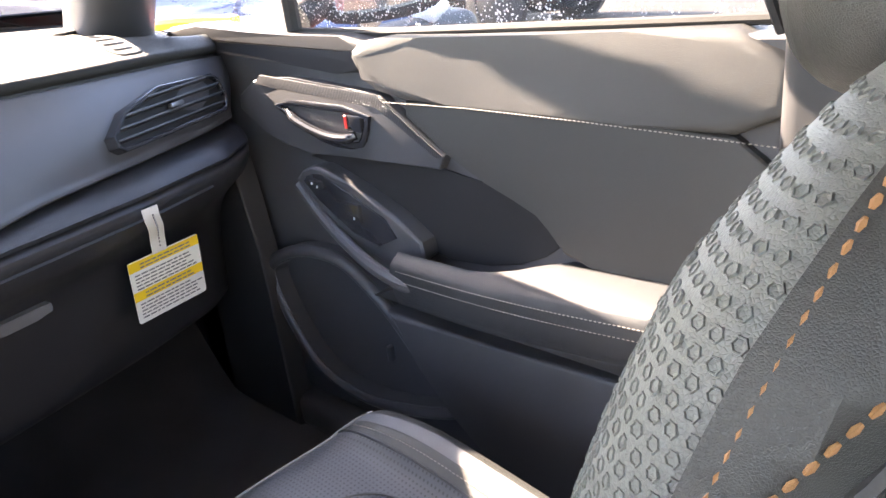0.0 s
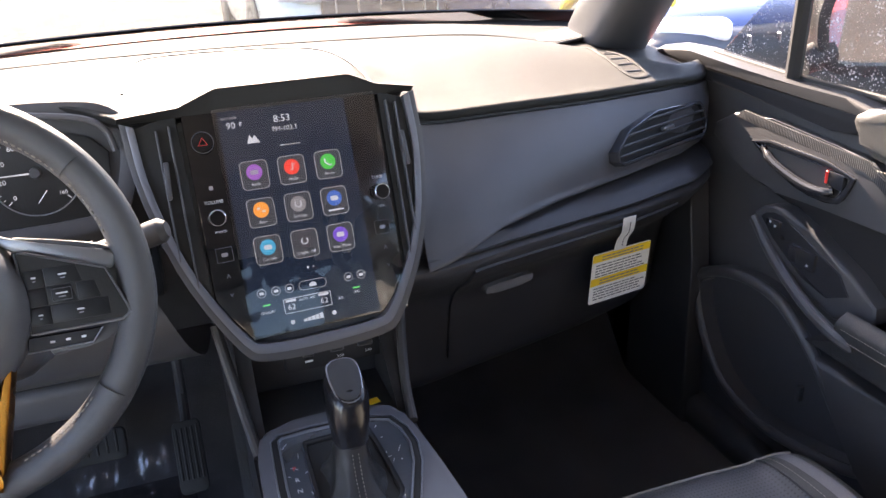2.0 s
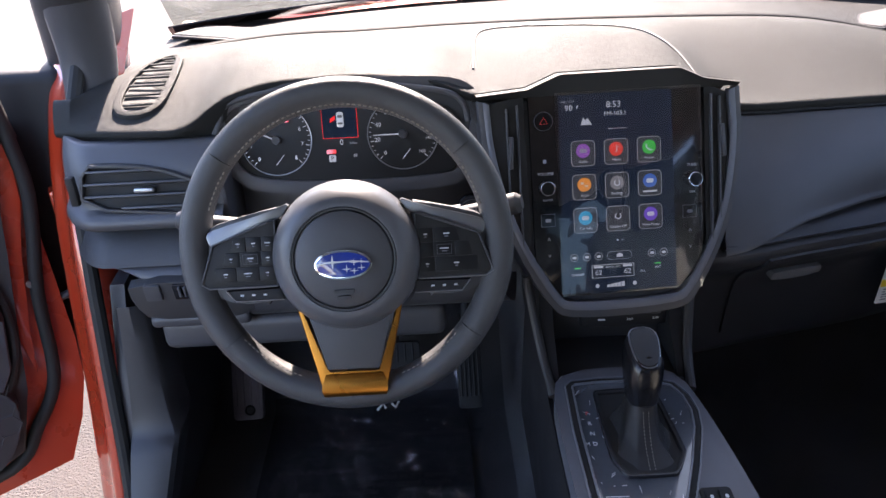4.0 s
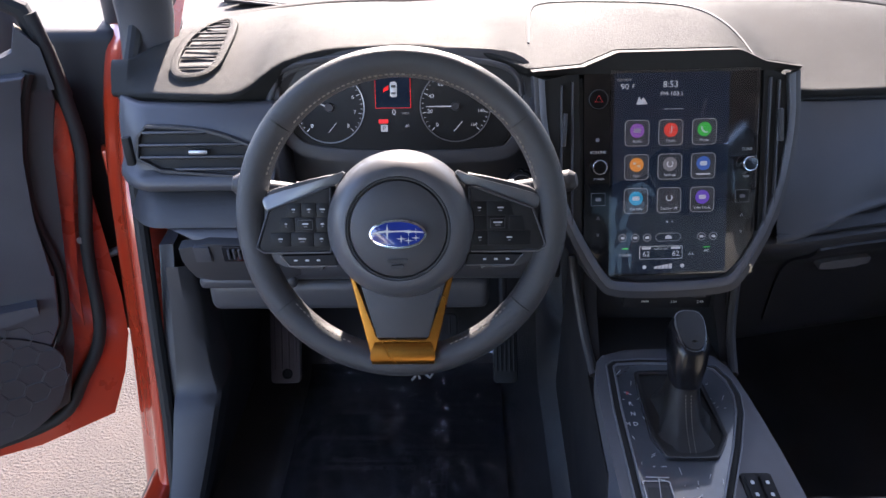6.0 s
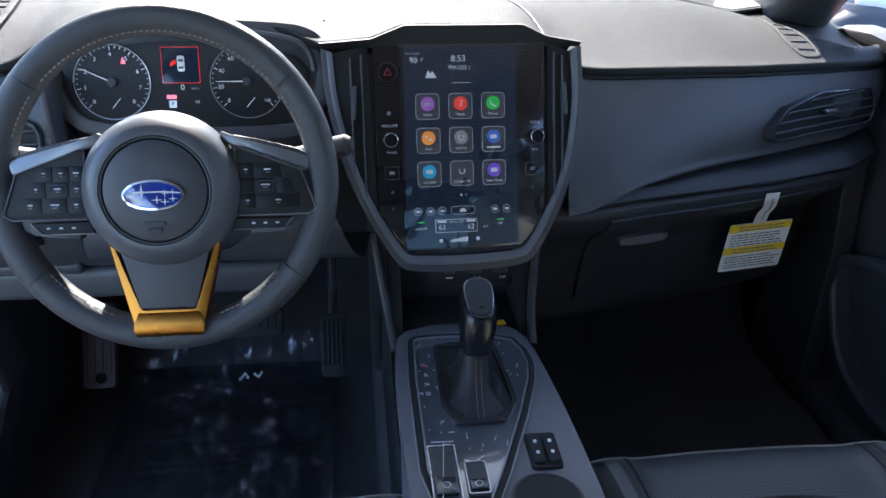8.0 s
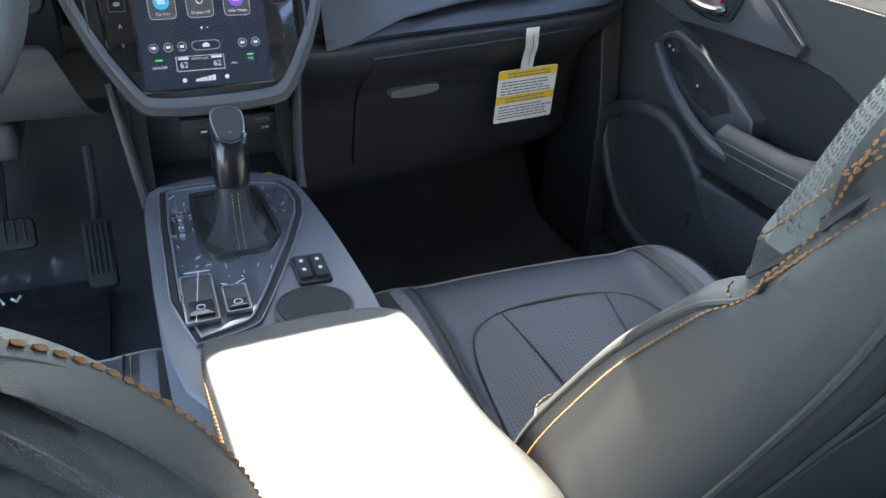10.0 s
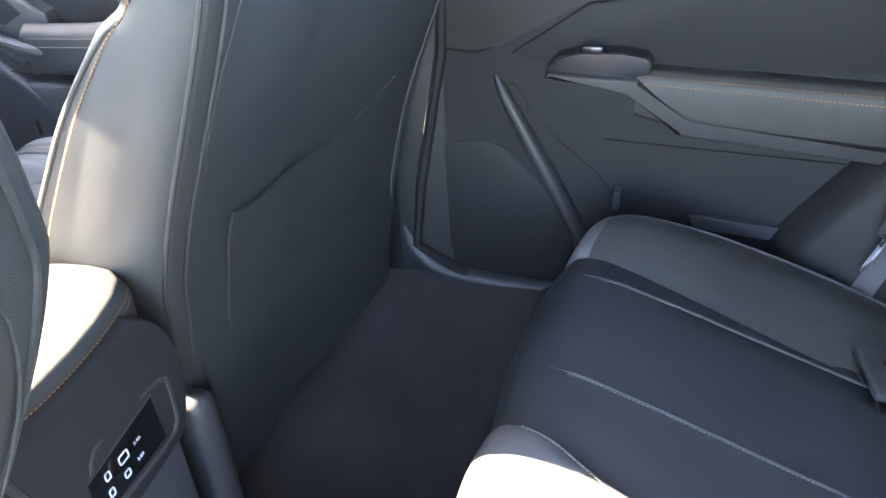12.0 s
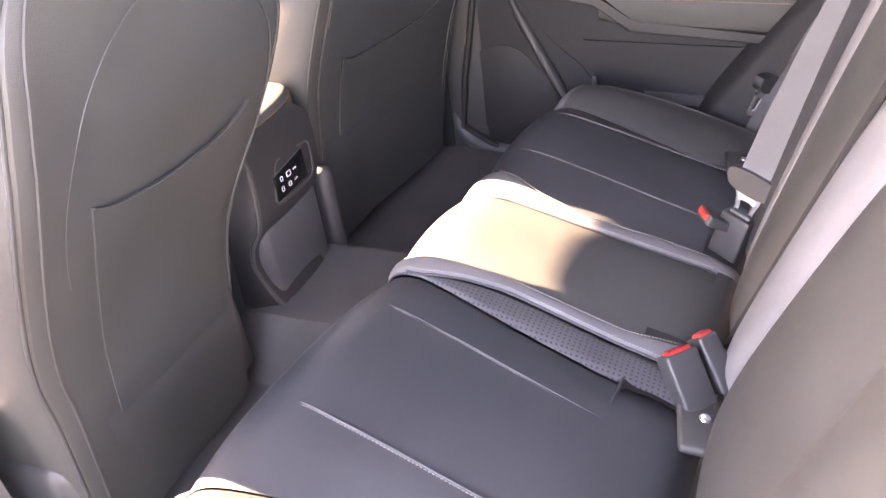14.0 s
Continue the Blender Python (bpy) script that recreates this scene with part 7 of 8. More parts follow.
for s in (-1, 1):
    G = []
    for k, (y, z) in enumerate(zip(BY_, BZ_)):
        t = min(1, max(0, (0.03 - y) / 0.48))
        a = 0.565 - 0.113 * t
        b = 0.600 + 0.075 * math.sin(math.pi * min(1, t * 0.78 + 0.12)) ** 0.8
        w = min(1, k / 3)
        G.append([(s * (a + (b - a) * u), y - 0.02 * u + yaw_y(s * (a + (b - a) * u)), z + (h - roll_z(s * (a + (b - a) * u))) * w) for u, h in ((0, -0.006), (0.12, 0.004), (0.35, 0.012), (0.6, 0.016), (0.82, 0.012), (0.95, 0.002), (1.0, -0.02), (0.99, -0.08), (0.97, -0.14))])
    U = upsample(upsample(G, 4, 0), 3, 1)
    part("outer_bolster", grid(U), SEAT, bench, "dark outer bolster")
    part("piping", tube(U[12:, 15], 0.004, 8), SEATGREY, bench, "grey piping")
    V = U[8:17, 0:14].copy()
    V[:, :, 2] += 0.0015
    part("grey_corner", grid(V), SEATGREY, bench, "grey corner patch")


def on_bench(x, y, o=0.0):
    return (x, y + yaw_y(x), ipol(-y, [-v for v in BY_[4:]], BZ_[4:]) + o - roll_z(x))


for xa, xb, o in ((0.486, 0.444, 0.0065), (0.298, 0.250, 0.0085), (-0.21, -0.279, 0.0065), (-0.412, -0.455, 0.0085)):
    L = [on_bench(xa + (xb - xa) * t, -0.055 - 0.35 * t, o) for t in np.linspace(0, 1, 24)]
    part("seam", tube(L, 0.0022, 6), INSERT, bench)
    part("stitching", stitches([(x - 0.004, y, z + 0.0012) for x, y, z in L], 0.005, 0.62, 0.0006), THREADLT, bench)
for e, d in ((E_CR, 0.005), (E_RT, -0.005), (E_CL, -0.005), (E_LT, 0.005)):
    part("stitching", stitches([on_bench(at_edge(e, y) + d, y, 0.0080) for y in np.linspace(-0.05, -0.43, 30)], 0.0050, 0.62, 0.0008), THREADLT, bench, "pale trim stitching")
    part("seam", tube([on_bench(at_edge(e, y), y, 0.0035) for y in np.linspace(-0.05, -0.43, 30)], 0.0020, 6), PLASTIC_DK, bench)
part("seam", tube([on_bench(x, -0.40, 0.004) for x in np.linspace(0.16, 0.45, 12)], 0.0025, 6), PLASTIC_DK, bench)
part("seam", tube([on_bench(x, -0.37, 0.004) for x in np.linspace(-0.45, -0.19, 12)], 0.0025, 6), PLASTIC_DK, bench)
G = [[on_bench(x, y, 0.008 + 0.004 * math.sin(math.pi * i / 6)) for i, x in enumerate(np.linspace(-0.058, 0.112, 7))] for y in np.linspace(-0.432, -0.480, 5)]
part("center_flap", grid(upsample(G, 2, 0), thick=-0.01), SEAT, bench, "leatherette flap behind the middle cushion")
part("bench_base", rbox((1.20, 0.42, 0.20), 0.03, 3, at=(0, -0.22, 0.40)), PLASTIC_DK, bench)


# backrest: sections leaning back
def bs(x, h, o=0.0):
    """A point of the backrest h metres up its slope; o is how proud it stands."""
    return (x, 0.3 * yaw_y(x) - 0.482 - 0.27 * h + 0.96 * o, 0.485 + 0.963 * h + 0.27 * o)


def back_section(name, xl, xr, mat, label="", crown=0.012, h0=0.0, h1=0.66, n=7):
    G = []
    for h, e in ((h0, -0.01), (h0 + 0.012, 0.012), (h0 + 0.05, 0.022), (h0 + 0.15, 0.026), (h0 + 0.30, 0.026), (h0 + 0.45, 0.022), (h1 - 0.04, 0.012), (h1, -0.03)):
        t = (h - h0) / (h1 - h0)
        a, b = (q[0] + (q[1] - q[0]) * t for q in (xl, xr))
        G.append([bs(a + (b - a) * i / (n - 1), h, e + crown * 4 * (i / (n - 1)) * (1 - i / (n - 1)) - 0.005 * (abs(2 * i / (n - 1) - 1) ** 6)) for i in range(n)])
    return part(name, grid(upsample(upsample(G, 4, 0), 3, 1)), mat, bench, label)


back_section("backrest_center", (-0.06, -0.25), (0.075, 0.05), SEAT, "dark leatherette middle backrest")
back_section("backrest_trim", (0.075, 0.05), (0.125, 0.12), SEATGREY, "grey stripe beside the middle backrest", 0.004)
back_section("backrest_right", (0.125, 0.12), (0.395, 0.36), INSERT, "black right-hand backrest")
back_section("backrest_trim", (0.395, 0.36), (0.455, 0.46), SEATGREY, "grey stripe of the right-hand backrest", 0.006)
back_section("backrest_trim", (-0.155, -0.40), (-0.06, -0.25), SEATGREY, "wide grey stripe of the left-hand backrest", 0.008)
back_section("backrest_left", (-0.475, -0.56), (-0.155, -0.40), SEAT, "dark left-hand backrest")
part("backrest_gap", tube(upsample([bs(-0.060 - 0.19 * h / 0.66, h, 0.024) for h in np.linspace(0.02, 0.60, 8)], 3, 0), 0.006, 8), RUBBER, bench, "dark split between the backrests")
for s in (-1, 1):
    a, b = ((0.455, 0.46), (0.520, 0.520)) if s > 0 else ((-0.74, -0.72), (-0.475, -0.56))
    if s > 0:
        back_section("backrest_bolster", a, b, SEAT, "dark outer backrest edge", 0.008)
    else:
        back_section("backrest_bolster", a, b, SEAT, "dark outer backrest bolster", 0.03)
part("backrest_base", rbox((1.18, 0.10, 0.66), 0.03, 3, at=(0, -0.63, 0.80), rot=Euler((radians(15.6), 0, 0)).to_matrix()), PLASTIC_DK, bench)
# anchor flaps with a metal button
for x, y, w in ((0.46, -0.452, 0.085), (-0.225, -0.452, 0.080)):
    f = part("anchor_flap", rbox((w, 0.075, 0.014), 0.006, 3, at=(x, y, 0.508), rot=Euler((radians(12), 0, radians(8))).to_matrix()), SEAT, bench, "leatherette anchor flap")
    part("snap_button", lathe([(0, 0.004), (0.006, 0.0035), (0.008, 0.0)], 16, pose(x + 0.012, y + 0.006, 0.515, 12, 0, 0)), STEEL, f, "metal snap button")
part("snap_button", lathe([(0, 0.004), (0.006, 0.0035), (0.008, 0.0)], 16, pose(-0.035, -0.470, 0.515, 5, 0, 0)), STEEL, bench, "metal snap button")
G = [[on_bench(x, y, 0.007 - 0.02 * math.sin(math.pi * i / 6) * min(1, (j + 1) / 2)) for i, x in enumerate(np.linspace(-0.208, -0.078, 7))] for j, y in enumerate(np.linspace(-0.372, -0.470, 7))]
part("buckle_well", grid(upsample(G, 3, 0)), RUBBER, bench, "dark well for the buckles")


# ---- belts and buckles ----
def webbing(pts, w, across, name, parent, label=""):
    P = upsample(pts, 6, 0)
    a = Vector(across).normalized()
    rows = []
    for p in P:
        p = Vector(p)
        rows.append([p - a * w / 2, p - a * w / 4, p + a * w / 4, p + a * w / 2])
    return part(name, grid(rows, thick=0.0015), BELT, parent, label)


def tongue(at, parent):
    """A belt tongue: black moulded sleeve and a steel plate with a slot."""
    t = part("sleeve", plate(chaikin([(-0.040, 0.030), (0.040, 0.030), (0.044, 0.012), (0.030, -0.006), (-0.030, -0.006), (-0.044, 0.012)], 2), -0.010, 0.010, at, bevel=0.005, seg=3), PLASTIC_DK, parent, "black belt tongue sleeve")
    part("tongue_plate", ring_plate(chaikin([(-0.030, 0.0), (0.030, 0.0), (0.016, -0.022), (0.016, -0.060), (-0.016, -0.060), (-0.016, -0.022)], 1), chaikin([(-0.012, -0.020), (0.012, -0.020), (0.0095, -0.028), (0.009, -0.050), (-0.009, -0.050), (-0.0095, -0.028)], 1), -0.0018, 0.0018, at), STEEL, t, "steel belt tongue")


b1 = thing("seat_belt", "grey rear seat belt with steel tongue beside the door pillar", "seat belt", (0, 0, 0), "rear seat belts")
webbing([(0.660, -0.440, 0.470), (0.668, -0.458, 0.520), (0.672, -0.474, 0.560), (0.668, -0.515, 0.620), (0.650, -0.550, 0.700), (0.632, -0.590, 0.780), (0.622, -0.67, 0.95), (0.63, -0.74, 1.15)], 0.047, (0.75, 0.45, 0.25), "webbing", b1)
tongue(pose(0.670, -0.468, 0.575, 15, 0, -35) @ pose(0, 0, 0, 0, 22, 0), b1)
b2 = thing("seat_belt", "pale grey middle seat belt plugged into its small buckle", "seat belt", (0, 0, 0), "rear seat belts")
webbing([(0.180, -0.470, 0.628), (0.184, -0.482, 0.67), (0.190, -0.508, 0.75), (0.200, -0.552, 0.87), (0.212, -0.62, 1.03), (0.222, -0.69, 1.20)], 0.050, (0.50, 0.84, 0.20), "webbing", b2)
BX = Vector((0.50, 0.84, 0.20)).normalized()
BZ = (Vector((0.02, -0.26, 0.96)) - BX * Vector((0.02, -0.26, 0.96)).dot(BX)).normalized()
BN = BZ.cross(BX)
TM = Matrix(((BX.x, BN.x, BZ.x, 0.180), (BX.y, BN.y, BZ.y, -0.468), (BX.z, BN.z, BZ.z, 0.612), (0, 0, 0, 1)))
tongue(TM, b2)


BUCKLERED = surface("dark_red_button", (0.34, 0.022, 0.020), 0.45, grain=(900, 0.05))


def buckle(at, label, w=0.046, thick=0.030, release=BUCKLERED):
    b = thing("belt_buckle", label, "belt buckle", at, "rear belt buckles")
    part("body", rbox((w, thick, 0.075), 0.004, 3, at=(0, 0, -0.0025)), PLASTIC_DK, b)
    part("release", rbox((w * 0.70, thick * 0.62, 0.012), 0.003, 2, at=(0, -0.003, 0.0335)), release, b, "release button")
    part("stalk", tube([(0, 0, -0.03), (0.0, 0.004, -0.075)], 0.010, 8, flat=0.5), BELT, b)
    return b


buckle(pose(0.186, -0.430, 0.552, -62, 0, 25), "slim black belt buckle with red release on the rear seat", 0.046, 0.018)
buckle(TM @ pose(0.0, 0.0, -0.078), "black anchor buckle holding the middle belt tongue", 0.050, 0.034, PLASTIC)
buckle(pose(-0.172, -0.418, 0.538, -38, 0, -45), "black belt buckle with red release on the rear seat", 0.046)
buckle(pose(-0.137, -0.446, 0.542, -40, 0, -40), "small black belt buckle with red release on the rear seat", 0.030)

# ---- right rear door ----
rd = thing("rear_door", "closed rear door with dark panel, padded armrest and speaker", "car door", (0, 0, 0))
part("panel", slab([(0.225, 0.40), (0.160, 0.78), (0.150, 1.08), (-0.70, 1.10), (-0.56, 0.77), (-0.36, 0.49), (-0.26, 0.37), (0.10, 0.355)], 0.772, 0.86, 0.006, 3, 0), TRIMBLACK, rd, "black moulded rear door panel")
part("upper_panel", slab([(0.160, 0.775), (0.113, 0.768), (0.079, 0.782), (-0.05, 0.862), (-0.30, 0.90), (-0.60, 0.92), (-0.66, 1.09), (0.150, 1.075)], 0.758, 0.86, 0.010, 3, 0), REARSKIN_SHADED, rd, "grey upper door skin, its colour darkened as if in shade")
part("inner_panel", slab([(0.060, 0.770), (-0.05, 0.845), (-0.30, 0.885), (-0.60, 0.905), (-0.53, 0.76), (-0.12, 0.755), (-0.01, 0.755)], 0.766, 0.86, 0.004, 2, 0), TRIMBLACK, rd)
part("switch_pod", slab([(0.010, 0.755), (-0.019, 0.786), (-0.130, 0.788), (-0.148, 0.765), (-0.119, 0.742), (-0.01, 0.745)], 0.735, 0.80, 0.006, 3), DARKGLOSS, rd, "black window switch pod")
part("switch", rbox((0.012, 0.03, 0.012), 0.003, 2, at=(0.738, -0.06, 0.790)), DARKGLOSS, rd)
ARMBAND = surface("dark_arm_band", (0.026, 0.026, 0.028), 0.45, grain=(1500, 0.3), depth=0.0005)
part("arm_band", slab([(0.006, 0.748), (-0.112, 0.738), (-0.185, 0.672), (-0.462, 0.645), (-0.490, 0.648), (-0.486, 0.668), (-0.194, 0.690), (-0.125, 0.752), (0.0, 0.757)], 0.727, 0.80, 0.006, 3, 0), ARMBAND, rd, "satin grey band under the armrest")
G = []
for u in np.linspace(0, 1, 10):
    y = -0.122 - 0.41 * u
    zt, zb = 0.758 - 0.022 * u, 0.690 - 0.03 * u - 0.004
    G.append([(0.79, y, zt + 0.004), (0.752, y, zt + 0.006), (0.738, y, zt), (0.731, y, zt - 0.012), (0.733, y, zb + 0.02 + 0.04 * max(0, 0.15 - u)), (0.742, y, zb + 0.06 * max(0, 0.15 - u)), (0.79, y, zb + 0.06 * max(0, 0.15 - u))])
A = upsample(upsample(G, 3, 0), 4, 1)
ap_ = part("armrest", grid(A, cap=True), SEAT, rd, "padded dark armrest")
bm = stitches(A[:, 9], 0.0055, 0.62, 0.0008)
stitches(A[:, 12], 0.0055, 0.62, 0.0008, bm=bm)
part("stitching", bm, THREAD, ap_, "copper twin stitching")
SPK = chaikin([(0.200, 0.600), (0.137, 0.626), (0.065, 0.620), (-0.030, 0.498), (0.040, 0.376), (0.200, 0.410)], 2)
part("speaker_grille", plate(SPK, 0.7708, 0.80, DM, bevel=0.0015), TRIMBLACK, rd, "black fabric-look speaker grille")
part("pocket_edge", tube(upsample([(0.784, 0.094, 0.748), (0.768, 0.066, 0.695), (0.764, 0.015, 0.60), (0.764, -0.040, 0.490), (0.766, -0.062, 0.43)], 5, 0), [0.004 + 0.010 * math.sin(math.pi * min(1, (k + 1) / 14) / 2) for k in range(21)], 12), PLASTIC_DK, rd, "rounded edge of the door pocket")
part("pocket_well", slab([(0.070, 0.725), (0.040, 0.65), (-0.05, 0.47), (-0.12, 0.47), (-0.10, 0.56), (0.02, 0.66), (0.05, 0.72)], 0.770, 0.79, 0.001, 1), TRIMBLACK, rd)
part("bottle_clip", rbox((0.02, 0.010, 0.035), 0.003, 2, at=(0.762, -0.105, 0.545)), PLASTIC, rd)
part("seam_line", tube([(0.770, -0.08, 0.640), (0.770, -0.46, 0.622)], 0.002, 6), TRIMBLACK, rd)
part("ash_flap", slab([(-0.215, 0.523), (-0.355, 0.514), (-0.345, 0.490), (-0.225, 0.500)], 0.764, 0.79, 0.003, 2, 0), PLASTIC, rd)
part("seal", tube([(0.762, 0.148, 1.0), (0.762, 0.166, 0.77), (0.762, 0.215, 0.54), (0.765, 0.232, 0.42), (0.765, 0.14, 0.362)], 0.009, 8), RUBBER, rd)
wq = part("window", slab([(0.14, 1.07), (-0.62, 1.09), (-0.50, 1.48), (0.14, 1.50)], 0.83, 0.834, 0, 1, 0), GLASSTINT, rd, "dark tinted rear window pane")
wq.visible_shadow = False
# wheel-arch trim at the end of the bench, both sides
for s in (-1, 1):
    G = []
    for y, z, xi in ((-0.30, 0.34, 0.70), (-0.345, 0.47, 0.70), (-0.39, 0.55, 0.695), (-0.50, 0.70, 0.69), (-0.62, 0.85, 0.68), (-0.72, 1.0, 0.67)):
        G.append([(s * 0.80, y + 0.02, z + 0.01), (s * (xi + 0.05), y + 0.012, z + 0.008), (s * (xi + 0.012), y, z), (s * xi, y - 0.02, z - 0.012), (s * (xi - 0.03), y - 0.07, z - 0.04), (s * (xi - 0.10), y - 0.12, z - 0.05), (s * (xi - 0.20), y - 0.15, z - 0.06)])
    wa = tagged(link("wheel_arch_trim", grid(upsample(upsample(G, 4, 0), 4, 1)), TRIMBLACK), "black moulded wheel arch trim beside the rear seat", "interior trim", "", "structure")

# ---- driver's door aperture and open door ----
G = []
for z, y, w in ((0.33, 1.02, 0.0), (0.45, 1.06, 0.0), (0.62, 1.11, 0.0), (0.80, 1.15, 0.0), (0.95, 1.19, 0.0), (1.10, 1.27, 0.0), (1.22, 1.42, 0.0)):
    G.append([(-0.775, y + 0.10, z), (-0.795, y + 0.03, z), (-0.815, y, z), (-0.835, y + 0.004, z), (-0.858, y + 0.05, z), (-0.895, y + 0.09, z), (-0.905, y + 0.16, z), (-0.90, y + 0.40, z)])
solo("door_post", grid(upsample(upsample(G, 5, 0), 4, 1)), ORANGE, "glossy orange painted hinge post of the driver door", "car body", "structure")
G = [[(-0.80, y, 0.405), (-0.815, y, 0.428), (-0.84, y, 0.430), (-0.862, y, 0.415), (-0.872, y, 0.36), (-0.868, y, 0.27), (-0.83, y, 0.22)] for y in np.linspace(-0.6, 1.16, 20)]
solo("sill", grid(upsample(G, 3, 1)), ORANGE, "glossy orange painted door sill", "car body", "structure")
solo("pillar_foot_left", tube(upsample([(-0.778, 1.285, 1.320), (-0.788, 1.312, 1.190), (-0.796, 1.290, 1.100), (-0.800, 1.255, 1.010), (-0.798, 1.215, 0.900)], 4, 0), [0.050 - 0.028 * k / 16 for k in range(17)], 16), PLASTIC, "dark trim at the foot of the windscreen pillar", "pillar trim", "structure")
solo("door_seal", tube(upsample([(-0.795, 1.30, 1.20), (-0.795, 1.19, 1.08), (-0.793, 1.14, 0.92), (-0.792, 1.10, 0.75), (-0.792, 1.04, 0.50), (-0.792, 0.95, 0.425), (-0.792, 0.4, 0.42)], 6, 0), 0.011, 10), RUBBER, "black rubber door seal along the driver door opening", "door seal", "structure")
KT = [(0.850, -0.756, 1.105, -0.716), (0.76, -0.762, 1.098, -0.712), (0.660, -0.770, 1.085, -0.708), (0.625, -0.772, 1.070, -0.700), (0.605, -0.772, 1.045, -0.700), (0.52, -0.772, 0.985, -0.715), (0.44, -0.772, 0.90, -0.730), (0.395, -0.772, 0.80, -0.742)]
solo("kick_trim", grid(upsample([[(a - 0.004, y + 0.012, z - 0.004), (a, y, z), ((a + b) / 2, y - 0.003, z + 0.002), (b - 0.006, y + 0.006, z), (b, y + 0.016, z - 0.002), (b - 0.004, y + 0.10, z - 0.01)] for z, a, y, b in KT], 3, 0)), PLASTIC_DK, "dark blue-grey trim below the door pillar in the driver footwell", "interior trim", "structure")
solo("kick_panel", plate([(1.02, 0.36), (1.10, 0.72), (1.16, 0.86), (1.75, 0.9), (1.75, 0.36)], -0.785, -0.76, DM, bevel=0.006), PLASTIC, "dark kick panel beside the footrest", "interior trim", "structure")
# Hidden behind the dash; added to stop sun reaching the passenger sill.
solo("hinge_pillar", rbox((0.20, 0.10, 0.72), 0.015, 2, at=(0.86, 1.50, 0.60)), PLASTIC_DK, "dark unseen block at the hinge pillar, keeping sun off the passenger sill", "car body", "structure")
solo("kick_panel_right", plate([(1.25, 0.36), (1.27, 0.72), (1.30, 0.9), (1.80, 0.95), (1.80, 0.36)], 0.76, 0.80, DM, bevel=0.006), PLASTIC_DK, "dark kick panel in the passenger footwell", "interior trim", "structure")
solo("front_wing", rbox((0.06, 0.9, 0.65), 0.02, 3, at=(-0.905, 1.85, 0.72)), ORANGE, "orange front wing beside the driver door", "car body", "structure")

od = thing("driver_door", "driver door standing open, orange outside with a dark inner panel", "car door", pose(-0.93, 1.33, 0, 0, 0, -62))
# local: y runs back along the door from its hinge as -y, x towards the cabin
DI = Matrix(((0, 1, 0, 0), (1, 0, 0, 0), (0, 0, 1, 0), (0, 0, 0, 1)))
FLANGE = [(-0.044, 1.110), (-0.044, 1.060), (-0.069, 0.974), (-0.084, 0.867), (-0.100, 0.767), (-0.112, 0.690)]
part("skin", plate([(-0.024, 0.66), (-0.030, 0.57), (-0.054, 0.485), (-0.095, 0.390), (-0.24, 0.366), (-0.95, 0.40), (-1.10, 0.60), (-1.05, 1.09), (-0.030, 1.07)], -0.09, 0.0, DI, bevel=0.008, seg=3), ORANGE, od, "glossy orange door skin")
part("inner_panel", plate(FLANGE + [(-0.125, 0.60), (-0.164, 0.468), (-0.253, 0.433), (-0.316, 0.419), (-0.90, 0.43), (-1.02, 0.55), (-1.0, 1.11)], 0.0, 0.030, Matrix.Translation((0.030, 0, 0)) @ DI @ Matrix.Diagonal((1, -1, 1, 1)), bevel=0.004), PLASTIC_DK, od, "dark inner door panel")
PIPE = [(-0.076, 1.115), (-0.091, 1.081), (-0.120, 0.982), (-0.131, 0.877), (-0.120, 0.764), (-0.136, 0.664), (-0.187, 0.577), (-0.259, 0.524)]
part("raised_panel", plate(PIPE + [(-0.40, 0.49), (-0.90, 0.50), (-0.98, 0.60), (-0.97, 1.11)], 0.0, 0.030, Matrix.Translation((0.058, 0, 0)) @ DI @ Matrix.Diagonal((1, -1, 1, 1)), bevel=0.006, seg=3), PLASTIC, od, "raised grey field of the door panel")
part("piping", tube(upsample([(0.036, y + 0.006, z) for y, z in PIPE], 5, 0), 0.009, 10), RUBBER, od, "black rubber edge of the raised field")
part("edge_metal", plate(FLANGE[1:] + [(-0.101, 0.617), (-0.090, 0.711), (-0.063, 0.862), (-0.038, 0.957), (-0.034, 1.044)], 0.0, 0.010, Matrix.Translation((0.014, 0, 0)) @ DI @ Matrix.Diagonal((1, -1, 1, 1)), bevel=0.002), ORANGE, od, "orange painted door edge")
part("edge_seal", tube(upsample([(0.012, y, z) for y, z in ((-0.047, 1.20), (-0.040, 1.16), (-0.034, 1.12), (-0.028, 1.055), (-0.024, 0.976), (-0.036, 0.895), (-0.060, 0.775), (-0.078, 0.60), (-0.130, 0.505), (-0.20, 0.425), (-0.40, 0.405))], 5, 0), 0.012, 12), RUBBER, od, "black rubber edge seal")
part("speaker_grille", plate(chaikin([(-0.135, 0.60), (-0.187, 0.650), (-0.26, 0.680), (-0.50, 0.68), (-0.56, 0.50), (-0.30, 0.43), (-0.18, 0.475)], 2), 0.0, 0.03, Matrix.Translation((0.064, 0, 0)) @ DI @ Matrix.Diagonal((1, -1, 1, 1)), bevel=0.002), PLASTIC_DK, od, "black speaker grille")
bm = bmesh.new()
for k in range(9):
    for q in range(7):
        yy, zz = -0.17 - 0.036 * k, 0.475 + 0.0415 * q + 0.0207 * (k % 2)
        if (yy + 0.32) ** 2 / 0.17 ** 2 + (zz - 0.59) ** 2 / 0.125 ** 2 < 1:
            hexes([(0.0646, yy, zz)], [(1, 0, 0)], 0.0235, bm, 0.22)
part("hex_net", bm, PLASTIC_DK, od, "hexagon pattern of the speaker grille")
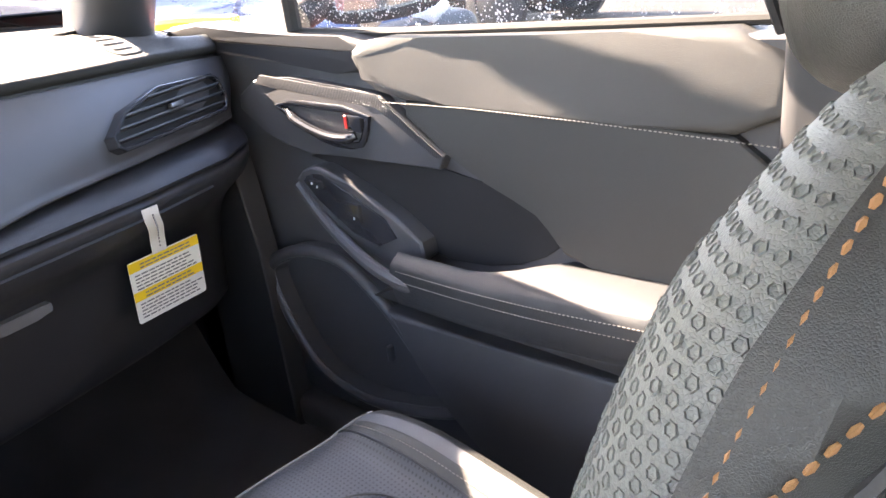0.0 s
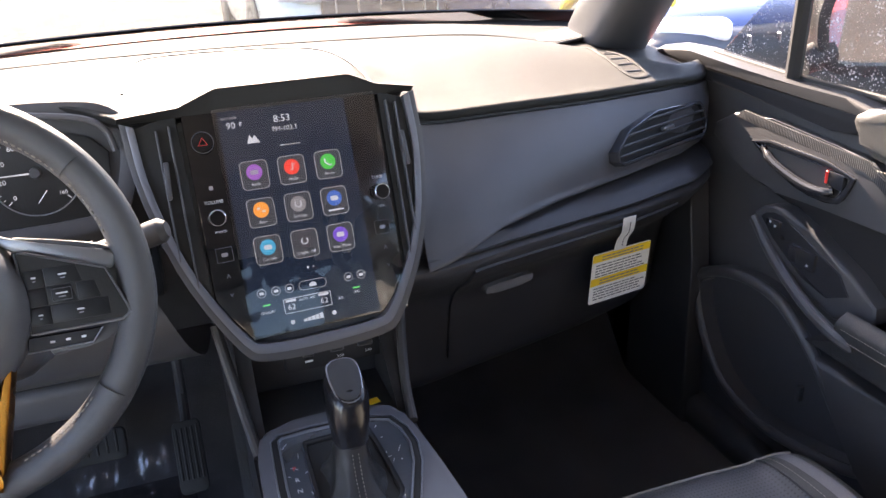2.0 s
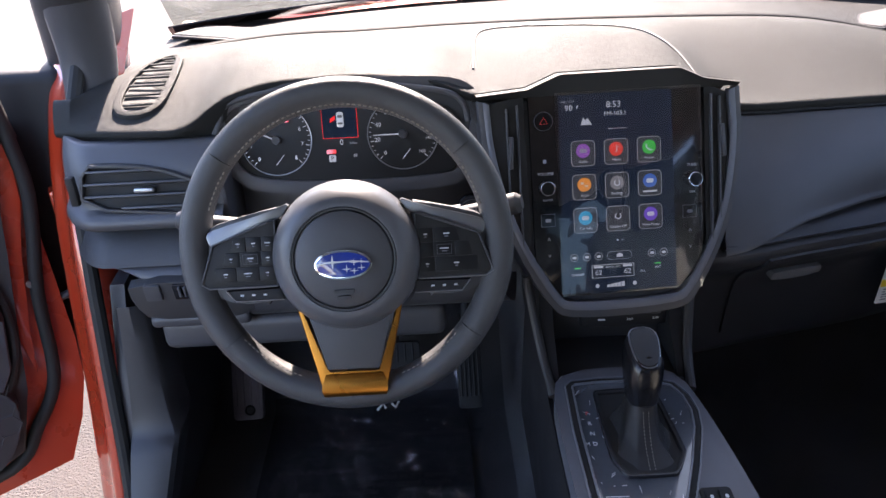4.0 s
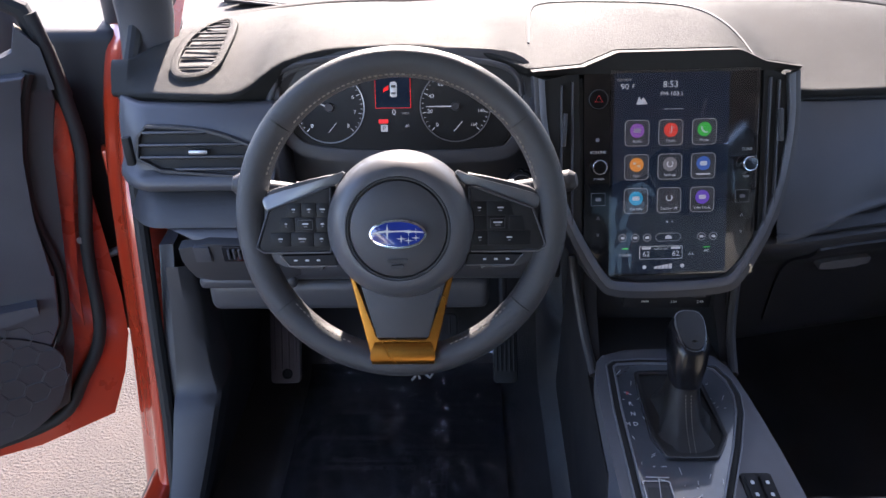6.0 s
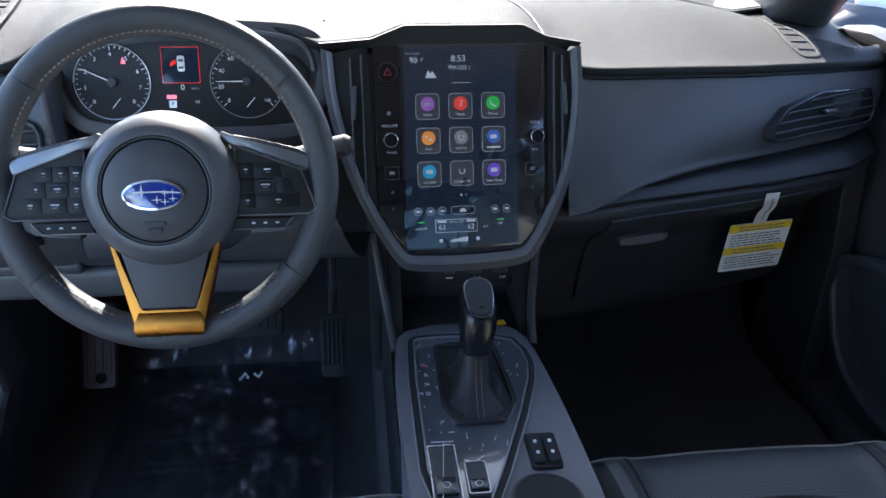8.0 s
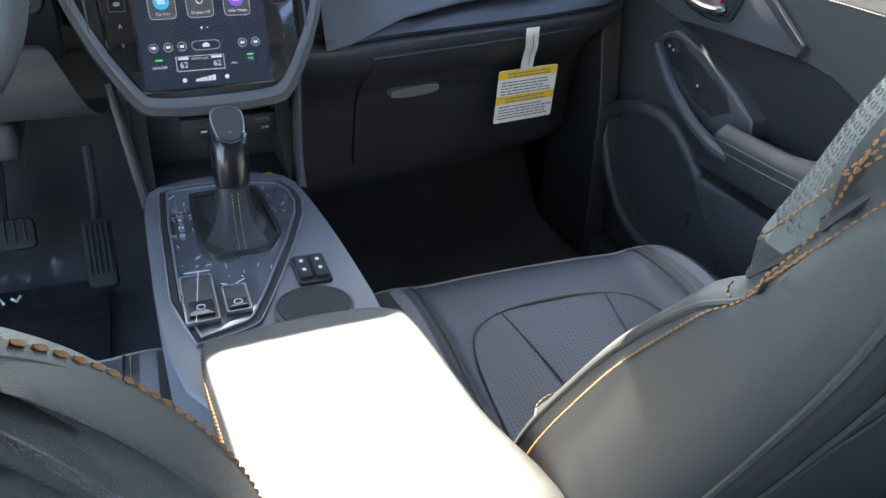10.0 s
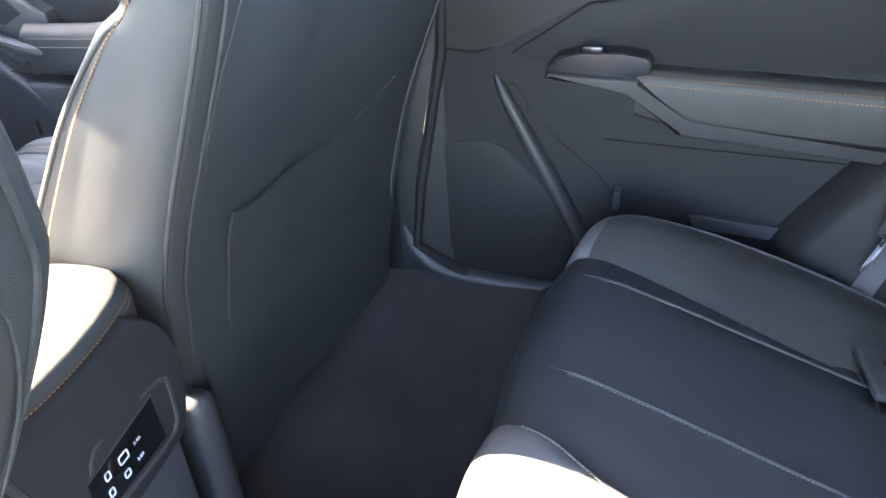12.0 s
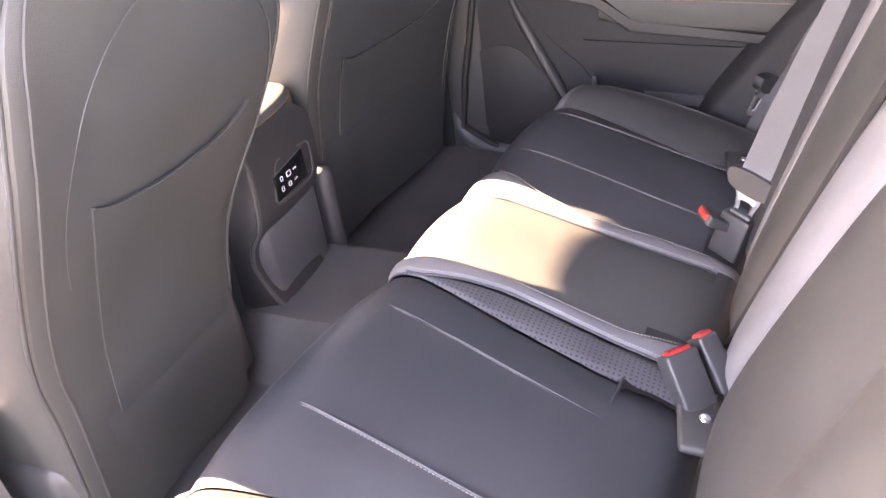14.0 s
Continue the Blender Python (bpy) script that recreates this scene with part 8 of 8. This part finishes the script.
part("door_bin", plate(chaikin([(-0.16, 0.735), (-0.55, 0.725), (-0.92, 0.70), (-0.93, 0.66), (-0.55, 0.685), (-0.16, 0.70)], 1), 0.05, 0.085, DI, bevel=0.008, seg=3), PLASTIC, od, "dark moulded ledge above the speaker")
part("armrest", rbox((0.07, 0.50, 0.07), 0.02, 3, at=(0.085, -0.50, 0.80)), PLASTIC_DK, od)
part("belt_rail", rbox((0.07, 0.88, 0.035), 0.015, 3, at=(0.03, -0.57, 1.105)), PLASTIC_DK, od)
part("window_frame", tube([(0.005, -0.030, 1.06), (0.005, -0.040, 1.14), (0.005, -0.056, 1.205), (0.0, -0.16, 1.275), (-0.01, -0.35, 1.36), (-0.04, -0.60, 1.46), (-0.05, -1.0, 1.48)], 0.016, 10), RUBBER, od, "black window frame")
part("sail_panel", plate([(-0.04, 1.08), (-0.045, 1.15), (-0.072, 1.185), (-0.085, 1.147), (-0.118, 1.134), (-0.14, 1.09)], 0.0, 0.03, DI, bevel=0.0), PLASTIC, od, "black mirror corner panel")
dm = part("mirror_shell", rbox((0.16, 0.20, 0.15), 0.04, 4, at=(-0.17, -0.16, 1.15)), PLASTIC_DK, od, "black door mirror shell")
for z in (0.93, 0.60):
    h = part("hinge", rbox((0.035, 0.05, 0.055), 0.006, 2, at=(-0.005, 0.030, z)), ORANGE, od, "orange painted hinge")
    part("hinge_bolt", lathe([(0, 0.006), (0.007, 0.006), (0.008, 0.0)], 6, pose(0.014, 0.02, z, 0, 90, 0)), STEEL, h)
part("check_strap", tube([(-0.01, -0.03, 0.745), (-0.015, 0.09, 0.77)], 0.008, 8), PLASTIC_DK, od)
for z in (0.80, 0.73):
    part("screw", lathe([(0, 0.004), (0.006, 0.004), (0.007, 0.0)], 12, pose(0.016, -0.066, z, 0, 90, 0)), STEEL, od)
part("wiring_boot", tube([(-0.02, 0.01, 0.82), (-0.02, 0.05, 0.78), (-0.015, 0.055, 0.71), (-0.02, 0.03, 0.66)], 0.016, 10), RUBBER, od)

# Black block put in for the shade behind the open door.
solo("door_jamb", rbox((0.17, 0.10, 0.62), 0.02, 3, at=(-0.955, 1.425, 0.84)), RUBBER, "black block for the shade in the gap behind the open driver door", "car body", "structure")

# ---- outside ----
solo("ground", rbox((240, 240, 0.2), 0, at=(0, 0, -0.1)), TARMAC, "pale sunlit tarmac of a car lot", "ground", "structure", smooth=0)

own = thing("bonnet", "sunlit orange bonnet ahead of the windscreen", "bonnet", (0, 0, 0))
G = [[(x * (0.80 - 0.02 * k), 2.06 + 0.22 * k - 0.10 * abs(x) ** 2.5, z - 0.05 * abs(x) ** 3 + (0.012 if 0.35 < abs(x) < 0.75 else 0)) for x in np.linspace(-1, 1, 25)] for k, z in enumerate((1.015, 1.015, 1.0, 0.975, 0.935, 0.87, 0.76))]
part("panel", grid(upsample(G, 3, 0), thick=-0.01), ORANGE, own)
G = [[(x * 0.80, 1.93 + d - 0.13 * abs(x) ** 2.5, z - 0.03 * abs(x) ** 3) for x in np.linspace(-1, 1, 31)] for d, z in ((0.0, 1.062), (0.03, 1.050), (0.08, 1.022), (0.13, 1.018), (0.15, 1.010))]
part("cowl", grid(upsample(G, 2, 0), thick=-0.008), PLASTIC_DK, own, "black cowl grille")
for a, b in (((-0.62, 1.90, 1.085), (0.02, 1.975, 1.072)), ((0.05, 1.96, 1.075), (0.55, 1.88, 1.075))):
    part("wiper_arm", tube([a, b], 0.009, 8), PLASTIC_DK, own, "black wiper arm")

TYRE = surface("tyre_rubber", (0.02, 0.02, 0.021), 0.85, grain=(200, 0.4))
ALLOY = surface("alloy", (0.45, 0.45, 0.46), 0.35, metal=0.9, grain=(300, 0.05))
TINT = surface("tinted_glass", (0.012, 0.014, 0.016), 0.06, grain=(50, 0.0), rough_vary=0.03)
LAMP = surface("lamp_lens", (0.55, 0.56, 0.58), 0.12, grain=(50, 0.0), coat=0.6)


def parked_car(at, paint, label, length=4.5, width=1.82, height=1.62, arch=PLASTIC_DK):
    """A parked car; its nose towards local -y."""
    c = thing("parked_car", label, "car", at, "parked cars")
    h, L, W = height, length, width
    st = [(0.0, 0.72, 0.30, 0.60), (0.12, 0.88, 0.24, 0.78), (0.5, 0.97, 0.22, 0.88), (1.15, 1.0, 0.22, 0.98), (1.6, 1.0, 0.22, 1.02), (2.6, 1.0, 0.22, 1.05), (3.6, 1.0, 0.24, 1.08), (4.25, 0.95, 0.30, 1.06), (4.5, 0.82, 0.42, 0.95)]
    G = []
    for y, w, z0, z1 in st:
        y, w = y * L / 4.5 - L / 2, w * W / 2
        G.append([(-w * 0.80, y, z0), (-w * 0.97, y, z0 + 0.10), (-w, y, (z0 + z1) / 2), (-w * 0.965, y, z1 - 0.06), (-w * 0.85, y, z1), (0, y, z1 + 0.03), (w * 0.85, y, z1), (w * 0.965, y, z1 - 0.06), (w, y, (z0 + z1) / 2), (w * 0.97, y, z0 + 0.10), (w * 0.80, y, z0)])
    part("body", grid(upsample(upsample(G, 3, 0), 2, 1), closed=True, cap=True), paint, c)
    gh = [(1.15, 0.80, 0.98), (1.75, 0.66, h - 0.10), (2.1, 0.64, h - 0.02), (2.9, 0.64, h), (3.7, 0.62, h - 0.05), (4.3, 0.74, 1.08)]
    G = [[(-W * 0.43, y * L / 4.5 - L / 2, 0.98), (-W / 2 * w, y * L / 4.5 - L / 2, z - 0.03), (-W / 2 * w * 0.85, y * L / 4.5 - L / 2, z), (W / 2 * w * 0.85, y * L / 4.5 - L / 2, z), (W / 2 * w, y * L / 4.5 - L / 2, z - 0.03), (W * 0.43, y * L / 4.5 - L / 2, 0.98)] for y, w, z in gh]
    part("glasshouse", grid(upsample(G, 3, 0)), TINT, c, "dark glass")
    part("roof", rbox((W * 0.60, L * 0.42, 0.05), 0.02, 2, at=(0, 0.15 * L / 4.5 + 0.25, h)), paint, c)
    for sx in (-1, 1):
        for y in (-L / 2 + 0.90, L / 2 - 0.88):
            m = pose(sx * (W / 2 - 0.10), y, 0.35, 0, 90 * sx, 0)
            part("wheel_arch", lathe([(0.40, 0.105), (0.42, 0.095), (0.42, 0.0), (0.36, 0.0), (0.36, 0.10)], 28, m), arch, c)
            wl = part("wheel", lathe([(0.22, 0.10), (0.25, 0.108), (0.33, 0.10), (0.35, 0.07), (0.35, -0.09), (0.30, -0.10)], 32, m), TYRE, c)
            part("rim", lathe([(0.0, 0.07), (0.05, 0.075), (0.06, 0.06), (0.20, 0.055), (0.225, 0.105), (0.24, 0.104), (0.24, 0.0)], 32, m), ALLOY, wl)
            for k in range(5):
                a = 2 * math.pi * k / 5
                b = rbox((0.17, 0.035, 0.03), 0.01, 2, at=(0.12, 0, 0.075))
                bmesh.ops.transform(b, matrix=m @ Matrix.Rotation(a, 4, "Z"), verts=b.verts)
                part("spoke", b, ALLOY, wl)
        part("headlight", rbox((0.36, 0.16, 0.11), 0.04, 3, at=(sx * W * 0.33, -L / 2 + 0.10, 0.76), rot=Euler((0, 0, sx * 0.45)).to_matrix()), LAMP, c)
        part("tail_light", rbox((0.22, 0.14, 0.14), 0.04, 3, at=(sx * W * 0.37, L / 2 - 0.10, 0.90)), RED, c)
    g = part("grille", rbox((W * 0.52, 0.06, 0.24), 0.04, 3, at=(0, -L / 2 + 0.01, 0.62)), PLASTIC_DK, c, "black grille")
    for k in range(5):
        part("grille_bar", rbox((0.012, 0.03, 0.22), 0.003, 1, at=(-0.36 + 0.18 * k, -L / 2 - 0.025, 0.62)), STEEL, g)
    part("badge", plate(disc(0.085, 24, rz=0.045), 0.0, 0.02, pose(0, -L / 2 - 0.03, 0.80)), CHROME, g)
    part("lower_grille", rbox((W * 0.62, 0.06, 0.12), 0.03, 2, at=(0, -L / 2 + 0.03, 0.36)), PLASTIC_DK, c)
    return c


WHITEPAINT = surface("white_paint", (0.70, 0.72, 0.66), 0.3, grain=(900, 0.0), vary=0.03, coat=1.0)
BLUEPAINT = surface("blue_paint", (0.012, 0.022, 0.09), 0.3, metal=0.2, grain=(900, 0.0), vary=0.05, coat=1.0)
BLACKPAINT = surface("black_paint", (0.012, 0.013, 0.015), 0.25, grain=(900, 0.0), vary=0.05, coat=1.0)
REDPAINT = surface("red_paint", (0.42, 0.02, 0.02), 0.3, grain=(900, 0.0), vary=0.05, coat=1.0)
parked_car(pose(1.55, 8.6, 0), WHITEPAINT, "pale car parked nose-on ahead of the windscreen")
ye = parked_car(pose(2.95, 5.6, 0, 0, 0, 0), BLUEPAINT, "blue car with yellow trim parked alongside")
part("yellow_trim", tube(upsample([(-0.93, -1.35, 0.62), (-0.94, -1.50, 0.86), (-0.90, -1.80, 0.92), (-0.70, -2.12, 0.90)], 5, 0), 0.03, 8), YELLOW, ye, "yellow trim strip")
part("bumper", rbox((1.86, 0.40, 0.52), 0.12, 3, at=(0, -2.10, 0.50)), PLASTIC_DK, ye, "black front bumper cladding")
parked_car(pose(8.22, 7.38, 0, 0, 0, 0), BLACKPAINT, "black car with bright alloy wheels across the lane")
parked_car(pose(8.6, -0.9, 0, 0, 0, 0), BLACKPAINT, "black car with bright alloy wheels across the lane")
parked_car(pose(3.4, -4.6, 0, 0, 0, 12), REDPAINT, "red car parked behind, seen in the door mirror")
